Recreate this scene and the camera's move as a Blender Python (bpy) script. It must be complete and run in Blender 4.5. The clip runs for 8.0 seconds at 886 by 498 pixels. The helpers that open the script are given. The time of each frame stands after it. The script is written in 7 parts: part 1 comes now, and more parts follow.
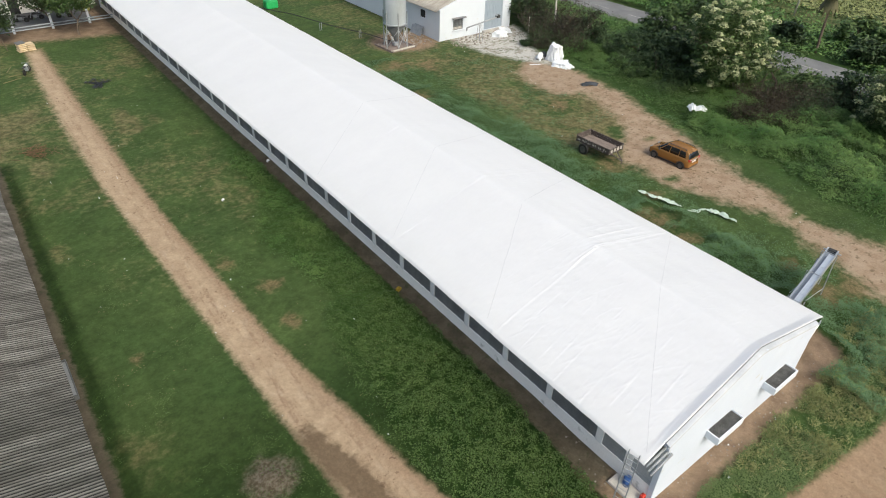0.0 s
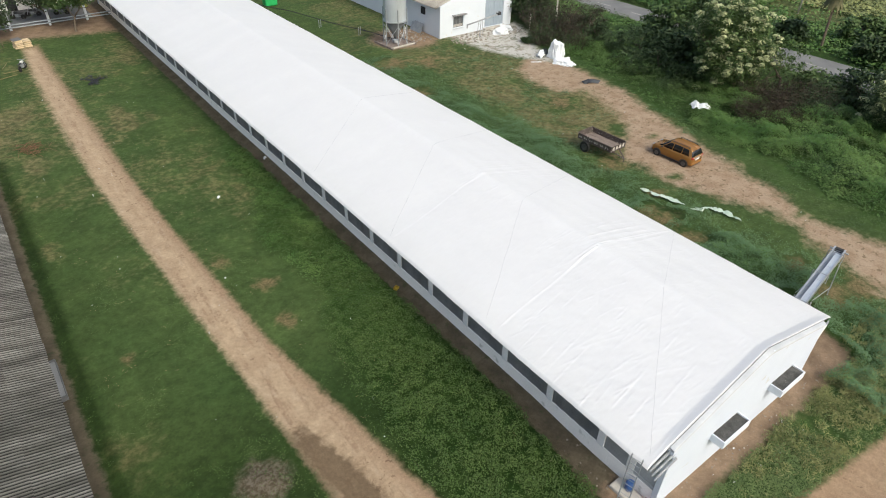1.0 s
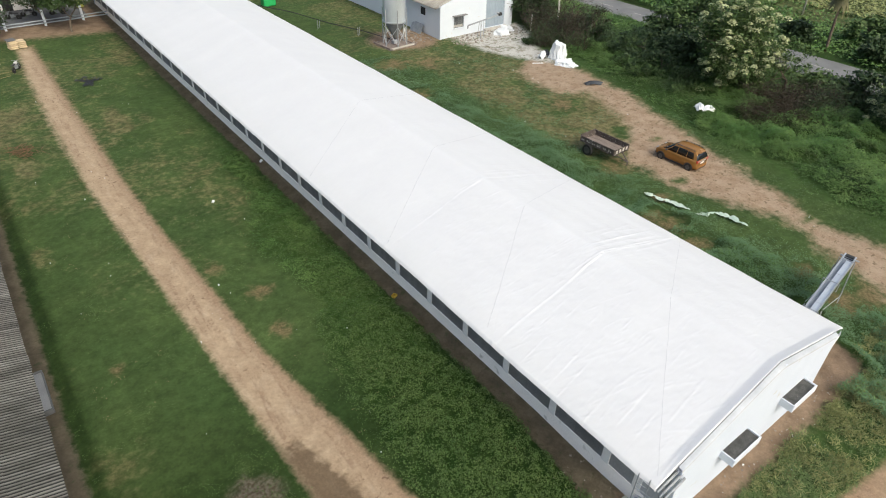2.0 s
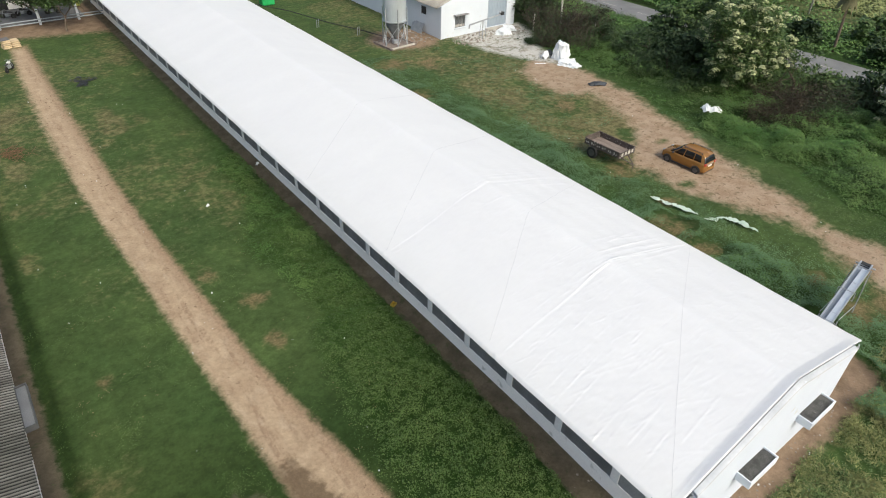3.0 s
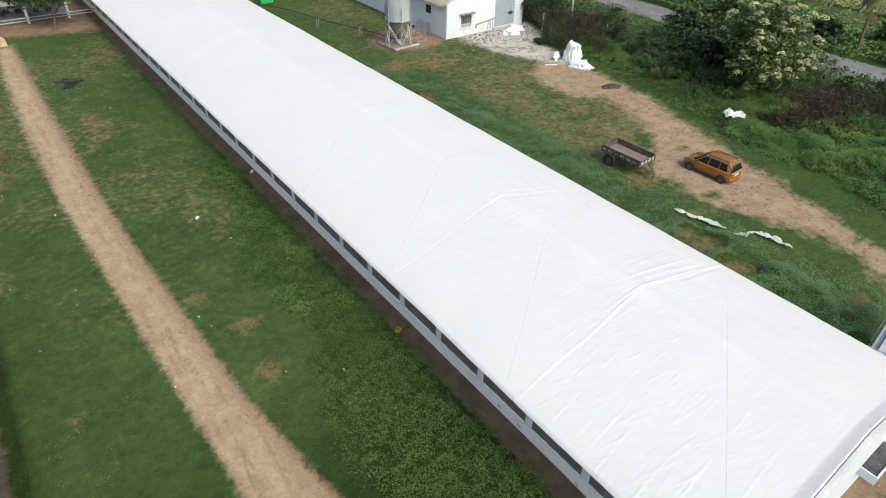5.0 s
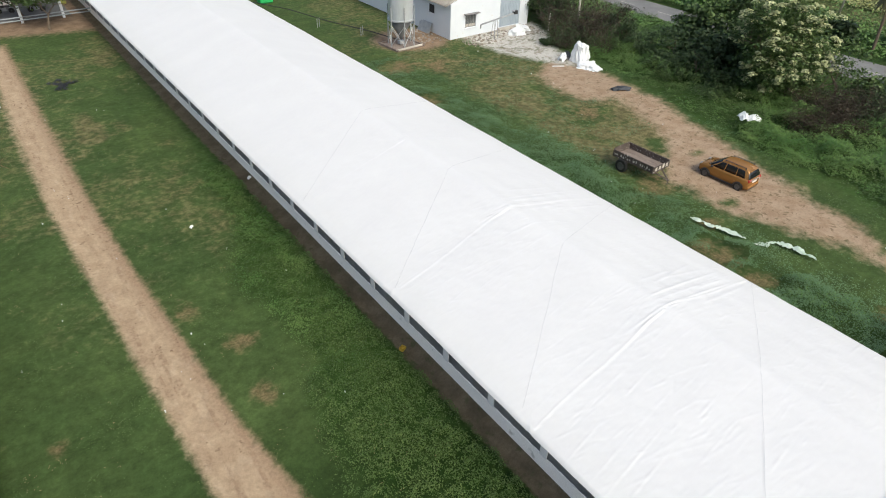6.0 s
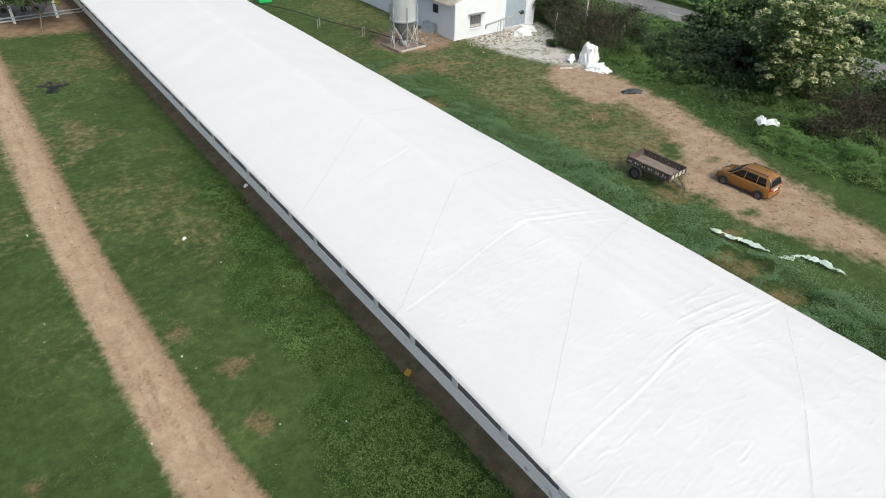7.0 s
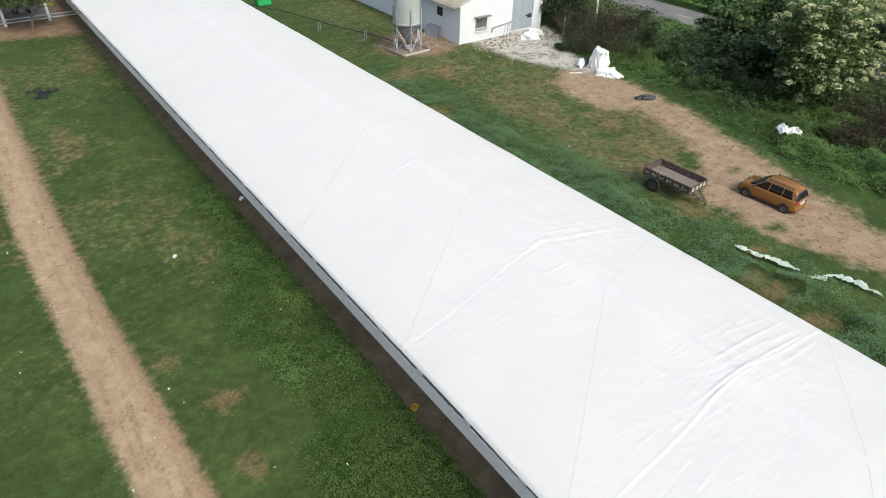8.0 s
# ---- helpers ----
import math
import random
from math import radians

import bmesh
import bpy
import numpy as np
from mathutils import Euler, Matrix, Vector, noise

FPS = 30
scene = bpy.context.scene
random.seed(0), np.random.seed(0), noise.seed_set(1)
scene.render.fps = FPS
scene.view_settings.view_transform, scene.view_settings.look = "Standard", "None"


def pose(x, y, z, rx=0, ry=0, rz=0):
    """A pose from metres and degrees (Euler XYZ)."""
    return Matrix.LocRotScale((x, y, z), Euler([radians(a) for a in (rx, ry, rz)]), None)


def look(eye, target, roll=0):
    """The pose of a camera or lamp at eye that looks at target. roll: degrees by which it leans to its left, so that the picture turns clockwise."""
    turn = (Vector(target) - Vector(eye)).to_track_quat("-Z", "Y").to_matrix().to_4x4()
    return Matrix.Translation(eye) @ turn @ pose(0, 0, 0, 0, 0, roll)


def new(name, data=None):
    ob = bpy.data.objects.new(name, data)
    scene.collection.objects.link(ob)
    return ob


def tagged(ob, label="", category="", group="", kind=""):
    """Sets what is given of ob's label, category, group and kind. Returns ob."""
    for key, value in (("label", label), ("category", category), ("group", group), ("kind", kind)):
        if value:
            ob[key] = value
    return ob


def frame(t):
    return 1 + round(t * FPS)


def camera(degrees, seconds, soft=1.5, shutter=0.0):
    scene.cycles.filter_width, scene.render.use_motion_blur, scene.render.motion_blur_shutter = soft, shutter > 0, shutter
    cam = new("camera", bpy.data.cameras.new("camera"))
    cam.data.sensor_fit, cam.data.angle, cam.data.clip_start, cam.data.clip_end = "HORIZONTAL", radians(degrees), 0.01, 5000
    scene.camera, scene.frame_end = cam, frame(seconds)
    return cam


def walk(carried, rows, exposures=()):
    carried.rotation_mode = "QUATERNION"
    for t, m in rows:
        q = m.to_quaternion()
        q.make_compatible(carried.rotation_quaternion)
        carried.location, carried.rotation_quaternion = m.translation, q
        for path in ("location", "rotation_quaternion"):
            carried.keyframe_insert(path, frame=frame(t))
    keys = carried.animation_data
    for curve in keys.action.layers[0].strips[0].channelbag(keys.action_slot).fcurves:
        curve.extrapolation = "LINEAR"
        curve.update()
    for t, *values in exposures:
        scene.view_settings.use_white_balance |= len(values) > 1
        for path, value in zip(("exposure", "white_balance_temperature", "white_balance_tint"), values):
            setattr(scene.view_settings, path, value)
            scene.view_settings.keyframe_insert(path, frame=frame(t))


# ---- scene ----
cam = camera(71.64, 8.0, soft=1.05)
# seconds, eye x, y, z, pitch, yaw, roll
ROWS = [
    (0.0, -15.945, -8.845, 23.155, -36.072, -38.327, 1.534),
    (0.5, -15.749, -8.732, 22.858, -36.061, -38.249, 1.560),
    (1.0, -15.516, -8.539, 22.655, -36.058, -38.197, 1.554),
    (1.5, -15.212, -8.212, 22.531, -36.017, -38.159, 1.552),
    (3.0, -14.173, -6.882, 21.998, -36.016, -38.049, 1.589),
    (3.5, -13.827, -6.344, 21.775, -36.001, -38.003, 1.577),
    (4.0, -13.448, -5.727, 21.523, -35.989, -37.977, 1.573),
    (4.5, -13.066, -5.007, 21.276, -35.982, -37.958, 1.616),
    (6.0, -11.870, -2.667, 20.502, -35.966, -37.859, 1.688),
    (6.5, -11.419, -1.821, 20.251, -35.963, -37.811, 1.655),
    (7.0, -10.936, -0.896, 19.969, -35.959, -37.769, 1.664),
    (7.5, -10.434, 0.092, 19.667, -35.860, -37.764, 1.653),
    (8.0, -9.876, 1.102, 19.384, -35.744, -37.665, 1.653),
]
walk(cam, [(t, pose(x, y, z, 90 + p, 0, w) @ pose(0, 0, 0, 0, 0, r)) for t, x, y, z, p, w, r in ROWS],
     exposures=((0.0, -0.82, 6500, 3), (8.0, -0.80, 6500, 3)))

# ---- sky and sun ----
SUN = Vector((0.04, -0.95, 1.0)).normalized()
world = bpy.data.worlds.new("sky")
scene.world = world
world.use_nodes = True
wn = world.node_tree.nodes
sky = wn.new("ShaderNodeTexSky")
sky.sky_type, sky.sun_disc = "NISHITA", False
sky.sun_elevation = math.asin(SUN.z)
sky.sun_rotation = math.atan2(SUN.x, SUN.y)
sky.air_density, sky.dust_density = 1.0, 6.0
wn["Background"].inputs["Strength"].default_value = 0.35
world.node_tree.links.new(sky.outputs[0], wn["Background"].inputs["Color"])
sun_data = bpy.data.lights.new("sun", "SUN")
sun_data.energy, sun_data.angle, sun_data.color = 1.50, radians(4.0), (0.972, 0.98, 0.965)
sun = new("sun", sun_data)
sun.matrix_world = look((0, 0, 60), Vector((0, 0, 60)) - SUN)

# ---- materials ----
def mat(name, a, b, rough=0.8, scale=1.5, fine=25.0, bump=0.15, metal=0.0, grain=0.25, speckle=None, random_tint=0.0, stretch=(1, 1, 1), dist=0.02):
    """Two colours mixed by a broad noise, a fine grain over them, a fine relief."""
    m = bpy.data.materials.new(name)
    m.use_nodes = True
    n, l = m.node_tree.nodes, m.node_tree.links
    p = n["Principled BSDF"]
    p.inputs["Metallic"].default_value = metal
    co = n.new("ShaderNodeTexCoord")
    mp = n.new("ShaderNodeMapping")
    mp.inputs["Scale"].default_value = stretch
    l.new(co.outputs["Object"], mp.inputs["Vector"])
    big, small = n.new("ShaderNodeTexNoise"), n.new("ShaderNodeTexNoise")
    for t, s, d in ((big, scale, 5), (small, fine, 4)):
        t.inputs["Scale"].default_value, t.inputs["Detail"].default_value = s, d
        l.new(mp.outputs[0], t.inputs["Vector"])
    ramp = n.new("ShaderNodeMapRange")
    ramp.inputs[1].default_value, ramp.inputs[2].default_value = 0.3, 0.7
    l.new(big.outputs[0], ramp.inputs[0])
    mix = n.new("ShaderNodeMix")
    mix.data_type = "RGBA"
    mix.inputs["A"].default_value, mix.inputs["B"].default_value = (*a, 1), (*b, 1)
    l.new(ramp.outputs[0], mix.inputs["Factor"])
    gr = n.new("ShaderNodeMapRange")
    gr.inputs[1].default_value, gr.inputs[2].default_value = 0.25, 0.75
    gr.inputs[3].default_value, gr.inputs[4].default_value = 1 - grain, 1 + grain
    l.new(small.outputs[0], gr.inputs[0])
    mul = n.new("ShaderNodeMix")
    mul.data_type, mul.blend_type = "RGBA", "MULTIPLY"
    mul.inputs["Factor"].default_value = 1.0
    l.new(mix.outputs["Result"], mul.inputs["A"])
    l.new(gr.outputs[0], mul.inputs["B"])
    out = mul.outputs["Result"]
    if speckle:
        vo = n.new("ShaderNodeTexNoise")
        vo.inputs["Scale"].default_value, vo.inputs["Detail"].default_value = speckle[1], 3
        l.new(mp.outputs[0], vo.inputs["Vector"])
        st = n.new("ShaderNodeMapRange")
        st.inputs[1].default_value, st.inputs[2].default_value = speckle[2], speckle[2] + 0.08
        l.new(vo.outputs[0], st.inputs[0])
        sp = n.new("ShaderNodeMix")
        sp.data_type = "RGBA"
        sp.inputs["B"].default_value = (*speckle[0], 1)
        l.new(out, sp.inputs["A"])
        l.new(st.outputs[0], sp.inputs["Factor"])
        out = sp.outputs["Result"]
    if random_tint:
        info = n.new("ShaderNodeNewGeometry") if random_tint < 0 else n.new("ShaderNodeObjectInfo")
        rt = n.new("ShaderNodeMapRange")
        k = abs(random_tint)
        rt.inputs[3].default_value, rt.inputs[4].default_value = 1 - k, 1 + k
        l.new(info.outputs["Random Per Island" if random_tint < 0 else "Random"], rt.inputs[0])
        m2 = n.new("ShaderNodeMix")
        m2.data_type, m2.blend_type = "RGBA", "MULTIPLY"
        m2.inputs["Factor"].default_value = 1.0
        l.new(out, m2.inputs["A"])
        l.new(rt.outputs[0], m2.inputs["B"])
        out = m2.outputs["Result"]
    l.new(out, p.inputs["Base Color"])
    rr = n.new("ShaderNodeMapRange")
    rr.inputs[3].default_value, rr.inputs[4].default_value = max(0.02, rough - 0.1), min(1, rough + 0.1)
    l.new(big.outputs[0], rr.inputs[0])
    l.new(rr.outputs[0], p.inputs["Roughness"])
    if bump:
        bp = n.new("ShaderNodeBump")
        bp.inputs["Strength"].default_value, bp.inputs["Distance"].default_value = bump, dist
        l.new(small.outputs[0], bp.inputs["Height"])
        l.new(bp.outputs[0], p.inputs["Normal"])
    return m


TARP = mat("white_tarpaulin", (0.90, 0.90, 0.92), (0.94, 0.94, 0.955), 0.6, 0.35, 4, 0.25, grain=0.015, stretch=(0.7, 1.6, 1), dist=0.03)


def let_light_through(m, amount, colour):
    """Thin cloth: part of the light that falls on one side leaves on the other."""
    n, l = m.node_tree.nodes, m.node_tree.links
    p, out = n["Principled BSDF"], n["Material Output"]
    tr, mix = n.new("ShaderNodeBsdfTranslucent"), n.new("ShaderNodeMixShader")
    tr.inputs["Color"].default_value = (*colour, 1)
    mix.inputs[0].default_value = amount
    l.new(p.outputs[0], mix.inputs[1])
    l.new(tr.outputs[0], mix.inputs[2])
    l.new(mix.outputs[0], out.inputs["Surface"])


let_light_through(TARP, 0.28, (0.92, 0.91, 0.90))
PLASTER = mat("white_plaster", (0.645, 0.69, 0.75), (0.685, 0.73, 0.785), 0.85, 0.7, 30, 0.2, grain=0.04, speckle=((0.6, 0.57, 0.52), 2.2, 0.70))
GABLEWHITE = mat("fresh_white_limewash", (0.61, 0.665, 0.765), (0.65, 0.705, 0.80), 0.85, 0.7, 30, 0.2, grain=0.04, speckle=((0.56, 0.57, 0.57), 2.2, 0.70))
LIMEWASH = mat("dirty_limewash", (0.93, 0.89, 0.86), (0.96, 0.935, 0.91), 0.9, 0.8, 14, 0.3, grain=0.07, speckle=((0.62, 0.60, 0.57), 1.5, 0.66))
PILLAR = mat("grey_cement", (0.76, 0.75, 0.74), (0.86, 0.855, 0.85), 0.9, 2, 30, 0.3, grain=0.1)
NET = mat("dark_shade_net", (0.25, 0.255, 0.26), (0.35, 0.355, 0.36), 0.9, 0.8, 40, 0.2, grain=0.2)
CONCRETE = mat("pale_concrete", (0.42, 0.39, 0.35), (0.56, 0.53, 0.48), 0.9, 1.2, 20, 0.3, grain=0.12)
DULLGALV = mat("dull_blue_grey_steel", (0.30, 0.345, 0.385), (0.44, 0.49, 0.53), 0.6, 1.2, 14, 0.1, metal=0.25, grain=0.12)
BRIGHTGALV = mat("bright_galvanised_steel", (0.58, 0.62, 0.66), (0.68, 0.72, 0.76), 0.35, 0.8, 8, 0.04, metal=0.5, grain=0.06, stretch=(1, 1, 0.3))
GALV = mat("galvanised_steel", (0.44, 0.47, 0.50), (0.60, 0.62, 0.65), 0.38, 1.2, 12, 0.05, metal=0.65, grain=0.08)
STEEL = mat("painted_grey_steel", (0.30, 0.32, 0.34), (0.42, 0.44, 0.46), 0.6, 3, 30, 0.1, metal=0.3, grain=0.1)
SHEET = mat("weathered_cement_sheet", (0.110, 0.107, 0.095), (0.35, 0.34, 0.315), 0.9, 0.8, 9, 0.2, grain=0.25, stretch=(0.22, 1.5, 1), random_tint=0.14)
TILE = mat("weathered_roof_sheet", (0.30, 0.27, 0.23), (0.46, 0.43, 0.38), 0.9, 1.2, 12, 0.2, grain=0.2, stretch=(0.5, 2, 1))
CONESTEEL = mat("dark_cone_steel", (0.11, 0.115, 0.12), (0.17, 0.175, 0.18), 0.6, 2, 20, 0.1, metal=0.3, grain=0.1)
COPING = mat("stained_coping", (0.42, 0.445, 0.48), (0.57, 0.59, 0.62), 0.9, 0.7, 9, 0.2, grain=0.06)
DOOR = mat("blue_grey_door_steel", (0.30, 0.36, 0.42), (0.36, 0.42, 0.48), 0.6, 1, 20, 0.05, grain=0.05)
DARK = mat("dark_interior", (0.02, 0.02, 0.022), (0.035, 0.035, 0.037), 0.9, 3, 20, 0)
MESHTOP = mat("dusty_cooling_pad", (0.04, 0.04, 0.038), (0.09, 0.09, 0.085), 0.9, 4, 30, 0.5, grain=0.4, speckle=((0.45, 0.44, 0.42), 5, 0.68))
RUBBER = mat("tyre_rubber", (0.018, 0.018, 0.018), (0.03, 0.028, 0.026), 0.8, 4, 40, 0.2)
PAINT = mat("burnt_orange_paint", (0.30, 0.145, 0.040), (0.345, 0.17, 0.05), 0.25, 1, 60, 0, metal=0.3, grain=0.03)
GLASS = mat("dark_window_glass", (0.012, 0.014, 0.016), (0.018, 0.02, 0.022), 0.08, 1, 10, 0, grain=0)
BLACK = mat("black_plastic", (0.02, 0.02, 0.021), (0.035, 0.035, 0.036), 0.55, 2, 40, 0.05)
ALLOY = mat("dull_wheel_alloy", (0.09, 0.09, 0.095), (0.15, 0.15, 0.155), 0.4, 3, 30, 0, metal=0.6)
LAMPRED = mat("red_lens", (0.30, 0.015, 0.012), (0.36, 0.02, 0.015), 0.2, 3, 30, 0)
LAMPCLEAR = mat("clear_lens", (0.26, 0.27, 0.28), (0.32, 0.33, 0.34), 0.15, 3, 30, 0)
PLATE = mat("white_plate", (0.7, 0.7, 0.68), (0.75, 0.75, 0.73), 0.5, 3, 30, 0)
RUSTY = mat("rusty_brown_paint", (0.060, 0.048, 0.042), (0.115, 0.090, 0.078), 0.85, 2, 18, 0.3, grain=0.35, speckle=((0.42, 0.39, 0.36), 7.0, 0.60))
BEDWOOD = mat("dusty_grey_boards", (0.17, 0.135, 0.115), (0.29, 0.235, 0.20), 0.9, 2, 15, 0.3, grain=0.2, stretch=(3, 0.6, 1))
PLASTIC = mat("crumpled_white_plastic", (0.72, 0.745, 0.765), (0.83, 0.85, 0.87), 0.5, 3, 7, 0.9, grain=0.06, dist=0.06)
PALEGREEN = mat("pale_green_plastic_film", (0.42, 0.54, 0.44), (0.62, 0.70, 0.62), 0.45, 1.2, 12, 0.2, grain=0.08)
BLUEBLACK = mat("blue_black_sheet", (0.018, 0.022, 0.028), (0.045, 0.052, 0.065), 0.6, 2, 20, 0.3)
BLUE = mat("blue_plastic", (0.03, 0.08, 0.24), (0.05, 0.12, 0.32), 0.4, 3, 30, 0)
RED = mat("red_plastic", (0.45, 0.03, 0.02), (0.52, 0.05, 0.03), 0.5, 3, 30, 0)
YELLOW = mat("yellow_plastic", (0.36, 0.26, 0.03), (0.46, 0.33, 0.05), 0.6, 3, 30, 0.1)
LIME = mat("yellow_green_cloth", (0.40, 0.42, 0.10), (0.50, 0.50, 0.14), 0.8, 3, 30, 0.1)
GREENSHEET = mat("bright_green_sheet", (0.02, 0.34, 0.09), (0.03, 0.42, 0.12), 0.5, 2, 20, 0.05, grain=0.06)
ROPE = mat("grey_rope", (0.50, 0.51, 0.54), (0.60, 0.61, 0.63), 0.9, 5, 60, 0.1)
YARD = mat("grey_yard_floor", (0.11, 0.115, 0.12), (0.17, 0.17, 0.17), 0.9, 0.8, 12, 0.2, grain=0.12)
ASPHALT = mat("worn_asphalt", (0.15, 0.15, 0.155), (0.21, 0.21, 0.21), 0.9, 0.4, 12, 0.2, grain=0.12)
BARK = mat("brown_bark", (0.10, 0.075, 0.055), (0.17, 0.135, 0.10), 0.95, 3, 20, 0.6, grain=0.25)
TWIG = mat("dry_twig", (0.046, 0.034, 0.025), (0.10, 0.078, 0.06), 0.95, 3, 20, 0.2, random_tint=-0.3)


ENDPANEL = mat("grey_sheet_panel", (0.33, 0.35, 0.37), (0.43, 0.45, 0.47), 0.7, 1.2, 14, 0.1, grain=0.1)
BELT = mat("dusty_blue_grey_belt", (0.19, 0.225, 0.28), (0.27, 0.30, 0.35), 0.7, 1.5, 14, 0.1, grain=0.12)
STONE = mat("dull_stone", (0.20, 0.165, 0.13), (0.34, 0.30, 0.26), 0.95, 2, 20, 0.2, random_tint=-0.25)
PRUNED = mat("dry_brown_prunings", (0.13, 0.075, 0.038), (0.21, 0.125, 0.07), 0.95, 3, 20, 0.2, random_tint=-0.3)


def corrugation_tone(m, pitch):
    """Corrugation's relief put into the colour: valleys darker, crests lighter."""
    n, l = m.node_tree.nodes, m.node_tree.links
    p = n["Principled BSDF"]
    old = p.inputs["Base Color"].links[0].from_socket
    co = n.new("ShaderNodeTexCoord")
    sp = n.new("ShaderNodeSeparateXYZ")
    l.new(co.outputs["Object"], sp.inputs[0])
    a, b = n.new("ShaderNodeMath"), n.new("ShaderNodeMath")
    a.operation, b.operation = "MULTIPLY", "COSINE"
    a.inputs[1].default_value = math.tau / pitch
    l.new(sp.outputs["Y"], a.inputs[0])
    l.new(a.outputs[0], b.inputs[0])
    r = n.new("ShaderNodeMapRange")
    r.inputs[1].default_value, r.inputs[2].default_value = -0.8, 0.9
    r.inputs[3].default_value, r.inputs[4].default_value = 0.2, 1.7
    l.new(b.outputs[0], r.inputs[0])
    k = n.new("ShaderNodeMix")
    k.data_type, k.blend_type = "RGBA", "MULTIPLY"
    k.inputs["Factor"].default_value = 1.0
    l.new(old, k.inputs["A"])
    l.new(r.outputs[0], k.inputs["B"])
    # soot and lichen in streaks down the slope, across many sheets
    ge, mp, t = n.new("ShaderNodeNewGeometry"), n.new("ShaderNodeMapping"), n.new("ShaderNodeTexNoise")
    mp.inputs["Scale"].default_value = (0.18, 0.75, 0.0)
    t.inputs["Scale"].default_value, t.inputs["Detail"].default_value, t.inputs["Roughness"].default_value = 1.0, 7, 0.65
    l.new(ge.outputs["Position"], mp.inputs["Vector"])
    l.new(mp.outputs[0], t.inputs["Vector"])
    q = n.new("ShaderNodeMapRange")
    q.inputs[1].default_value, q.inputs[2].default_value, q.inputs[3].default_value, q.inputs[4].default_value = 0.36, 0.64, 0.5, 1.25
    l.new(t.outputs[0], q.inputs[0])
    w = n.new("ShaderNodeMix")
    w.data_type, w.blend_type = "RGBA", "MULTIPLY"
    w.inputs["Factor"].default_value = 1.0
    l.new(k.outputs["Result"], w.inputs["A"])
    l.new(q.outputs[0], w.inputs["B"])
    l.new(w.outputs["Result"], p.inputs["Base Color"])


corrugation_tone(SHEET, 0.15)


def leaf_mat(name, a, b, scale=0.5):
    m = mat(name, a, b, 0.55, scale, 6, 0, grain=0.15, random_tint=-0.14)
    p = m.node_tree.nodes["Principled BSDF"]
    p.inputs["Specular IOR Level"].default_value = 0.25
    p.inputs["Transmission Weight"].default_value = 0.0
    return m


LEAF = leaf_mat("green_leaf", (0.050, 0.095, 0.028), (0.095, 0.140, 0.042), 0.35)
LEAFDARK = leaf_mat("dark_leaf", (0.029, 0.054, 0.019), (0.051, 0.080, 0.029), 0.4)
LEAFLUSH = leaf_mat("lush_leaf", (0.068, 0.155, 0.036), (0.150, 0.240, 0.070), 0.3)
WEED = leaf_mat("weed_leaf", (0.047, 0.094, 0.020), (0.086, 0.138, 0.035), 0.3)
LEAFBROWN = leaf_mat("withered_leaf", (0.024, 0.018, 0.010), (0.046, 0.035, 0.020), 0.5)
LEAFDRY = leaf_mat("dull_leaf", (0.105, 0.105, 0.048), (0.16, 0.145, 0.07), 0.5)
LEAFPALE = leaf_mat("pale_leaf", (0.075, 0.115, 0.042), (0.135, 0.175, 0.072), 0.5)
BLOSSOM = leaf_mat("cream_blossom", (0.35, 0.39, 0.20), (0.52, 0.54, 0.32), 0.8)
WEEDPALE = leaf_mat("pale_weed_leaf", (0.085, 0.135, 0.036), (0.128, 0.175, 0.055), 0.6)
HERB = leaf_mat("blue_green_weed_leaf", (0.080, 0.156, 0.068), (0.128, 0.212, 0.100), 0.4)
GRASSBLADE = leaf_mat("mid_green_weed_leaf", (0.085, 0.138, 0.046), (0.135, 0.185, 0.066), 0.5)
CROP = leaf_mat("pale_crop_leaf", (0.20, 0.23, 0.085), (0.30, 0.32, 0.13), 0.2)
SACK = mat("cream_sack_cloth", (0.46, 0.36, 0.22), (0.62, 0.50, 0.33), 0.9, 2, 25, 0.4, grain=0.12, random_tint=0.15)
STRAW = leaf_mat("straw_grass", (0.19, 0.215, 0.085), (0.30, 0.305, 0.13), 0.6)
DRYGRASS = leaf_mat("dry_grass", (0.20, 0.16, 0.075), (0.28, 0.23, 0.12))


# ---- building helpers ----
def mesh_of(bm, name):
    me = bpy.data.meshes.new(name)
    bmesh.ops.recalc_face_normals(bm, faces=bm.faces)
    bm.to_mesh(me)
    bm.free()
    return me


def part(name, bm, material, parent=None, label="", smooth=False):
    """Links a bmesh (or a ready mesh) as one object, under a thing or a part."""
    me = bm if isinstance(bm, bpy.types.Mesh) else mesh_of(bm, name)
    if not me.materials:
        me.materials.append(material)
    if smooth:
        me.shade_smooth()
    ob = new(name, me)
    ob.parent = parent
    if label:
        tagged(ob, label)
    return ob


def thing(name, label, category, at=(0, 0, 0), turn=0.0, group="", kind=""):
    ob = new(name)
    ob.empty_display_size = 0.2
    ob.matrix_basis = pose(*at, 0, 0, turn)
    return tagged(ob, label, category, group, kind)


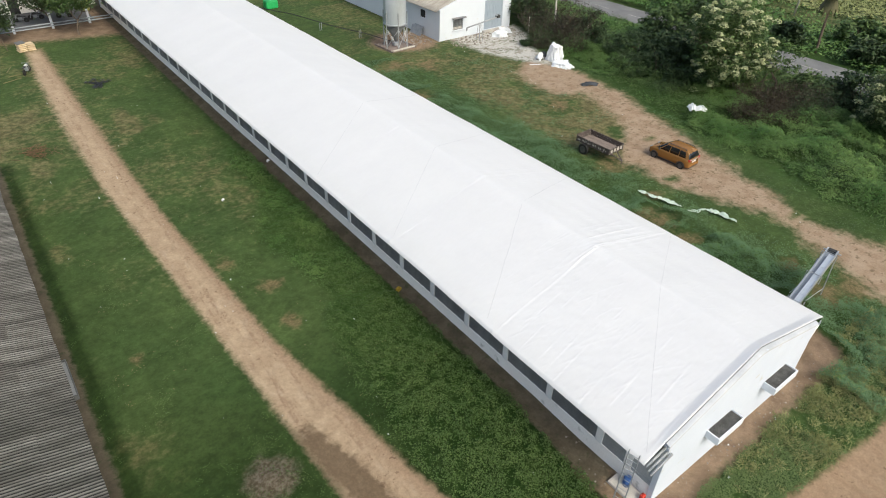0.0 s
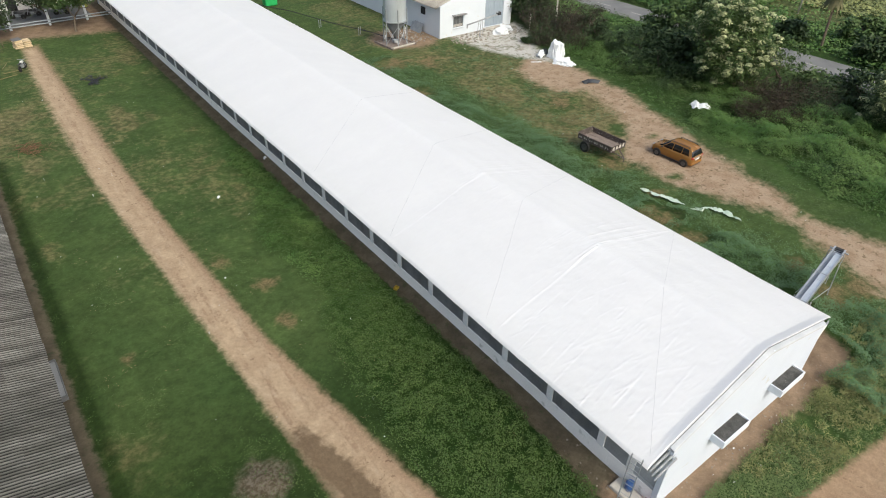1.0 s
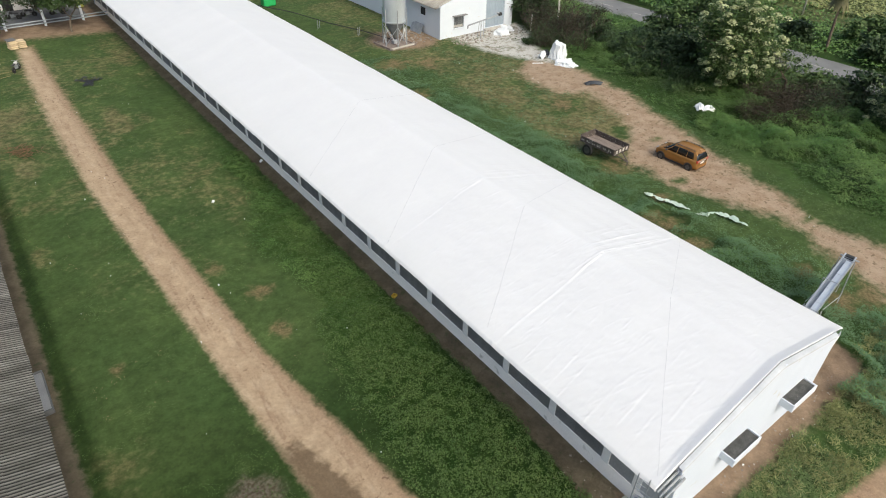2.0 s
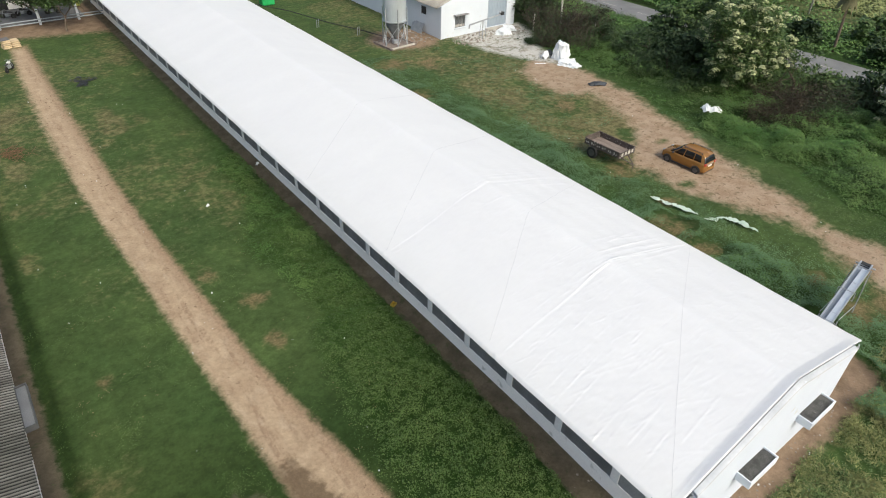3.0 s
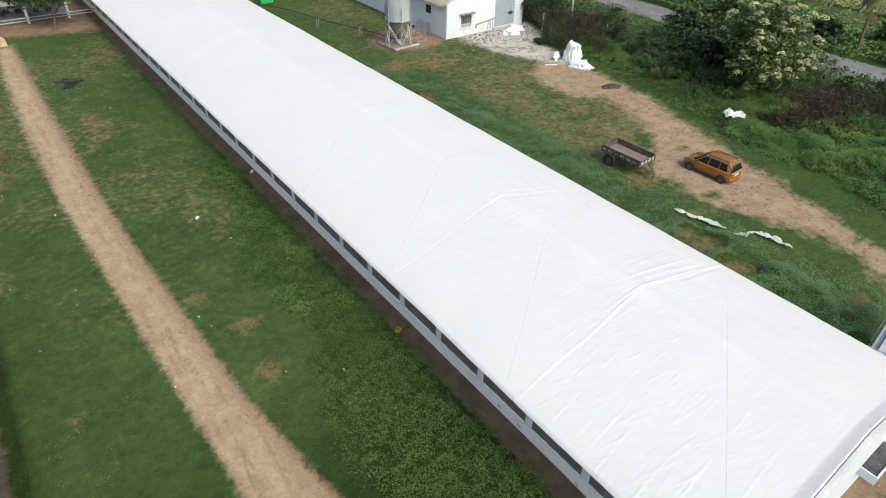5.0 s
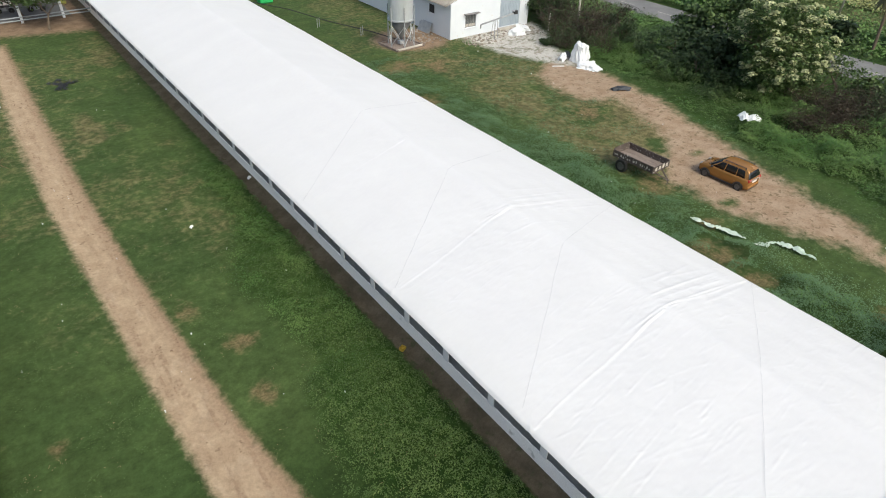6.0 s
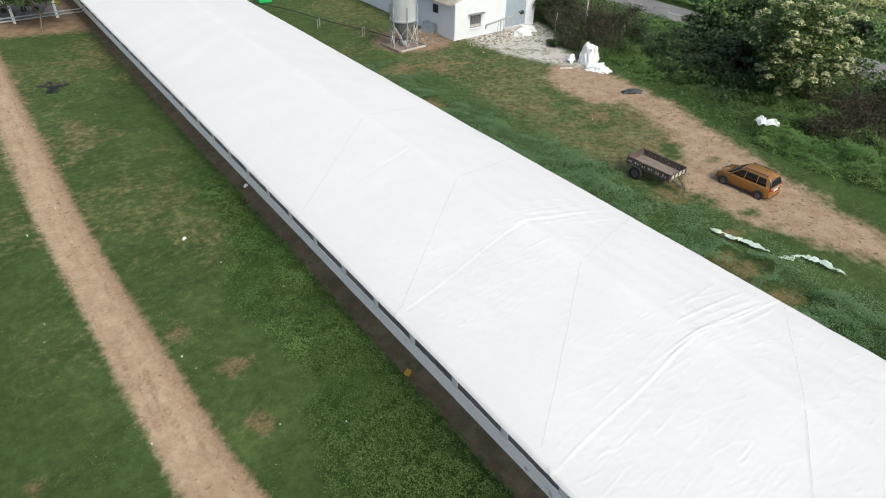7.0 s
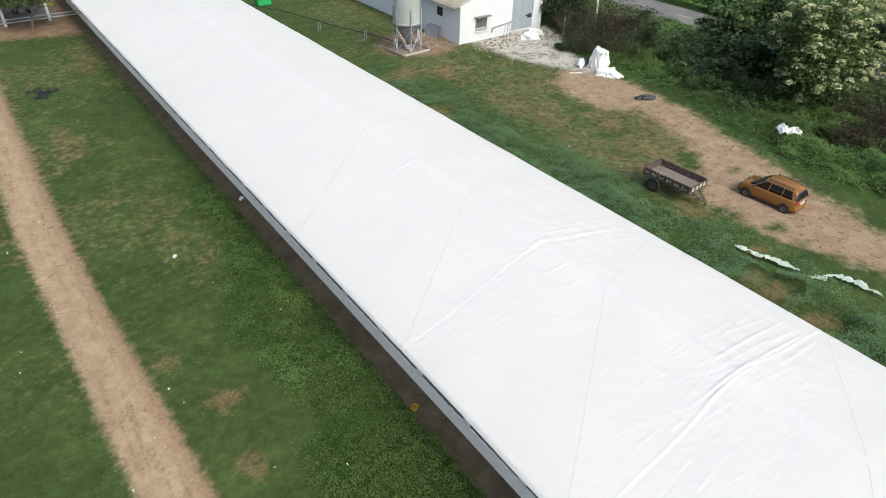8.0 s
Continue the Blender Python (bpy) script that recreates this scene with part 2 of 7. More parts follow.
def box(bm, x0, x1, y0, y1, z0, z1, m=None, bevel=0.0):
    vs = [bm.verts.new((x, y, z)) for x in (x0, x1) for y in (y0, y1) for z in (z0, z1)]
    fs = [bm.faces.new([vs[i] for i in q]) for q in ((0, 1, 3, 2), (4, 6, 7, 5), (0, 4, 5, 1), (2, 3, 7, 6), (0, 2, 6, 4), (1, 5, 7, 3))]
    if bevel:
        es = list({e for f in fs for e in f.edges})
        r = bmesh.ops.bevel(bm, geom=es, offset=bevel, segments=1, affect="EDGES")
        vs = list({v for f in r["faces"] for v in f.verts} | {v for v in vs if v.is_valid})
    if m is not None:
        bmesh.ops.transform(bm, matrix=m, verts=vs)
    return bm


def rod(bm, a, b, r0, r1=None, n=8, cap=True):
    """A round bar from a to b."""
    a, b = Vector(a), Vector(b)
    r1 = r0 if r1 is None else r1
    d = (b - a).normalized()
    u = d.orthogonal().normalized()
    w = d.cross(u)
    ring = []
    for c, r in ((a, r0), (b, r1)):
        ring.append([bm.verts.new(c + (u * math.cos(i * math.tau / n) + w * math.sin(i * math.tau / n)) * r) for i in range(n)])
    for i in range(n):
        bm.faces.new((ring[0][i], ring[0][(i + 1) % n], ring[1][(i + 1) % n], ring[1][i]))
    if cap:
        bm.faces.new(ring[0][::-1])
        bm.faces.new(ring[1])
    return bm


def lathe(bm, profile, n=24, centre=(0, 0, 0)):
    """Turns (radius, height) pairs about the z axis."""
    cx, cy, cz = centre
    rings = [[bm.verts.new((cx + r * math.cos(i * math.tau / n), cy + r * math.sin(i * math.tau / n), cz + z)) for i in range(n)] for r, z in profile]
    for p, q in zip(rings, rings[1:]):
        for i in range(n):
            bm.faces.new((p[i], p[(i + 1) % n], q[(i + 1) % n], q[i]))
    bm.faces.new(rings[0][::-1])
    bm.faces.new(rings[-1])
    return bm


def grid_mesh(name, X, Y, Z, smooth=True):
    """A sheet from three equal arrays of coordinates."""
    h, w = X.shape
    me = bpy.data.meshes.new(name)
    co = np.stack([X, Y, Z], -1).reshape(-1, 3)
    i = np.arange(h * w).reshape(h, w)
    q = np.stack([i[:-1, :-1], i[:-1, 1:], i[1:, 1:], i[1:, :-1]], -1).reshape(-1, 4)
    me.vertices.add(len(co))
    me.vertices.foreach_set("co", co.astype(np.float32).ravel())
    me.loops.add(q.size)
    me.loops.foreach_set("vertex_index", q.astype(np.int32).ravel())
    me.polygons.add(len(q))
    me.polygons.foreach_set("loop_start", (np.arange(len(q)) * 4).astype(np.int32))
    me.update(calc_edges=True)
    me.validate()
    if smooth:
        me.shade_smooth()
    return me


def quads_mesh(name, co):
    """Loose quads, co of shape (n, 4, 3)."""
    me = bpy.data.meshes.new(name)
    n = len(co)
    me.vertices.add(n * 4)
    me.vertices.foreach_set("co", co.astype(np.float32).ravel())
    me.loops.add(n * 4)
    me.loops.foreach_set("vertex_index", np.arange(n * 4, dtype=np.int32))
    me.polygons.add(n)
    me.polygons.foreach_set("loop_start", (np.arange(n) * 4).astype(np.int32))
    me.update(calc_edges=True)
    return me


def leaves(rng, centres, size, up=0.5, aspect=0.55):
    """Leaf-shaped kites round the centres, tilted at random; up: how far they face the sky."""
    n = len(centres)
    nrm = rng.normal(size=(n, 3))
    nrm[:, 2] = np.abs(nrm[:, 2]) + up * 2
    nrm /= np.linalg.norm(nrm, axis=1, keepdims=True)
    a = rng.normal(size=(n, 3))
    a -= nrm * (a * nrm).sum(1, keepdims=True)
    a /= np.linalg.norm(a, axis=1, keepdims=True)
    b = np.cross(nrm, a)
    s = (size * rng.uniform(0.6, 1.4, n))[:, None]
    droop = np.array([0, 0, 1.0]) * s * 0.18
    return np.stack([centres - a * s, centres - b * s * aspect + droop * 0.5, centres + a * s - droop, centres + b * s * aspect + droop * 0.5], 1)


def vnoise(x, y, s, seed=0):
    """Smooth value noise on arrays, about 0 to 1."""
    x, y = np.asarray(x, float) / s + seed * 17.3, np.asarray(y, float) / s - seed * 9.1
    xi, yi = np.floor(x), np.floor(y)
    fx, fy = x - xi, y - yi
    fx, fy = fx * fx * (3 - 2 * fx), fy * fy * (3 - 2 * fy)

    def h(i, j):
        k = np.sin(i * 127.1 + j * 311.7 + seed * 74.7) * 43758.5453
        return k - np.floor(k)
    return (h(xi, yi) * (1 - fx) + h(xi + 1, yi) * fx) * (1 - fy) + (h(xi, yi + 1) * (1 - fx) + h(xi + 1, yi + 1) * fx) * fy


def fnoise(x, y, s, seed=0):
    return 0.55 * vnoise(x, y, s, seed) + 0.3 * vnoise(x, y, s / 2.1, seed + 1) + 0.15 * vnoise(x, y, s / 4.3, seed + 2)

# ---- ground ----
def track_left(y):
    """Centre and half width of the earth path beside the shed."""
    yy = [-30, 0, 4, 10, 15, 22, 27, 36, 50, 63, 74]
    return np.interp(y, yy, [-6.5, -7.9, -8.5, -9.08, -9.53, -9.92, -10.2, -10.58, -10.7, -10.6, -10.3]), np.interp(y, yy, [1.8, 1.6, 1.48, 1.27, 1.06, 1.08, 1.02, 1.12, 1.12, 0.95, 0.7])


def track_right(y):
    """West and east edge of the earth track behind the shed."""
    yy = [-60, -8, -3, 0, 1.5, 3, 4.2, 6, 7, 9, 10.5, 13, 15.2, 17.2, 19.6, 21.3, 22.7, 26, 28, 31, 34.5, 37, 39]
    w = [18, 20, 22.0, 23.0, 23.5, 24.3, 24.9, 25.1, 24.6, 23.9, 23.4, 22.6, 23.0, 22.8, 26.0, 28.0, 28.6, 29.7, 30.2, 28.0, 28.0, 29.2, 32.5]
    e = [26, 28.0, 27.6, 27.3, 27.0, 26.5, 26.2, 27.3, 27.8, 28.2, 28.7, 29.5, 30.2, 31.0, 31.9, 32.4, 33.0, 34.8, 35.0, 35.4, 36.0, 35.6, 33.5]
    return np.interp(y, yy, w), np.interp(y, yy, e)


def hedge_front(y):
    """Where the creepers begin, east of the track's verge."""
    return np.interp(y, [-16, 2.5, 5.5, 8, 11, 15.5, 18, 21, 24, 29, 36], [29.6, 30.2, 30.9, 31.7, 32.2, 32.3, 32.6, 33.2, 33.8, 35.3, 37.2])


def weed_edge(y):
    """West edge of the leafy weeds that grow along the shed."""
    return np.interp(y, [-16, 0, 5, 9, 11, 15, 18, 21, 24, 27, 32, 38, 46, 55], [-6.3, -6.5, -6.8, -6.4, -5.9, -5.2, -4.5, -4.7, -5.2, -3.9, -3.1, -2.5, -1.9, -1.5])


def blot(x, y, cx, cy, rx, ry):
    """1 in the middle of an oval patch, 0 on its rim."""
    return np.clip(1 - np.hypot((x - cx) / rx, (y - cy) / ry), -3, 1)


BARE = [(15.9, 10.0, 1.0), (17.9, 9.8, 0.8), (17.4, 7.5, 0.7), (18.2, 11.1, 0.6), (20.6, 1.9, 0.5), (19.4, -0.8, 0.9), (21.5, -1.6, 0.9), (19.8, 45.6, 1.3), (23.2, 44.3, 1.0), (17.1, 37.4, 1.0), (26.8, 28.0, 0.9), (20.6, 12.3, 0.5), (21.4, 17.2, 0.9)]
# islands of grass in the track
TONGUES = [(28.2, 18.5, 0.7, 0.35), (23.7, 13.1, 0.9, 0.5), (26.6, 4.7, 1.1, 0.5), (30.3, 28.3, 1.5, 1.1)]
RUST = [(-6.6, 19.1, 0.62), (-7.05, 15.5, 0.55), (-7.95, 22.6, 0.55), (-14.6, 17.6, 0.32)]
WORN = [(-15.7, 11.8, 2.3, 5.6, 0.7), (-15.8, 29.3, 1.4, 2.6, 0.8), (-7.3, 46.5, 2.2, 7.0, 1.0), (-14.6, 42.0, 2.0, 4.0, 0.9), (-13.0, 54.0, 2.2, 6.0, 0.5), (-8.4, 13.0, 0.8, 2.5, 0.7)]


def masks(x, y):
    """Signed amounts (metres inside the edge) of bare earth, damp soil, lime rubble; and 0 to 1 of lush and dry growth."""
    c, hw = track_left(y)
    dirt = np.minimum(hw - np.abs(x - c), 0.35 * (72.0 - y)) * np.interp(y, [28, 46], [1.0, 0.55])
    w, e = track_right(y)
    red = np.where(y < 39, np.minimum(x - w, e - x), -5) - 0.6 * np.clip((y - 18) / 6, 0, 1)
    for cx, cy, rx_, ry_ in TONGUES:
        red = np.minimum(red, -0.9 * np.clip(1.4 * blot(x, y, cx, cy, rx_, ry_), -3, 1) + 0.15)
    front = np.minimum(-7.05 - 0.12 * (x - 11) * (x < 11) - y, x - 3.5)
    dirt = np.maximum(dirt, front)
    yard = np.minimum(y - 73.5 + 0.25 * (x + 12), 4.0 - x)
    verge = x + 0.98 + 0.12 * np.clip(4.5 - y, 0, 5) ** 0.8
    soil = np.minimum(np.minimum(verge, 12.6 - x), 0.5 * (y + 1.2))
    # dark wet soil under the drip line of the neighbouring shed
    soil = np.maximum(soil, np.minimum(np.minimum(x + 31, 44 - y), -17.2 - x))
    gable = np.minimum(y + 3.95, np.minimum(verge, 15.6 - x + 0.4 * (y + 3)))
    gable = np.where(y < np.where(x < 1, 0.4, 1.0), gable, -5)
    lx = np.interp(y, [35, 38, 40, 43.5, 47.5, 50], [35.4, 33.4, 32.2, 30.8, 30.4, 30.2])
    rx = np.interp(y, [35, 38, 40.3, 43, 46, 48, 50], [36.4, 36.4, 36.3, 37.2, 39.8, 40.5, 41.2])
    lime = np.minimum(np.minimum(x - lx, rx - x), np.minimum(y - 36.5, 49.9 - y))
    gable = np.maximum(gable, (yard - 2.2) * 0.3)
    gable = np.maximum(gable, 0.6 * (3.0 - np.hypot((x - 25.6) * 0.7, (y - 52.2) * 0.8)))
    lush = np.clip((x - weed_edge(y)) / 1.1 + 1.6 * (fnoise(x, y, 2.2, 14) - 0.5) + 0.3, 0, 1) * (x < 0) * np.clip((50 - y) / 14, 0, 1)
    lush = np.maximum(lush, np.clip((x - hedge_front(y) + 2) / 3, 0, 1) * np.clip((48 - y) / 6, 0, 1))
    lush = np.maximum(lush, 0.85 * np.clip((x - 12.5) / 1.5, 0, 1) * np.clip((20.5 - x) / 3, 0, 1) * np.clip((44 - y) / 20, 0, 1))
    lush = np.maximum(lush, 0.7 * np.clip((-3.6 - y) / 0.6, 0, 1) * np.clip((x - 1) / 2, 0, 1) * (x < 26))
    dry = 0.4 * np.clip(4.2 * (fnoise(x, y, 7.0, 5) - 0.48), 0, 1) * (1 - 0.9 * lush)
    olive = np.clip((x - 19.5) / 3, 0, 1) * np.clip((34 - x) / 3, 0, 1) * np.clip((y - 14) / 6, 0, 1) * np.interp(y, [20, 34, 40, 60], [1.25, 1.1, 0.55, 0.45])
    dry = np.maximum(dry, olive * np.clip(2.4 * fnoise(x, y, 3.5, 18) - 0.15, 0.25, 1.1))
    dry = np.maximum(dry, 0.8 * np.clip((x - 68) / 5, 0, 1))
    dry = dry + 0.75 * np.clip((y - 20) / 16, 0, 1) * (x < -1) * np.clip(2.2 * fnoise(x, y, 4, 9) - 0.35, 0, 1) * np.clip(1.2 - 0.5 * lush, 0, 1)
    dry = dry + 0.35 * np.clip((y - 34) / 6, 0, 1) * np.clip((x - 13) / 3, 0, 1) * (x < 40) * np.clip(2.2 * fnoise(x, y, 3, 19) - 0.2, 0, 1)
    for cx, cy, rx_, ry_, k in WORN:
        dry = np.maximum(dry, k * np.clip(1.5 * blot(x, y, cx, cy, rx_, ry_), 0, 1) * np.clip(2.4 * fnoise(x, y, 1.6, 15) - 0.1, 0.15, 1.1))
    # straw-coloured grass in front of the gable
    dry = np.maximum(dry, 0.9 * np.clip((-3.3 - y) / 0.8, 0, 1) * np.clip((x - 3) / 4, 0, 1) * np.clip((y + 6.2) / 1.2, 0, 1) * np.clip(2.2 * fnoise(x, y, 1.3, 16) - 0.1, 0, 1))
    rust = np.full(np.shape(x), -1.0)
    for cx, cy, r in BARE:
        rust = np.maximum(rust, blot(x, y, cx, cy, r * 1.6, r * 1.35))
    for cx, cy, r in RUST:
        rust = np.maximum(rust, blot(x, y, cx, cy, r, r * 1.25))
    wet = np.minimum(0.72 - np.abs(x + 9.42 + 0.16 * (y - 6.2)) - 0.10 * np.clip(y - 6, 0, 3), 0.5 * np.minimum(8.9 - y, y + 1.0))
    ash = blot(x, y, -12.05, 7.3, 1.0, 1.05)
    # near end darker; strip along the neighbouring shed holds painted ditch shade
    darkening = np.maximum(np.clip((15 - y) / 7, 0, 1) * (x < -1), 1.4 * np.clip((-16.2 - x) / 0.6, 0, 1) * (y < 44))
    return dirt, soil, gable, lime, lush, dry, wet, ash, red, (x - c) / hw, darkening, rust


def axis(lo, fine_lo, fine_hi, hi, step, grow=1.25):
    a = list(np.arange(fine_lo, fine_hi + 1e-6, step))
    s, v = step, a[-1]
    while v < hi:
        s *= grow
        v += s
        a.append(v)
    s, v, b = step, a[0], []
    while v > lo:
        s *= grow
        v -= s
        b.append(v)
    return np.array(b[::-1] + a)


def ground_height(x, y):
    dirt, soil, *rest = masks(x, y)
    z = 0.10 * (fnoise(x, y, 6, 2) - 0.5) + 0.05 * (fnoise(x, y, 1.3, 7) - 0.5)
    z = z - 0.06 * np.clip(dirt / 0.6, 0, 1) - 0.05 * np.clip(soil / 0.4, 0, 1)
    inside = np.clip(np.minimum(np.minimum(x + 0.6, 12.0 - x), y + 3.4), 0, 1)
    # splashed soil banked against the west wall
    bank = 0.16 * np.clip((x + 0.75) / 0.6, 0, 1) * np.clip((y - 1) / 3, 0, 1) * (x < 1.0)
    bank = bank - 0.14 * np.exp(-((x + 17.02) / 0.2) ** 2) * (np.abs(y - 8) < 34)
    ash = np.clip(rest[5], 0, 1)
    bank = bank + ash * (0.16 + 0.25 * (vnoise(x, y, 0.35, 33) - 0.5))
    return bank + z * np.clip(1 - np.maximum(0, np.hypot(x - 10, y - 30) - 120) / 60, 0, 1) * (1 - inside) - 0.03 * inside


def build_ground():
    xs, ys = axis(-2500, -18.5, 46, 2500, 0.22), axis(-2500, -13, 78, 2500, 0.22)
    X, Y = np.meshgrid(xs, ys)
    me = grid_mesh("ground", X, Y, ground_height(X, Y))
    for name, values in zip(("dirt", "soil", "gable", "lime", "lush", "dry", "wet", "ash", "red", "side", "darkening", "rust"), masks(X, Y)):
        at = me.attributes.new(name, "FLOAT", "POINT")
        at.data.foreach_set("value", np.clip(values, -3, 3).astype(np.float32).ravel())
    m = bpy.data.materials.new("grassy_earth")
    m.use_nodes = True
    n, l = m.node_tree.nodes, m.node_tree.links
    p = n["Principled BSDF"]
    p.inputs["Roughness"].default_value = 0.95
    p.inputs["Specular IOR Level"].default_value = 0.15
    co = n.new("ShaderNodeTexCoord")

    def tex(scale, detail=5.0, rough=0.6, distort=0.0, stretch=None):
        t = n.new("ShaderNodeTexNoise")
        t.inputs["Scale"].default_value, t.inputs["Detail"].default_value, t.inputs["Roughness"].default_value, t.inputs["Distortion"].default_value = scale, detail, rough, distort
        if stretch:
            mp = n.new("ShaderNodeMapping")
            mp.inputs["Scale"].default_value = stretch
            l.new(co.outputs["Object"], mp.inputs["Vector"])
            l.new(mp.outputs[0], t.inputs["Vector"])
        else:
            l.new(co.outputs["Object"], t.inputs["Vector"])
        return t.outputs[0]

    def attr(name):
        a = n.new("ShaderNodeAttribute")
        a.attribute_name = name
        return a.outputs["Fac"]

    def math_(op, a, b):
        k = n.new("ShaderNodeMath")
        k.operation = op
        for i, s in enumerate((a, b)):
            if isinstance(s, (int, float)):
                k.inputs[i].default_value = s
            else:
                l.new(s, k.inputs[i])
        return k.outputs[0]

    def ramp(v, lo, hi, a=0.0, b=1.0):
        k = n.new("ShaderNodeMapRange")
        k.interpolation_type = "SMOOTHSTEP"
        for i, s in enumerate((v, lo, hi, a, b)):
            if isinstance(s, (int, float)):
                k.inputs[i].default_value = s
            else:
                l.new(s, k.inputs[i])
        return k.outputs[0]

    def mixc(f, a, b, blend="MIX"):
        k = n.new("ShaderNodeMix")
        k.data_type, k.blend_type = "RGBA", blend
        for key, s in (("Factor", f), ("A", a), ("B", b)):
            if isinstance(s, tuple):
                k.inputs[key].default_value = (*s, 1)
            elif isinstance(s, (int, float)):
                k.inputs[key].default_value = s
            else:
                l.new(s, k.inputs[key])
        return k.outputs["Result"]

    broad, mid, fine, grit = tex(0.16), tex(0.9, 6), tex(7.0, 5, 0.7), tex(30, 4, 0.7)
    lumps = tex(2.2, 6, 0.65)
    grass = mixc(ramp(broad, 0.35, 0.65), (0.047, 0.080, 0.024), (0.063, 0.097, 0.030))
    grass = mixc(math_("MULTIPLY", ramp(attr("lush"), 0.1, 0.9), ramp(mid, 0.25, 0.6)), grass, (0.035, 0.072, 0.017))
    bare = ramp(math_("ADD", attr("dry"), math_("ADD", math_("MULTIPLY", math_("SUBTRACT", mid, 0.5), 1.6), math_("MULTIPLY", math_("SUBTRACT", lumps, 0.5), 1.4))), 0.45, 1.35)
    grass = mixc(math_("MULTIPLY", bare, 0.8), grass, mixc(ramp(lumps, 0.4, 0.6), (0.146, 0.124, 0.060), (0.180, 0.152, 0.078)))
    grass = mixc(1.0, grass, ramp(tex(0.55, 6, 0.7), 0.3, 0.7, 0.83, 1.17), "MULTIPLY")
    grass = mixc(1.0, grass, ramp(lumps, 0.3, 0.7, 0.86, 1.14), "MULTIPLY")
    # darker grass by the near end; beside the neighbouring eave, shade painted into it
    grass = mixc(math_("MULTIPLY", attr("darkening"), ramp(mid, 0.2, 0.55, 0.6, 1.0)), grass, mixc(1.0, grass, (0.48, 0.54, 0.44), "MULTIPLY"))
    # small bare spots
    grass = mixc(ramp(math_("ADD", attr("rust"), math_("ADD", math_("MULTIPLY", math_("SUBTRACT", lumps, 0.5), 3.0), math_("MULTIPLY", math_("SUBTRACT", mid, 0.5), 2.4))), -0.4, 1.1, 0, 0.62), grass, mixc(ramp(fine, 0.4, 0.6), (0.175, 0.110, 0.062), (0.270, 0.178, 0.110)))
    earth = mixc(ramp(mid, 0.3, 0.7), (0.350, 0.255, 0.168), (0.445, 0.338, 0.226))
    # rut lines, broken up, and trodden blotches
    rut = math_("MULTIPLY", ramp(tex(1.0, 3, 0.5, 0.4, (2.6, 0.22, 1)), 0.50, 0.66), ramp(lumps, 0.38, 0.6))
    earth = mixc(math_("MULTIPLY", rut, 0.65), earth, (0.265, 0.180, 0.118))
    earth = mixc(ramp(tex(1.0, 5, 0.6, 0.3, (2.2, 0.9, 1)), 0.52, 0.72, 0, 0.40), earth, (0.50, 0.40, 0.29))
    earth = mixc(ramp(math_("ADD", attr("side"), math_("MULTIPLY", math_("SUBTRACT", mid, 0.5), 2.0)), 0.2, 1.0, 0, 0.7), earth, (0.275, 0.185, 0.118))
    clod = math_("MULTIPLY", ramp(tex(3.6, 3, 0.6), 0.60, 0.66), ramp(tex(0.35, 3), 0.48, 0.6))
    earth = mixc(math_("MULTIPLY", clod, 0.75), earth, (0.14, 0.088, 0.055))
    earth = mixc(1.0, earth, ramp(tex(4.5, 4, 0.6), 0.3, 0.7, 0.93, 1.07), "MULTIPLY")
    damp = mixc(ramp(mid, 0.3, 0.7), (0.088, 0.073, 0.049), (0.142, 0.117, 0.080))
    damp = mixc(ramp(lumps, 0.56, 0.68, 0, 0.6), damp, (0.055, 0.068, 0.030))
    brown = mixc(ramp(mid, 0.3, 0.7), (0.180, 0.126, 0.084), (0.285, 0.205, 0.140))
    brown = mixc(ramp(tex(5.0, 4, 0.7), 0.60, 0.70, 0, 0.7), brown, (0.32, 0.27, 0.22))
    rubble = mixc(ramp(tex(0.8, 6, 0.7), 0.34, 0.52), (0.27, 0.24, 0.19), (0.50, 0.485, 0.45))
    ragged = math_("ADD", math_("MULTIPLY", math_("SUBTRACT", lumps, 0.5), 1.5), math_("MULTIPLY", math_("SUBTRACT", fine, 0.5), 0.30))

    def edge(name, soft, amount=1.0):
        return ramp(math_("ADD", attr(name), math_("MULTIPLY", ragged, amount)), -soft, soft)

    col = mixc(edge("gable", 0.35, 0.9), grass, brown)
    col = mixc(edge("soil", 0.15, 0.55), col, damp)
    col = mixc(edge("dirt", 0.26, 0.48), col, earth)
    redearth = mixc(ramp(mid, 0.3, 0.7), (0.285, 0.200, 0.132), (0.385, 0.292, 0.208))
    redearth = mixc(ramp(tex(1.6, 4, 0.6, 0.8), 0.60, 0.70, 0, 0.7), redearth, (0.135, 0.115, 0.060))
    redearth = mixc(ramp(tex(2.4, 3, 0.6, 0.4), 0.59, 0.65, 0, 0.65), redearth, (0.12, 0.09, 0.05))
    patchy = math_("ADD", attr("red"), math_("ADD", math_("MULTIPLY", math_("SUBTRACT", tex(0.55, 6, 0.65), 0.5), 3.6), math_("MULTIPLY", ragged, 0.8)))
    col = mixc(ramp(patchy, -1.0, 0.95), col, redearth)
    col = mixc(math_("MULTIPLY", edge("wet", 0.24, 0.75), 0.85), col, (0.120, 0.084, 0.050))
    col = mixc(math_("MULTIPLY", edge("ash", 0.45, 1.2), 0.85), col, mixc(ramp(tex(6.0, 4, 0.7), 0.42, 0.58), (0.085, 0.062, 0.042), (0.165, 0.138, 0.108)))
    tufts = ramp(math_("ADD", math_("MULTIPLY", lumps, 0.6), math_("MULTIPLY", tex(0.5, 4), 0.4)), 0.50, 0.58, 0, 0.75)
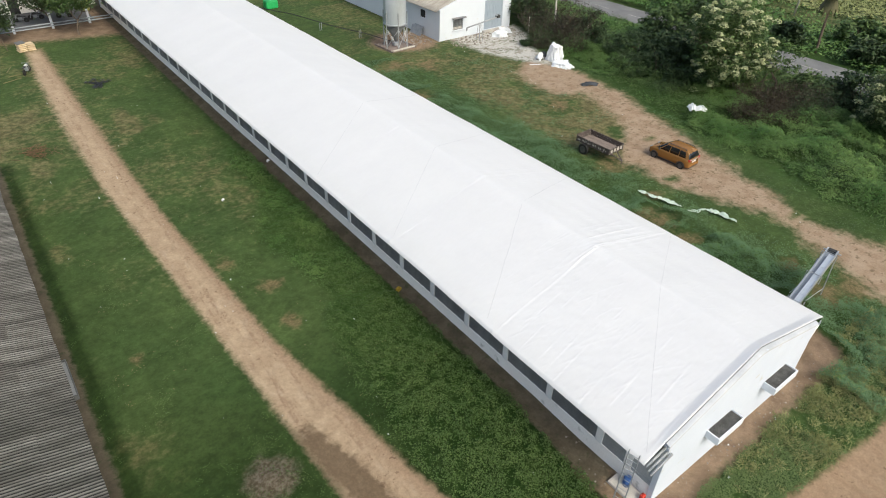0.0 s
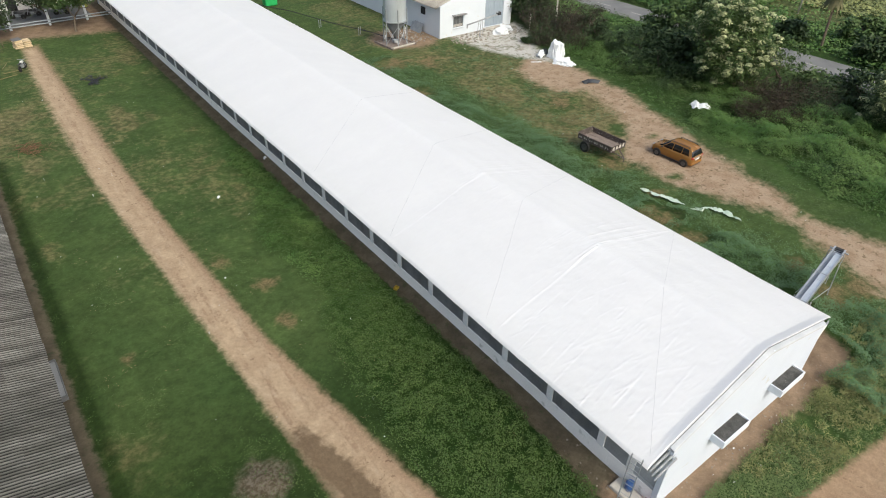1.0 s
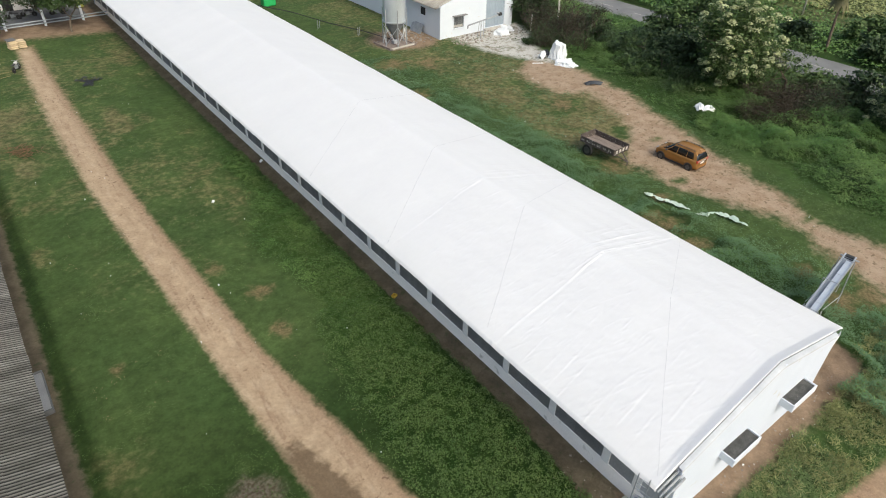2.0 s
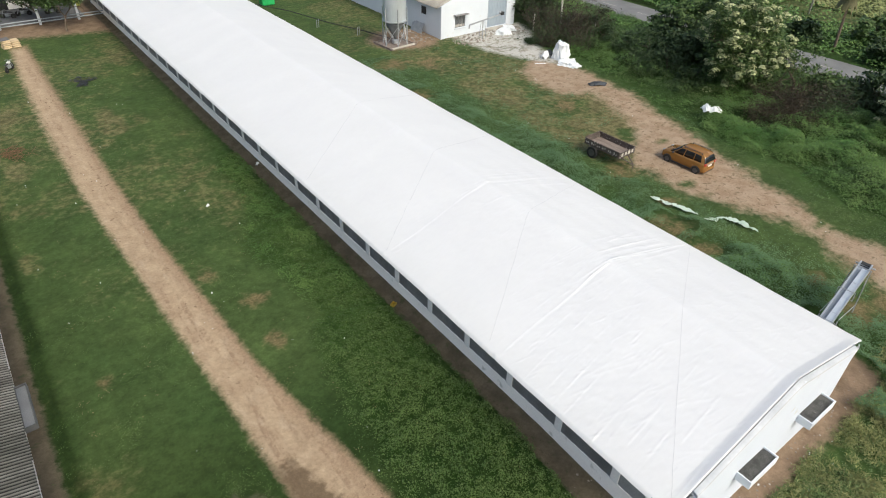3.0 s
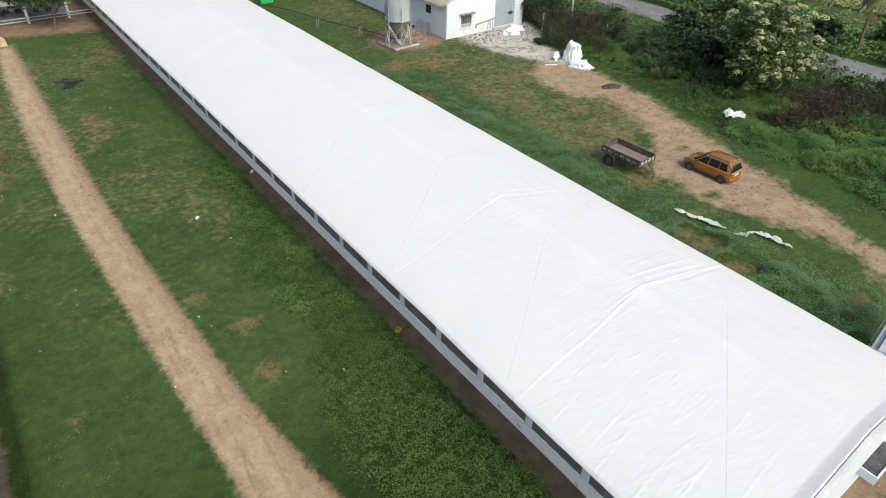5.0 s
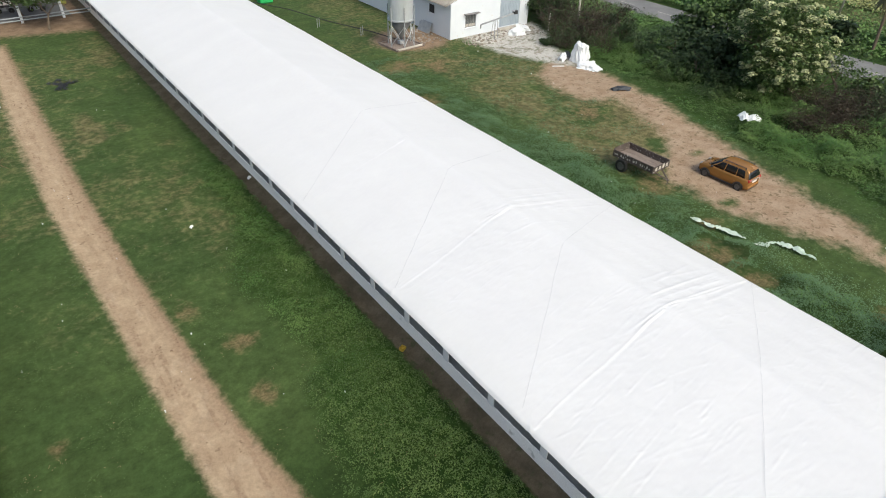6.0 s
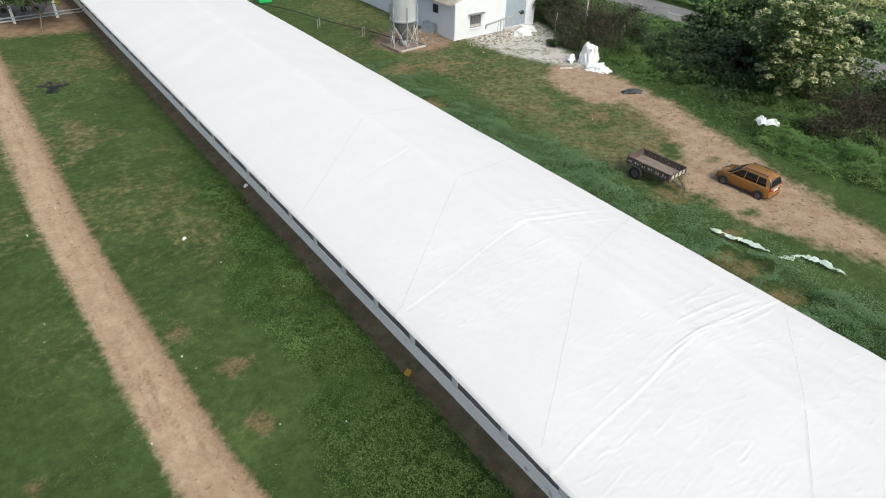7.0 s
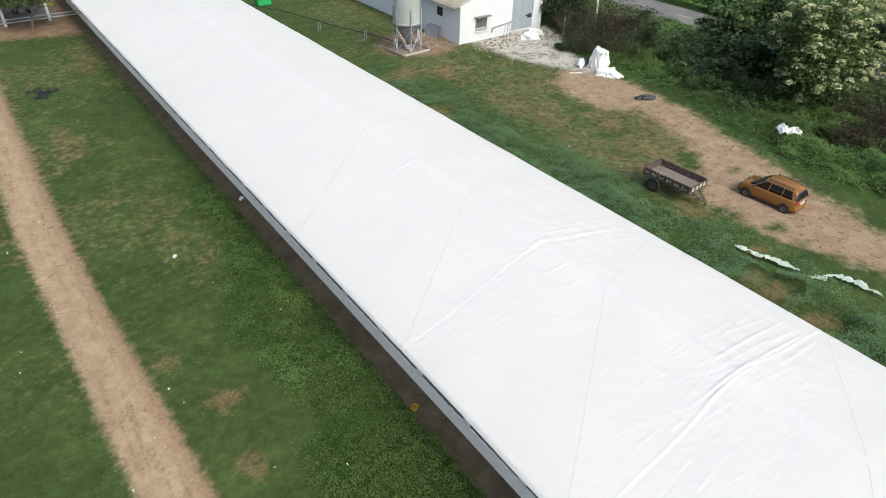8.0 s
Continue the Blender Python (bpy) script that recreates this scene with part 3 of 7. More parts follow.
    col = mixc(edge("lime", 0.6, 2.0), col, mixc(math_("MULTIPLY", tufts, 0.85), rubble, (0.10, 0.105, 0.042)))
    col = mixc(1.0, col, ramp(fine, 0.25, 0.75, 0.87, 1.13), "MULTIPLY")
    col = mixc(1.0, col, ramp(grit, 0.25, 0.75, 0.88, 1.12), "MULTIPLY")
    l.new(col, p.inputs["Base Color"])
    bp = n.new("ShaderNodeBump")
    bp.inputs["Strength"].default_value, bp.inputs["Distance"].default_value = 0.7, 0.06
    l.new(math_("ADD", fine, math_("MULTIPLY", grit, 0.5)), bp.inputs["Height"])
    l.new(bp.outputs[0], p.inputs["Normal"])
    me.materials.append(m)
    return tagged(new("ground", me), "rough grass with bare brown earth tracks", "ground", kind="structure")


build_ground()

# road beyond the trees
def build_road():
    ys = np.arange(-300, 300.1, 2.0)
    cx = np.interp(ys, [-300, 10, 30, 60, 300], [71, 57.7, 57.5, 57.6, 50])
    prof = [(-3.4, 0.0), (-3.3, 0.09), (0.0, 0.13), (3.3, 0.09), (3.4, 0.0)]
    X = np.stack([cx + o for o, z in prof], 1)
    Z = np.stack([np.full_like(cx, z) for o, z in prof], 1)
    me = grid_mesh("road", X, np.repeat(ys[:, None], len(prof), 1), Z)
    me.materials.append(ASPHALT)
    tagged(new("road", me), "worn grey asphalt road behind the trees", "road", kind="structure")
    bm = bmesh.new()
    for k in range(-8, 20):
        y = k * 6.0
        x = float(np.interp(y, ys, cx))
        box(bm, x - 0.045, x + 0.045, y, y + 2.4, 0.128, 0.136)
    tagged(part("road_marking", bm, CONCRETE), "faded white dashes along the road", "road marking", kind="structure")


build_road()

# ---- the long shed ----
BAY, WALL_X, END_Y = 3.025, 11.05, 86.0
EAVE_W, EAVE_E, EAVE_Z, RIDGE_X, RIDGE_Z = -1.36, 12.41, 3.475, 5.527, 5.41
GABLE_Y = -2.97
SEAMS = [6.05 + 8.68 * i for i in range(10)]


def roof_z(x):
    return RIDGE_Z - (RIDGE_Z - EAVE_Z) * np.abs(x - RIDGE_X) / (RIDGE_X - EAVE_W)


def cover_z(x):
    """The sheet hangs in a soft curve over the ridge."""
    return RIDGE_Z - (RIDGE_Z - EAVE_Z) * (np.sqrt((x - RIDGE_X) ** 2 + 0.03) - 0.01) / (RIDGE_X - EAVE_W)


def ridge_line(d, w):
    return np.exp(-(d / w) ** 2)


def build_cover():
    """The white sheet over the roof: sagging panels, taut creases at the panel joins, small wrinkles."""
    rng = np.random.default_rng(4)
    ys = np.concatenate([np.arange(-2.78, 14, 0.034), np.arange(14, 34, 0.04), np.arange(34, END_Y + 0.3, 0.2)])
    xs = np.concatenate([np.linspace(EAVE_W, RIDGE_X, 130), np.linspace(RIDGE_X, EAVE_E, 110)[1:]])
    X, Y = np.meshgrid(xs, ys)
    Z = cover_z(X)
    # purlins under the sheet and a lazy sag between them
    Z += 0.003 * np.cos((X - RIDGE_X) * math.tau / 1.38)
    Z += 0.05 * (fnoise(X, Y, 2.6, 11) - 0.5) + 0.012 * (fnoise(X + Y * 0.4, Y, 0.55, 12) - 0.5)
    west = X < RIDGE_X
    for i, s in enumerate(SEAMS):
        far = (np.abs(Y - s) < 3.5) * min(1.0, max(0.2, 1.15 - (s - 6) / 32))
        bow = 0.10 * np.sin((X - EAVE_W) * 1.1 + i * 2)
        d = Y - (s + bow * 0.5 - 0.04 * (RIDGE_X - X) * west)
        Z += far * 0.013 * np.clip((X - EAVE_W) / 0.7, 0, 1) * ridge_line(d, 0.034) * (0.6 + 0.6 * fnoise(X, X * 0, 1.5, 20 + i))
        Z -= far * 0.006 * ridge_line(d + 0.13, 0.07)
        for k in range(4):
            Z += far * 0.006 * ridge_line(d + rng.uniform(-0.7, 0.7), 0.04) * np.clip(2.5 * fnoise(X, X * 0, 1.2, 70 + 5 * i + k) - 1.0, 0, 1)
        # creases fanning from the ridge
        for k in range(5):
            a = rng.uniform(-0.16, 0.30) if k else 0.08
            r = np.where(west, RIDGE_X - X, X - RIDGE_X)
            fade = np.clip(1 - r / rng.uniform(0.9, 2.3), 0, 1) * np.clip(r / 0.15, 0, 1)
            Z += far * np.where(west, 0.017, 0.012) * fade * ridge_line(Y - s + 0.12 - a * r - 0.05 * k, 0.042)
        r = X - RIDGE_X
        for o, a, h in ((0.05, 0.02, 0.020), (0.75, 0.05, 0.018), (0.45, 0.03, 0.009)):
            wander = 0.05 * (fnoise(r, 0 * r, 0.9, 30 + i) - 0.5)
            Z += far * h * np.clip((r + 0.25) / 0.5, 0, 1) * np.clip((6.0 - r) / 1.5, 0, 1) * (0.55 + 0.7 * fnoise(r, 0 * r, 1.6, 31 + i)) * ridge_line(Y - s - o - a * r - wander, 0.05)
        # loose folds on the east slope, running down to the eave
        for k in range(7):
            o, a, x0 = rng.uniform(-1.2, 1.8), rng.uniform(-0.08, 0.16), rng.uniform(0.2, 3.0)
            r = X - RIDGE_X
            fade = np.clip((r - x0) / 0.5, 0, 1) * np.clip((x0 + rng.uniform(1.5, 4) - r) / 0.8, 0, 1)
            Z += np.maximum(far, 0.55 * (np.abs(Y - s) < 3.5)) * 0.011 * fade * ridge_line(Y - s - o - a * r, 0.06)
        # pulled corner at the west eave
        for k in range(4):
            a = rng.uniform(-0.5, 0.9)
            r = X - EAVE_W
            fade = np.clip(1 - r / rng.uniform(0.8, 2.0), 0, 1)
            Z += far * 0.01 * fade * ridge_line(Y - s + 0.2 - a * r, 0.06)
    # long broken creases down the west slope of the near bays, where the laps of the roof below show through
    for k, y0 in enumerate(np.arange(-2.5, 21, 0.74)):
        if min(abs(y0 - q) for q in SEAMS) < 0.5:
            continue
        y0, near = y0 + rng.uniform(-0.2, 0.2), 1.0 if y0 < 6 else 0.4
        gaps = np.clip(4.0 * (fnoise(X, 0 * X + k * 3.7, 1.1, 33) - 0.44), 0, 1) * np.clip((4.6 - X) / 1.5, 0, 1)
        d = Y - y0 - 0.085 * (X - EAVE_W) - 0.05 * (fnoise(X, 0 * X, 1.3, 90 + k) - 0.5)
        Z += near * 0.009 * gaps * (np.abs(d) < 0.5) * (ridge_line(d, 0.035) - 0.5 * ridge_line(d + 0.09, 0.05))
    # short slanting wrinkles
    for _ in range(520):
        x0, y0 = rng.uniform(EAVE_W, EAVE_E), rng.uniform(-2.5, 33)
        ln, a = rng.uniform(0.3, 1.3), rng.normal(-0.15, 0.25) if x0 < RIDGE_X else rng.normal(0.05, 0.2)
        u, v = (X - x0) + a * (Y - y0), (Y - y0) - a * (X - x0)
        near = (np.abs(X - x0) < 2.5) & (np.abs(Y - y0) < 1.2)
        Z += near * rng.uniform(0.002, 0.008) * ridge_line(v, 0.040) * ridge_line(u, ln * 0.6)
    # crisp small creases where the sheet was pulled tight over the near end
    for _ in range(430):
        x0, y0 = rng.uniform(EAVE_W, EAVE_E), rng.uniform(-2.4, 15)
        ln, a = rng.uniform(0.15, 0.8), rng.normal(-0.15, 0.35) if x0 < RIDGE_X else rng.normal(0.05, 0.35)
        u, v = (X - x0) + a * (Y - y0), (Y - y0) - a * (X - x0)
        near = (np.abs(X - x0) < 1.5) & (np.abs(Y - y0) < 0.8)
        Z += near * rng.choice((-0.005, 0.007, 0.010)) * (0.85 if y0 < 5 else 0.7) * ridge_line(v, 0.027) * ridge_line(u, ln * 0.6)
    # the end rises to a lip at the gable
    edge = np.minimum(X - EAVE_W, EAVE_E - X)
    Z += 0.115 * np.clip((-2.36 - Y) / 0.4, 0, 1) ** 1.2 * np.clip(edge / 1.6, 0.1, 1) - 0.05 * np.clip((-2.75 - Y) / 0.03, 0, 1)
    Z -= 0.10 * np.clip(1 - edge / 0.15, 0, 1) ** 2
    X = X + 0.03 * (fnoise(Y, Y * 0, 1.1, 31) - 0.5) * (edge < 0.2)
    # past the first bays the west edge is drawn in a little
    X = X + 0.06 * np.clip((Y - 4) / 9, 0, 1) * np.clip(1 - edge / 0.8, 0, 1) * west
    me = grid_mesh("roof_cover", X, Y, Z)
    me.materials.append(TARP)
    return me


def build_shed():
    shed = thing("poultry_shed", "long white poultry shed under a wrinkled white roof sheet", "shed")
    part("roof_cover", build_cover(), TARP, shed, "taut wrinkled white tarpaulin roof cover")
    # sheet roof under the cover
    for name, x0, x1 in (("roof_slope", -0.25, RIDGE_X), ("roof_slope", RIDGE_X, WALL_X + 0.25)):
        bm = bmesh.new()
        lo, hi = (x0, x1) if x0 < 5 else (x1, x0)
        pr = [(lo, float(roof_z(lo)) - 0.20), (hi, RIDGE_Z - 0.34), (hi, RIDGE_Z - 0.42), (lo, float(roof_z(lo)) - 0.28)]
        a = [bm.verts.new((x, -2.50, z)) for x, z in pr]
        b = [bm.verts.new((x, END_Y, z)) for x, z in pr]
        bm.faces.new(a[::-1]); bm.faces.new(b)
        for i in range(4):
            bm.faces.new((a[i], a[(i + 1) % 4], b[(i + 1) % 4], b[i]))
        part(name, bm, GALV, shed)
    # low walls with a rounded top edge
    for x0, x1 in ((-0.07, 0.15), (WALL_X - 0.15, WALL_X + 0.07)):
        bm = bmesh.new()
        box(bm, x0, x1, GABLE_Y + 0.23, END_Y, -0.25, 0.82, bevel=0.02)
        part("low_wall", bm, LIMEWASH, shed, "stained whitewashed low wall")
    # gable walls
    for y0, y1 in ((GABLE_Y, GABLE_Y + 0.23), (END_Y - 0.23, END_Y)):
        bm = bmesh.new()
        pr = [(-0.13, -0.25), (WALL_X + 0.13, -0.25), (WALL_X + 0.13, float(roof_z(WALL_X)) - 0.06), (RIDGE_X + 0.25, RIDGE_Z - 0.10), (RIDGE_X - 0.25, RIDGE_Z - 0.10), (-0.13, float(roof_z(-0.13)) - 0.06)]
        a = [bm.verts.new((x, y0, z)) for x, z in pr]
        b = [bm.verts.new((x, y1, z)) for x, z in pr]
        bm.faces.new(a); bm.faces.new(b[::-1])
        for i in range(6):
            bm.faces.new((a[i], b[i], b[(i + 1) % 6], a[(i + 1) % 6]))
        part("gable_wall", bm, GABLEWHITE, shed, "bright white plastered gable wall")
    # floor
    bm = bmesh.new()
    box(bm, 0.10, WALL_X - 0.10, GABLE_Y + 0.23, END_Y - 0.23, -0.1, 0.04)
    part("floor", bm, CONCRETE, shed)
    # posts and the net between them
    bm = bmesh.new()
    box(bm, -0.085, 0.13, -0.19, 0.19, 0.78, 3.42, bevel=0.015)
    post = mesh_of(bm, "post")
    bm = bmesh.new()
    ys = np.linspace(0.19, BAY - 0.19, 15)
    for i in range(14):
        z0 = 0.02 * math.sin(i * 1.7)
        q = [bm.verts.new((x + 0.012 * math.sin(k * 2.1), ys[k], z)) for k in (i, i + 1) for x, z in ((-0.035, 0.78), (-0.035, 3.45))]
        bm.faces.new((q[0], q[2], q[3], q[1]))
    bmesh.ops.solidify(bm, geom=bm.faces[:], thickness=0.01)
    net = mesh_of(bm, "net")
    for wx, sgn in ((0.0, 1), (WALL_X, -1)):
        for i in range(-1, 29):
            y = i * BAY if i >= 0 else -1.55
            p = part("post", post, PILLAR, shed)
            p.location, p.scale = (wx, y, 0), (sgn, 1, 1)
            if i >= 0 and y + BAY < END_Y:
                q = part("net", net, NET, shed, "dark ventilation net")
                q.location, q.scale = (wx, y, 0), (sgn, 1, 1)
    bm = bmesh.new()
    box(bm, -0.04, -0.025, -1.36, -0.19, 0.8, 3.45)
    part("net", bm, NET, shed, "dark ventilation net")
    bm = bmesh.new()
    box(bm, -0.055, -0.03, GABLE_Y + 0.24, -1.74, 0.82, 3.40)
    for z in (0.95, 2.05, 3.2):
        box(bm, -0.075, -0.056, GABLE_Y + 0.26, -1.76, z, z + 0.06)
    part("end_panel", bm, ENDPANEL, shed, "grey sheet panel closing the end bay")
    # pulled-in curtain cloth that closes the east corner of the gable
    ts, us = np.meshgrid(np.linspace(0, 1, 9), np.linspace(0, 1, 14))
    z = 3.28 * (1 - us) + 0.9 * us
    reach = 1.15 * (1 - us) ** 1.6 + 0.02
    x = WALL_X + 0.13 + reach * ts + 0.04 * np.sin(us * 17) * ts
    y = GABLE_Y + 0.06 + 0.05 * np.sin(us * 9 + ts * 7) + 0.12 * ts
    me = grid_mesh("side_curtain", x, y, z + 0.0)
    me.materials.append(PLASTIC)
    cu = part("side_curtain", me, PLASTIC, shed, "torn white plastic curtain at the eave")
    so = cu.modifiers.new("solid", "SOLIDIFY")
    so.thickness = 0.008
    # black edge strip under the lip at the gable
    bm = bmesh.new()
    for x0, x1 in ((-0.2, RIDGE_X), (RIDGE_X, WALL_X + 0.9)):
        rod(bm, (x0, -2.80, float(roof_z(x0)) + (0.09 if x0 > 3 else 0.05)), (x1, -2.80, float(roof_z(x1)) + (0.09 if x1 < 9 else 0.03)), 0.013, n=6)
    part("edge_strip", bm, CONESTEEL, shed, "dark grey edge strip")
    # mortar coping on top of the gable wall, smeared and uneven
    cx = np.linspace(-0.22, WALL_X + 0.22, 120)
    top = RIDGE_Z - (RIDGE_Z - EAVE_Z) * np.sqrt((cx - RIDGE_X) ** 2 + 0.05) / (RIDGE_X - EAVE_W)
    rough = 0.02 * (fnoise(cx, cx * 0, 0.5, 55) - 0.5)
    prof = [(GABLE_Y - 0.018, -0.13), (GABLE_Y - 0.018, -0.035), (GABLE_Y + 0.0, -0.015), (GABLE_Y + 0.08, 0.01), (GABLE_Y + 0.155, 0.035), (GABLE_Y + 0.22, 0.06), (GABLE_Y + 0.22, -0.13), (GABLE_Y - 0.018, -0.13)]
    me = grid_mesh("coping", np.repeat(cx[:, None], len(prof), 1), np.array([[q[0] - 0.3 * r for q in prof] for r in rough]), np.array([[t + q[1] + r for q in prof] for t, r in zip(top, rough)]), smooth=False)
    me.materials.append(COPING)
    part("coping", me, COPING, shed, "pale stained mortar coping on the gable")
    # ropes over the cover, eave to ridge to eave
    rng = np.random.default_rng(8)
    for i, ridge_y in enumerate((2.02, 11.15, 19.2, 27.9)):
        bm = bmesh.new()
        for xe, ye in ((EAVE_W + 0.4, ridge_y - 4.55), (EAVE_E - 0.1, ridge_y + (3.9 if i == 0 else 2.7))):
            xs = np.linspace(RIDGE_X - 0.2, xe, 16)
            yy = np.linspace(ridge_y, ye, 16) + rng.normal(0, 0.012, 16)
            for k in range(15):
                rod(bm, (xs[k], max(yy[k], -2.6), float(cover_z(xs[k])) + 0.03), (xs[k + 1], max(yy[k + 1], -2.6), float(cover_z(xs[k + 1])) + 0.03), 0.0038, n=5, cap=False)
        part("rope", bm, ROPE, shed, "thin grey rope over the cover")
    # two wall vents with dusty cooling pads on top
    for x0, x1 in ((2.85, 4.75), (7.28, 9.25)):
        bm = bmesh.new()
        for a in ((x0, x1, -3.56, -3.50), (x0, x0 + 0.06, -3.50, GABLE_Y), (x1 - 0.06, x1, -3.50, GABLE_Y)):
            box(bm, *a, 2.0, 2.40, bevel=0.01)
        v = part("vent", bm, PLASTER, shed, "white boxed wall vent with a dark pad")
        n = 22
        xs, ys = np.meshgrid(np.linspace(x0 + 0.06, x1 - 0.06, 40), np.linspace(-3.50, GABLE_Y, 14))
        me = grid_mesh("pad", xs, ys, 2.33 + 0.03 * (fnoise(xs, ys, 0.12, 3) - 0.5), smooth=False)
        me.materials.append(MESHTOP)
        part("pad", me, MESHTOP, v, "dark dusty cooling pad")
        bm = bmesh.new()
        box(bm, x0 + 0.06, x1 - 0.06, -3.50, GABLE_Y, 2.02, 2.06)
        part("vent_base", bm, PLASTER, v)
    # grey pipes that carry the sheet's corner, eave to gable
    for y, z in ((-2.80, 3.34), (-2.93, 3.22), (-3.06, 3.10)):
        bm = bmesh.new()
        rod(bm, (-1.22, y, z - 0.12), (0.02, y, z + 0.16), 0.05, n=10)
        part("corner_pipe", bm, STEEL, shed, smooth=True)
    return shed


build_shed()


# ---- the neighbouring shed, of which the roof shows ----
def build_left_shed():
    shed = thing("side_shed", "low shed with a weathered grey corrugated cement roof", "shed")
    edge, z0, slope, pitch = -17.42, 3.15, 0.24, 0.15
    length = 1.75
    rng = random.Random(5)
    n = 59
    X, Y = np.meshgrid(np.linspace(0, -length, 4), np.linspace(0, 1.09, n))
    Z = -X * slope + 0.027 * np.cos(Y * math.tau / pitch)
    bm = bmesh.new()
    top = [[bm.verts.new((X[j, i], Y[j, i], Z[j, i])) for i in range(4)] for j in range(n)]
    for j in range(n - 1):
        for i in range(3):
            bm.faces.new((top[j][i], top[j][i + 1], top[j + 1][i + 1], top[j + 1][i]))
    bmesh.ops.solidify(bm, geom=bm.faces[:], thickness=0.012)
    sheet = mesh_of(bm, "roof_sheet")
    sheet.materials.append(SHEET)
    sheet.shade_smooth()
    for row in range(4):
        x1 = edge - row * 1.55
        for k in range(64):
            y0 = -26 + k * 1.05
            ob = part("roof_sheet", sheet, SHEET, shed)
            ob.location = (x1 + rng.uniform(-0.02, 0.02), y0, z0 + row * 1.55 * slope + 0.022 * row + 0.004 * (k % 2) + rng.uniform(-0.004, 0.004))
    bm = bmesh.new()
    box(bm, -18.15, -17.95, -26, 41, -0.2, 1.0, bevel=0.02)
    part("low_wall", bm, LIMEWASH, shed)
    bm = bmesh.new()
    box(bm, -18.14, -17.98, -26, 41, 1.0, 3.1)
    part("net", bm, NET, shed)
    # far slope, far low wall and the two gable ends
    ridge = z0 + 4 * 1.55 * slope + 0.06
    X, Y = np.meshgrid(np.linspace(edge - 6.3, edge - 12.6, 4), np.arange(-26, 41.2, 0.0375))
    me = grid_mesh("roof_slope", X, Y, ridge + (X - edge + 6.3) * slope + 0.027 * np.cos(Y * math.tau / pitch))
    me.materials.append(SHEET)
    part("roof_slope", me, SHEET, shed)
    bm = bmesh.new()
    rod(bm, (edge - 6.25, -26, ridge + 0.02), (edge - 6.25, 41.2, ridge + 0.02), 0.14, n=10)
    part("ridge_cap", bm, SHEET, shed)
    bm = bmesh.new()
    box(bm, -29.5, -29.3, -26, 41, -0.2, 3.0, bevel=0.02)
    part("low_wall", bm, LIMEWASH, shed)
    for y0, y1 in ((-25.9, -25.7), (40.6, 40.8)):
        pr = [(-29.28, -0.2), (-18.17, -0.2), (-18.17, 3.1), (edge - 6.25, ridge - 0.12), (-29.28, 3.1)]
        bm = bmesh.new()
        a = [bm.verts.new((x, y0, z)) for x, z in pr]
        b = [bm.verts.new((x, y1, z)) for x, z in pr]
        bm.faces.new(a); bm.faces.new(b[::-1])
        for i in range(5):
            bm.faces.new((a[i], b[i], b[(i + 1) % 5], a[(i + 1) % 5]))
        part("gable_wall", bm, LIMEWASH, shed)
    return shed


build_left_shed()


def build_trough():
    """A low concrete water trough at the foot of the neighbouring shed."""
    tr = thing("water_trough", "low grey concrete trough with a pale rim under the eave", "trough", (-17.70, 18.0, -0.02))
    part("base", box(bmesh.new(), -0.22, 0.20, -1.36, 1.36, -0.05, 0.17), YARD, tr)
    for x0, x1, y0, y1 in ((0.20, 0.25, -1.42, 1.42), (-0.25, -0.22, -1.42, 1.42), (-0.22, 0.20, -1.42, -1.36), (-0.22, 0.20, 1.36, 1.42)):
        part("rim", box(bmesh.new(), x0, x1, y0, y1, -0.05, 0.30, bevel=0.01), YARD, tr, "pale worn concrete rim")
    bm = bmesh.new()
    box(bm, -0.21, 0.19, -1.35, 1.35, 0.171, 0.20)
    part("cover", bm, NET, tr, "grey stained sheet cover")
    return tr


build_trough()


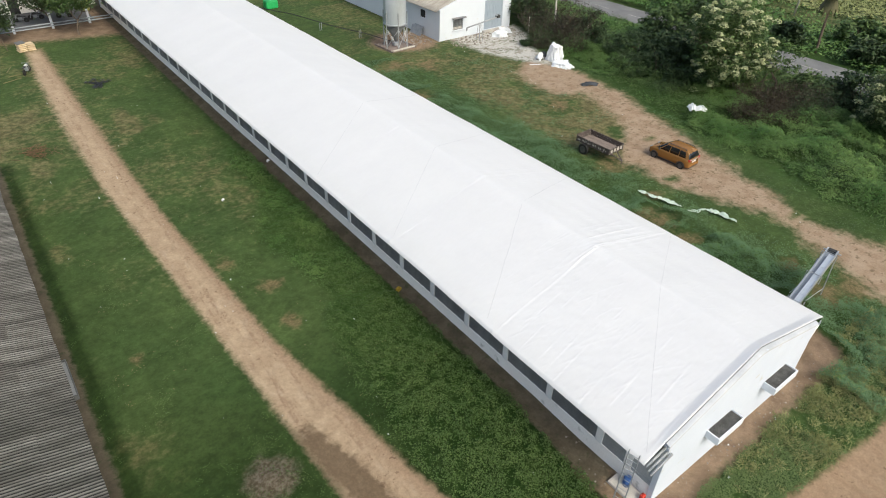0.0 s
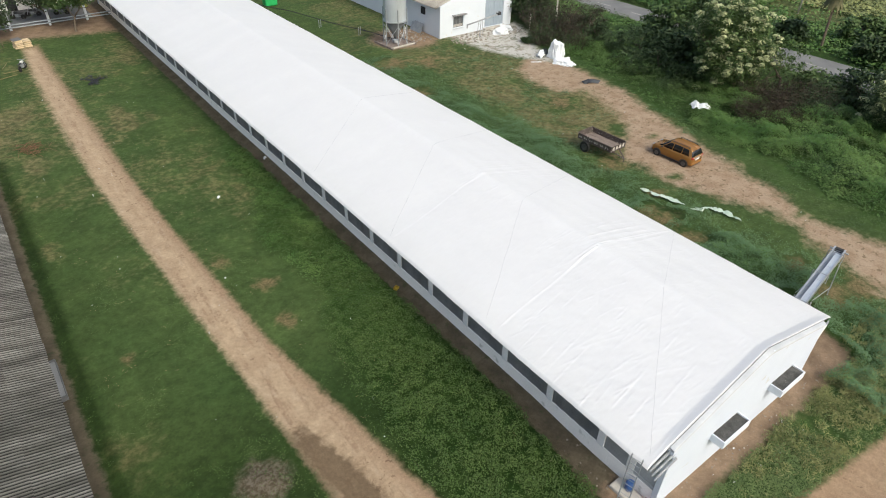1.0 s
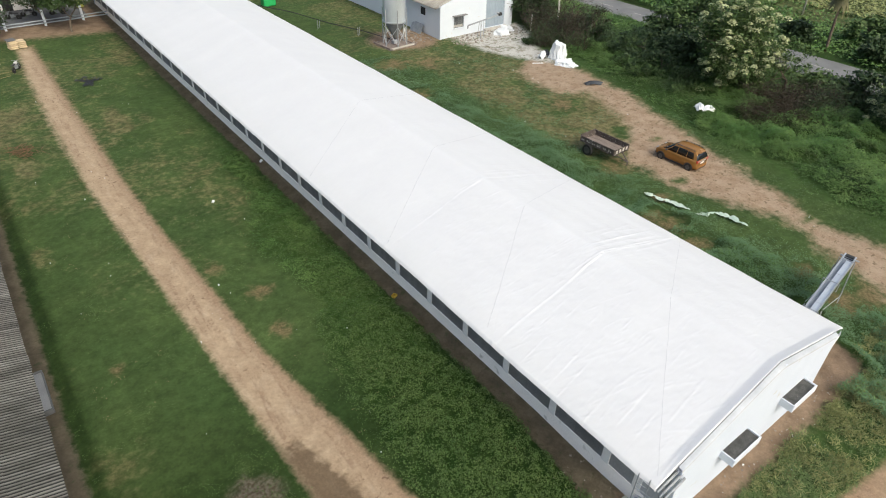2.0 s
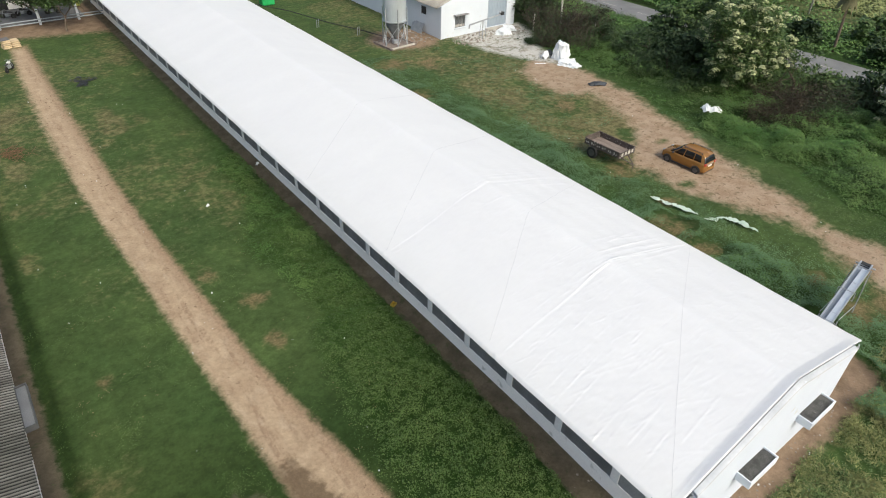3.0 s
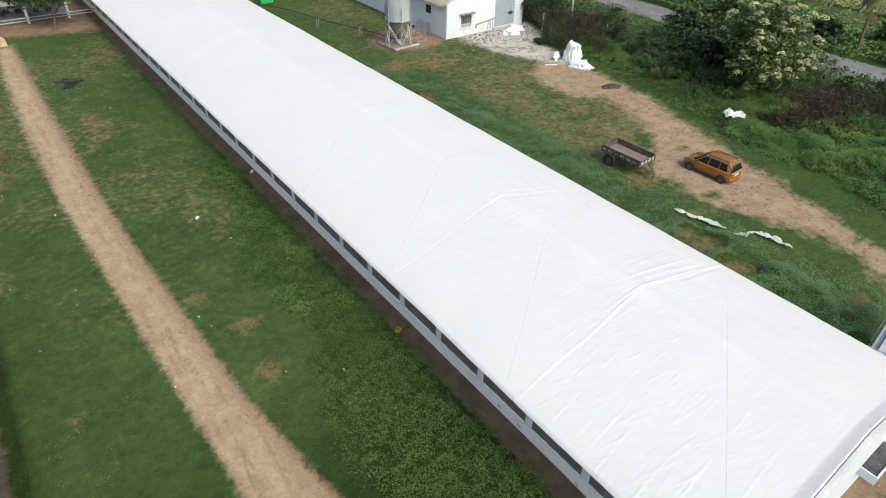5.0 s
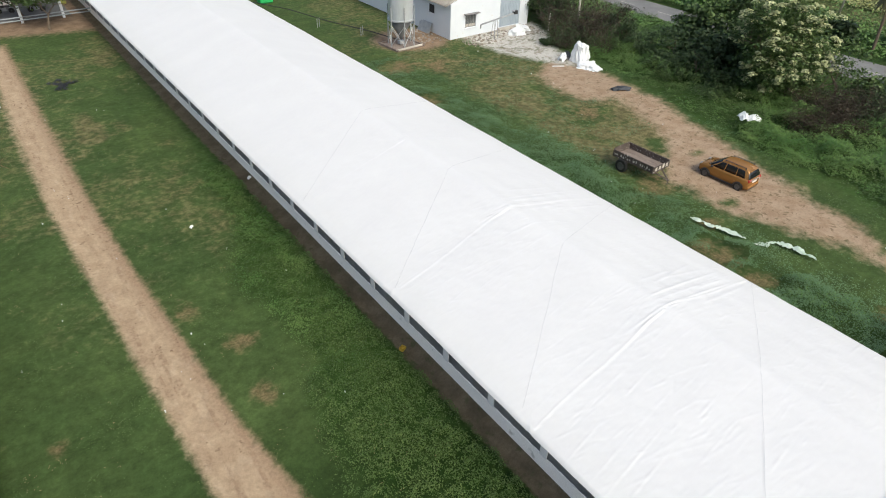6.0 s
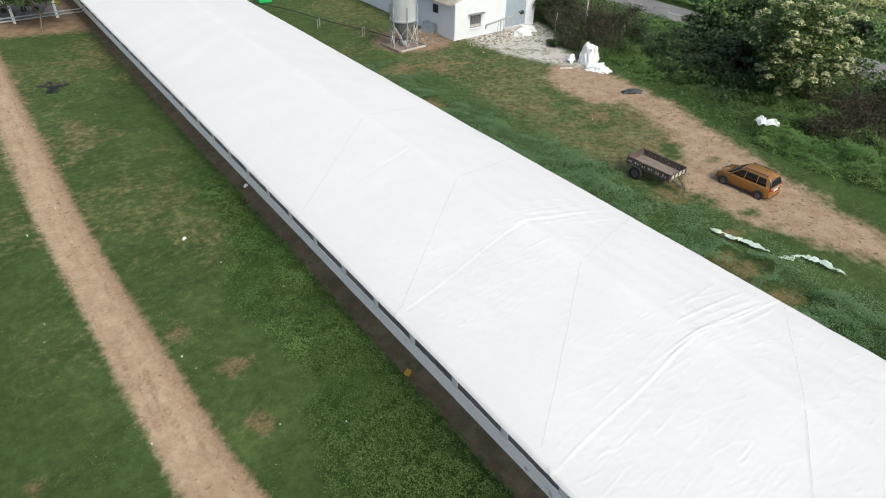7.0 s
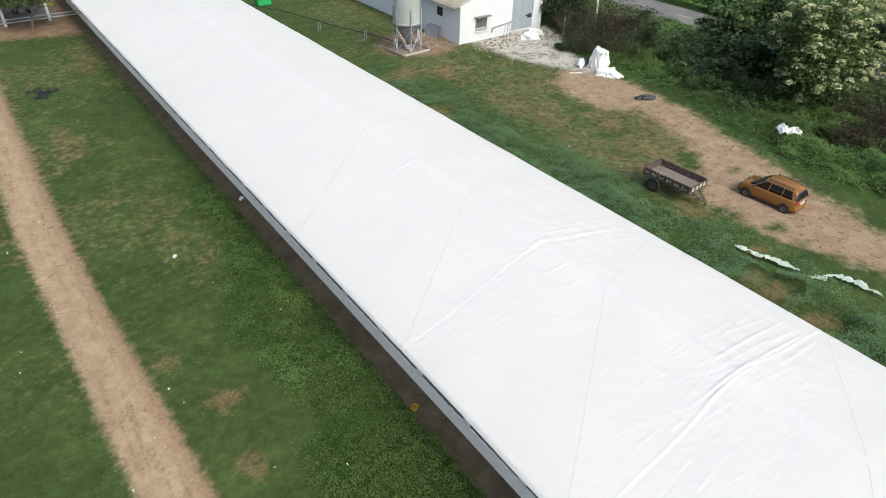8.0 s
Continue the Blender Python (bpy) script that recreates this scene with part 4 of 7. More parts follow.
# ---- the white store house with its silo ----
def build_house():
    hs = thing("store_house", "white plastered store building with a grey sheet roof", "house")
    x0, x1, y0, y1, wall, ridge = 28.95, 40.2, 49.7, 92.0, 3.55, 5.3
    xm = (x0 + x1) / 2
    holes = {"window": (30.95, 32.45, 0.95, 2.25), "door": (35.85, 38.85, 0.25, 3.75)}
    bm = bmesh.new()
    xs = [x0, 30.95, 32.45, 35.85, 38.85, x1]
    zs = [-0.2, 0.25, 0.95, 2.25, 3.75]

    def top(x):
        return wall + (ridge - wall) * (1 - abs(x - xm) / (xm - x0)) + 0.06
    for i in range(5):
        a, b = xs[i], xs[i + 1]
        for j in range(4):
            za, zb = zs[j], zs[j + 1]
            if j == 3 and i in (0, 4):
                zb = wall
            if (i == 1 and j == 2) or (i == 3 and j in (1, 2, 3)):
                continue
            box(bm, a, b, y0, y0 + 0.23, za, zb)
        lo = wall if i in (0, 4) else 3.75
        a3 = [(a, lo), (b, lo), (b, max(lo, top(b))), (a, max(lo, top(a)))]
        f = [bm.verts.new((x, y0, z)) for x, z in a3]
        g = [bm.verts.new((x, y0 + 0.23, z)) for x, z in a3]
        bm.faces.new(f); bm.faces.new(g[::-1])
        for k in range(4):
            bm.faces.new((f[k], g[k], g[(k + 1) % 4], f[(k + 1) % 4]))
    bmesh.ops.remove_doubles(bm, verts=bm.verts, dist=0.001)
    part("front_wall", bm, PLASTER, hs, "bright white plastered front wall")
    bm = bmesh.new()
    box(bm, x0, x0 + 0.23, y0 + 0.23, y1, -0.2, wall)
    part("side_wall", bm, PLASTER, hs)
    bm = bmesh.new()
    box(bm, x1 - 0.23, x1, y0 + 0.23, y1, -0.2, wall)
    part("side_wall", bm, PLASTER, hs)
    bm = bmesh.new()
    box(bm, x0 + 0.23, x1 - 0.23, y1 - 0.23, y1, -0.2, wall)
    part("back_wall", bm, PLASTER, hs)
    # roof of corrugated sheets
    for side in (0, 1):
        ys = np.arange(y0 + 0.15, y1 + 0.3, 0.05)
        xe = x0 - 0.55 if side == 0 else x1 + 0.55
        xx = np.linspace(xe, xm, 6)
        X, Y = np.meshgrid(xx, ys)
        Z = ridge + 0.08 - (ridge - wall) * np.abs(X - xm) / (xm - x0) + 0.03 * np.cos(Y * math.tau / 0.2)
        me = grid_mesh("roof", X, Y, Z)
        me.materials.append(TILE)
        ob = part("roof", me, TILE, hs, "weathered corrugated roof with a broken edge")
        so = ob.modifiers.new("solid", "SOLIDIFY")
        so.thickness = 0.02
    # window with hood, bars and sill
    win = part("window", box(bmesh.new(), 30.95, 32.45, y0 + 0.10, y0 + 0.13, 0.95, 2.25), CONESTEEL, hs, "grey barred window under a small hood")
    bm = bmesh.new()
    for k in range(7):
        rod(bm, (31.05 + k * 0.216, y0 + 0.07, 0.95), (31.05 + k * 0.216, y0 + 0.07, 2.25), 0.018, n=6)
    part("bars", bm, STEEL, win)
    part("shutter", box(bmesh.new(), 30.98, 32.42, y0 + 0.085, y0 + 0.098, 1.02, 1.30), CONCRETE, win)
    bm = bmesh.new()
    box(bm, 30.7, 32.7, y0 - 0.45, y0 - 0.002, 2.36, 2.44, bevel=0.015)
    part("hood", bm, ASPHALT, win)
    bm = bmesh.new()
    box(bm, 30.85, 32.55, y0 - 0.12, y0 - 0.002, 0.86, 0.94, bevel=0.01)
    part("sill", bm, PLASTER, win)
    # steel door of two ribbed leaves
    for k in range(2):
        a = 35.87 + k * 1.49
        bm = bmesh.new()
        box(bm, a, a + 1.47, y0 + 0.09, y0 + 0.13, 0.27, 3.73)
        leaf = part("door", bm, DOOR, hs, "blue-grey ribbed steel door leaf")
        for j in range(6):
            part("rib", box(bmesh.new(), a + 0.05 + j * 0.25, a + 0.09 + j * 0.25, y0 + 0.070, y0 + 0.088, 0.30, 3.70), DOOR, leaf)
    bm = bmesh.new()
    box(bm, 35.6, 39.1, y0 - 0.5, y0 - 0.002, -0.1, 0.22, bevel=0.03)
    part("door_step", bm, CONCRETE, hs)
    # small side opening
    bm = bmesh.new()
    box(bm, x0 - 0.03, x0 - 0.003, 52.6, 53.5, 2.1, 2.95)
    part("side_window", bm, DARK, hs, "small dark side window")
    return hs


build_house()

# ---- silo, its feed pipe and the auger ----
def build_silo():
    si = thing("feed_silo", "galvanised steel feed silo on braced legs", "silo", (23.55, 51.0, 0))
    bm = bmesh.new()
    box(bm, -1.75, 1.75, -1.55, 1.55, -0.1, 0.12, bevel=0.03)
    pad = part("base_slab", bm, BEDWOOD, si, "square brown earth-stained slab")
    pad.rotation_euler[2] = radians(4)
    for a in range(4):
        bm = bmesh.new()
        box(bm, -1.75, 1.75, -0.08, 0.08, 0.12, 0.26, bevel=0.015)
        k = part("kerb", bm, CONCRETE if a == 0 else BEDWOOD, si)
        k.matrix_basis = pose(0, 0, 0, 0, 0, 4 + 90 * a) @ pose(0, -1.5 if a % 2 == 0 else -1.66, 0)
    bm = bmesh.new()
    prof = []
    for i in range(20):
        z = 2.70 + i * 0.2
        prof += [(1.24, z), (1.255, z + 0.1)]
    prof += [(1.24, 6.9), (0.3, 7.8)]
    lathe(bm, prof, 40)
    part("drum", bm, BRIGHTGALV, si, smooth=True)
    bm = bmesh.new()
    lathe(bm, [(0.16, 0.65), (0.18, 0.95), (1.27, 2.70)], 32)
    part("hopper_cone", bm, CONESTEEL, si, "dark grey steel cone", smooth=True)
    bm = bmesh.new()
    lathe(bm, [(1.26, 2.64), (1.36, 2.66), (1.36, 2.78), (1.26, 2.80)], 40)
    part("ring", bm, GALV, si)
    for i in range(6):
        a = i * math.tau / 6 + 0.2
        c, s = math.cos(a) * 1.38, math.sin(a) * 1.38
        bm = bmesh.new()
        box(bm, c - 0.045, c + 0.045, s - 0.045, s + 0.045, 0.12, 4.1, bevel=0.01)
        part("leg", bm, STEEL, si)
        b = (i + 1) * math.tau / 6 + 0.2
        d, e = math.cos(b) * 1.38, math.sin(b) * 1.38
        bm = bmesh.new()
        rod(bm, (c, s, 0.3), (d, e, 2.3), 0.028, n=6)
        part("brace", bm, GALV, si)
        bm = bmesh.new()
        rod(bm, (d * 1.01, e * 1.01, 0.3), (c * 1.01, s * 1.01, 2.3), 0.028, n=6)
        part("brace", bm, GALV, si)
    bm = bmesh.new()
    box(bm, -0.3, 0.3, -0.25, 0.25, 0.2, 0.56, bevel=0.03)
    part("outlet_box", bm, GALV, si)
    return si


build_silo()


def build_feed_pipe():
    fp = thing("feed_pipe", "grey feed pipe carried low over the grass", "pipe")
    pts = [(23.4, 51.5, 0.55), (22.4, 56.0, 0.50), (20.6, 61.0, 0.5), (18.9, 68.0, 0.5), (14.0, 76.0, 0.9), (11.3, 79.0, 1.2)]
    bm = bmesh.new()
    for a, b in zip(pts, pts[1:]):
        rod(bm, a, b, 0.05, n=8)
    part("pipe", bm, BLACK, fp)
    for x, y in ((21.75, 56.1), (22.1, 56.3), (19.2, 61.2), (19.55, 61.4)):
        bm = bmesh.new()
        rod(bm, (x, y, -0.1), (x, y, 0.95), 0.035, n=6)
        part("stake", bm, STEEL, fp)
    return fp


build_feed_pipe()


def build_auger():
    au = thing("auger", "grey steel auger tube propped on a pipe trestle", "auger")
    a, b = Vector((31.4, 47.6, 1.75)), Vector((35.9, 47.4, 2.35))
    bm = bmesh.new()
    rod(bm, a, b, 0.085, n=12)
    part("tube", bm, STEEL, au, smooth=True)
    bm = bmesh.new()
    rod(bm, a, a + Vector((-0.05, 0, -0.38)), 0.1, 0.08, n=10)
    part("spout", bm, STEEL, au)
    bm = bmesh.new()
    box(bm, 35.75, 36.25, 47.2, 47.6, 2.25, 2.60, bevel=0.04)
    m = part("motor", bm, BLACK, au, "dark electric motor")
    bm = bmesh.new()
    lathe(bm, [(0.17, 0), (0.17, 0.08)], 16, (35.72, 47.4, 2.55))
    part("pulley", bm, STEEL, m)
    for dx, dy in ((-0.22, -0.35), (0.22, -0.35), (-0.22, 0.35), (0.22, 0.35)):
        bm = bmesh.new()
        rod(bm, (33.3 + dx, 47.5 + dy, -0.05), (33.3 + dx * 0.8, 47.5 + dy * 0.25, 2.05), 0.03, n=6)
        part("leg", bm, STEEL, au)
    bm = bmesh.new()
    rod(bm, (33.1, 47.5, 0.75), (33.5, 47.5, 0.75), 0.02, n=6)
    part("cross_bar", bm, STEEL, au)
    return au


build_auger()


# ---- inclined conveyor at the east wall ----
def build_conveyor():
    co = thing("conveyor", "galvanised inclined conveyor trough on a pipe frame", "conveyor")
    a, b = Vector((11.25, -1.10, 0.95)), Vector((20.0, -0.02, 2.40))
    u = (b - a).normalized()
    side = Vector((-u.y, u.x, 0)).normalized()
    up = u.cross(side) * -1
    if up.z < 0:
        up = -up
    L = (b - a).length
    m = Matrix((( *[u.x, side.x, up.x], a.x), (*[u.y, side.y, up.y], a.y), (*[u.z, side.z, up.z], a.z), (0, 0, 0, 1)))
    bm = bmesh.new()
    box(bm, 0, L, -0.27, 0.27, -0.02, 0.02, m)
    part("trough_floor", bm, BELT, co, "dull blue-grey conveyor belt")
    for s in (-1, 1):
        bm = bmesh.new()
        box(bm, 0, L, s * 0.27 - 0.015, s * 0.27 + 0.015, -0.30, 0.22, m)
        box(bm, 0, L, s * 0.27 - 0.04, s * 0.27 + 0.04, 0.22, 0.25, m)
        part("side_plate", bm, GALV, co, "pale grey steel side plate")
    bm = bmesh.new()
    for k in range(6):
        d = 0.4 + k * (L - 0.9) / 6
        box(bm, d, d + (L - 0.9) / 6 - 0.02, -0.23, 0.04, 0.19, 0.205, m, bevel=0.004)
        box(bm, d + 0.02, d + (L - 0.9) / 6 - 0.04, 0.025, 0.04, 0.02, 0.19, m)
    part("cover_plate", bm, BRIGHTGALV, co, "pale shiny steel plates over one half of the belt")
    bm = bmesh.new()
    box(bm, L - 0.14, L + 0.1, -0.25, 0.25, -0.12, 0.18, m, bevel=0.02)
    part("end_drum", bm, BLACK, co, "dark drive end")
    bm = bmesh.new()
    rod(bm, m @ Vector((L - 0.1, -0.5, 0.1)), m @ Vector((L - 0.1, 0.48, 0.1)), 0.05, n=8)
    part("axle", bm, STEEL, co)
    for d in (3.6, 6.2, 8.3):
        bm = bmesh.new()
        rod(bm, m @ Vector((d, -0.4, 0.34)), m @ Vector((d, 0.4, 0.34)), 0.022, n=6)
        for s in (-1, 1):
            rod(bm, m @ Vector((d, s * 0.4, 0.34)), m @ Vector((d, s * 0.4, -0.25)), 0.022, n=6)
            rod(bm, m @ Vector((d, s * 0.4, -0.2)), m @ Vector((d, s * 0.27, -0.2)), 0.018, n=6)
        part("hoop", bm, STEEL, co)
    for d in (4.2, 8.0):
        for s in (-1, 1):
            p = m @ Vector((d, s * 0.42, -0.05))
            bm = bmesh.new()
            rod(bm, p, (p.x, p.y + s * 0.12, -0.1), 0.03, n=6)
            part("leg", bm, STEEL, co)
    for s in (-1, 1):
        p, q = m @ Vector((4.2, s * 0.44, 0.1)), m @ Vector((8.0, s * 0.46, -0.05))
        bm = bmesh.new()
        rod(bm, p, (q.x, q.y + s * 0.05, 0.5), 0.022, n=6)
        part("brace", bm, STEEL, co)
    return co


build_conveyor()


# ---- car ----
def wheel(parent, x, y, r, w, rim=ALLOY):
    bm = bmesh.new()
    prof = [(r * 0.62, -w / 2), (r * 0.93, -w / 2), (r, -w / 2 + 0.03), (r, w / 2 - 0.03), (r * 0.93, w / 2), (r * 0.62, w / 2)]
    lathe(bm, prof, 24)
    bmesh.ops.transform(bm, matrix=pose(0, 0, 0, 0, 90, 0), verts=bm.verts)
    t = part("wheel", bm, RUBBER, parent, "black rubber tyre", smooth=False)
    t.location = (x, y, r)
    bm = bmesh.new()
    s = 1 if x > 0 else -1
    lathe(bm, [(r * 0.61, w * 0.30), (r * 0.61, w * 0.55), (r * 0.55, w * 0.51), (0.07, w * 0.53)], 20)
    for k in range(5):
        box(bm, 0.05, r * 0.58, -0.03, 0.03, w * 0.52, w * 0.58, pose(0, 0, 0, 0, 0, 72 * k))
    bmesh.ops.transform(bm, matrix=pose(0, 0, 0, 0, 90 * s, 0), verts=bm.verts)
    part("rim", bm, rim, t)
    return t


def loft(bm, rings):
    vs = [[bm.verts.new(p) for p in r] for r in rings]
    for a, b in zip(vs, vs[1:]):
        n = len(a)
        for i in range(n):
            bm.faces.new((a[i], a[(i + 1) % n], b[(i + 1) % n], b[i]))
    bm.faces.new(vs[0][::-1])
    bm.faces.new(vs[-1])
    return bm


def build_car():
    car = thing("car", "burnt-orange compact estate car parked on the earth track", "car", (26.42, 15.02, -0.07), 2.0)
    car.scale = (0.96, 0.925, 0.97)
    # stations along the car (y forward): half width at sill, shoulder; sill height, shoulder height
    st = [(-1.98, 0.70, 0.74, 0.42, 0.98), (-1.90, 0.78, 0.82, 0.28, 1.02), (-1.55, 0.82, 0.865, 0.22, 1.03), (-0.8, 0.83, 0.87, 0.20, 1.02),
          (0.3, 0.83, 0.87, 0.20, 1.00), (1.0, 0.83, 0.865, 0.21, 0.99), (1.35, 0.82, 0.85, 0.22, 0.96), (1.70, 0.79, 0.81, 0.25, 0.90), (1.90, 0.72, 0.74, 0.32, 0.81), (1.99, 0.60, 0.63, 0.42, 0.70)]
    rings = []
    for y, a, b, z0, z1 in st:
        zm = z0 + (z1 - z0) * 0.55
        half = [(a * 0.9, z0), (a, z0 + 0.10), (b, zm), (b * 0.985, z1 - 0.09), (b * 0.93, z1)]
        rings.append([(x, y, z) for x, z in half] + [(-x, y, z) for x, z in half[::-1]])
    body = part("body", loft(bmesh.new(), rings), PAINT, car, smooth=True)
    # cabin
    cb = [(-1.95, 0.70, 0.75, 1.00, 1.08), (-1.80, 0.62, 0.78, 1.00, 1.38), (-1.66, 0.60, 0.785, 1.00, 1.53), (-1.48, 0.59, 0.79, 1.00, 1.60), (-0.9, 0.60, 0.80, 1.00, 1.635), (-0.1, 0.60, 0.80, 0.99, 1.63), (0.38, 0.575, 0.79, 0.98, 1.575), (0.80, 0.58, 0.77, 0.97, 1.32), (1.30, 0.62, 0.74, 0.94, 0.985)]
    rings = []
    for y, t, b, z0, z1 in cb:
        half = [(b, z0), (t + (b - t) * 0.25, z0 + (z1 - z0) * 0.75), (t, z1 - 0.03), (t - 0.10, z1)]
        rings.append([(x, y, z) for x, z in half] + [(-x, y, z) for x, z in half[::-1]])
    part("windows", loft(bmesh.new(), rings), GLASS, car, "dark tinted window glass", smooth=True)
    cy = [c[0] for c in cb]

    def shell(y, u, s, out=0.012):
        """A point on the cabin's side, u from the waist (0) to the roof (1)."""
        t, b, z0, z1 = (float(np.interp(y, cy, [c[k] for c in cb])) for k in (1, 2, 3, 4))
        xs, zs = (b, t + (b - t) * 0.25, t, t - 0.10), (z0, z0 + (z1 - z0) * 0.75, z1 - 0.03, z1)
        return Vector((s * (float(np.interp(u, (0, 0.6, 0.85, 1), xs)) + out), y, float(np.interp(u, (0, 0.6, 0.85, 1), zs)) + out * (u > 0.8)))
    # painted roof skin, waist line and pillars over the glass
    bm = bmesh.new()
    rows = [[bm.verts.new(shell(y, u, s)) for s, us in ((1, (0.70, 0.80, 0.88, 1)), (-1, (1, 0.88, 0.80, 0.70))) for u in us] for y in (-1.74, -1.66, -1.5, -1.2, -0.8, -0.4, -0.05, 0.22, 0.39)]
    for p, q in zip(rows, rows[1:]):
        for k in range(7):
            bm.faces.new((p[k], p[k + 1], q[k + 1], q[k]))
    part("roof", bm, PAINT, car, smooth=True)
    for s in (-1, 1):
        for name, ya, yb, lean in (("rear_pillar", -1.93, -1.62, 0.20), ("middle_pillar", -0.95, -0.90, 0.03), ("middle_pillar", -0.05, 0.01, -0.03), ("front_pillar", 1.08, 1.24, -0.82)):
            bm = bmesh.new()
            rows = [[bm.verts.new(shell(y + lean * u / 0.75, u, s, 0.014)) for y in (ya, yb)] for u in (-0.04, 0.2, 0.4, 0.6, 0.75)]
            for p, q in zip(rows, rows[1:]):
                bm.faces.new((p[0], p[1], q[1], q[0]))
            part(name, bm, PAINT, car, smooth=True)
        bm = bmesh.new()
        rows = [[bm.verts.new(shell(y, u, s, 0.016)) for u in (-0.05, 0.03)] for y in np.linspace(-1.88, 1.20, 12)]
        for p, q in zip(rows, rows[1:]):
            bm.faces.new((p[0], p[1], q[1], q[0]))
        part("waist_line", bm, PAINT, car)
    bm = bmesh.new()
    box(bm, -0.52, 0.52, -1.80, -1.66, 1.52, 1.56, bevel=0.018)
    part("spoiler", bm, PAINT, car)
    bm = bmesh.new()
    box(bm, -0.76, 0.76, -1.99, -1.87, 0.86, 1.05, bevel=0.04)
    part("tailgate", bm, PAINT, car)
    for s in (-1, 1):
        bm = bmesh.new()
        rod(bm, (s * 0.56, -1.45, 1.685), (s * 0.56, 0.20, 1.685), 0.022, n=6)
        for y in (-1.40, -0.65, 0.15):
            box(bm, s * 0.56 - 0.02, s * 0.56 + 0.02, y - 0.04, y + 0.04, 1.58, 1.685)
        part("roof_rail", bm, BLACK, car, "black roof rail")
        bm = bmesh.new()
        box(bm, s * 0.50, s * 0.79, -2.01, -1.84, 0.84, 1.03, bevel=0.03)
        tl = part("tail_light", bm, LAMPRED, car, "red tail light")
        part("reverse_lens", box(bmesh.new(), s * 0.52, s * 0.66, -2.012, -1.98, 0.94, 1.0), LAMPCLEAR, tl)
        bm = bmesh.new()
        box(bm, s * 0.42, s * 0.70, 1.82, 1.97, 0.72, 0.86, bevel=0.03)
        part("headlight", bm, LAMPCLEAR, car, "clear headlight")
        bm = bmesh.new()
        box(bm, s * 0.84, s * 1.00, 0.80, 0.96, 0.98, 1.10, bevel=0.03)
        part("mirror", bm, BLACK, car, "black door mirror")
        # black bar whose colour stands in for the shade under the sill
        bm = bmesh.new()
        box(bm, s * 0.84, s * 0.872, -1.0, 1.0, 0.20, 0.34, bevel=0.01)
        part("sill_shade", bm, BLACK, car)
        for y in (-1.32, 1.30):
            bm = bmesh.new()
            n = 14
            for i in range(n):
                a0, a1 = math.pi * i / n, math.pi * (i + 1) / n
                q = []
                for a in (a0, a1):
                    for r in (0.345, 0.40):
                        q.append((y + r * math.cos(a), 0.30 + r * math.sin(a)))
                f = [bm.verts.new((s * 0.882, *q[k])) for k in (0, 1, 3, 2)]
                g = [bm.verts.new((s * 0.80, *q[k])) for k in (0, 1, 3, 2)]
                bm.faces.new(f); bm.faces.new(g[::-1])
                for k in range(4):
                    bm.faces.new((f[k], f[(k + 1) % 4], g[(k + 1) % 4], g[k]))
            part("wheel_arch", bm, BLACK, car, "black wheel arch trim")
            wheel(car, s * 0.81, y, 0.325, 0.20)
    bm = bmesh.new()
    box(bm, -0.72, 0.72, -2.03, -1.88, 0.30, 0.52, bevel=0.03)
    part("rear_bumper", bm, PAINT, car)
    part("rear_lip", box(bmesh.new(), -0.60, 0.60, -2.035, -1.95, 0.24, 0.32, bevel=0.01), BLACK, car)
    part("hatch_trim", box(bmesh.new(), -0.46, 0.46, -2.02, -1.93, 0.88, 0.95, bevel=0.01), LAMPCLEAR, car, "bright trim bar on the hatch")
    bm = bmesh.new()
    box(bm, -0.62, 0.62, 1.86, 2.02, 0.28, 0.46, bevel=0.03)
    part("front_bumper", bm, BLACK, car)
    bm = bmesh.new()
    box(bm, -0.26, 0.26, -2.012, -1.99, 0.70, 0.82)
    part("number_plate", bm, PLATE, car)
    return car


build_car()


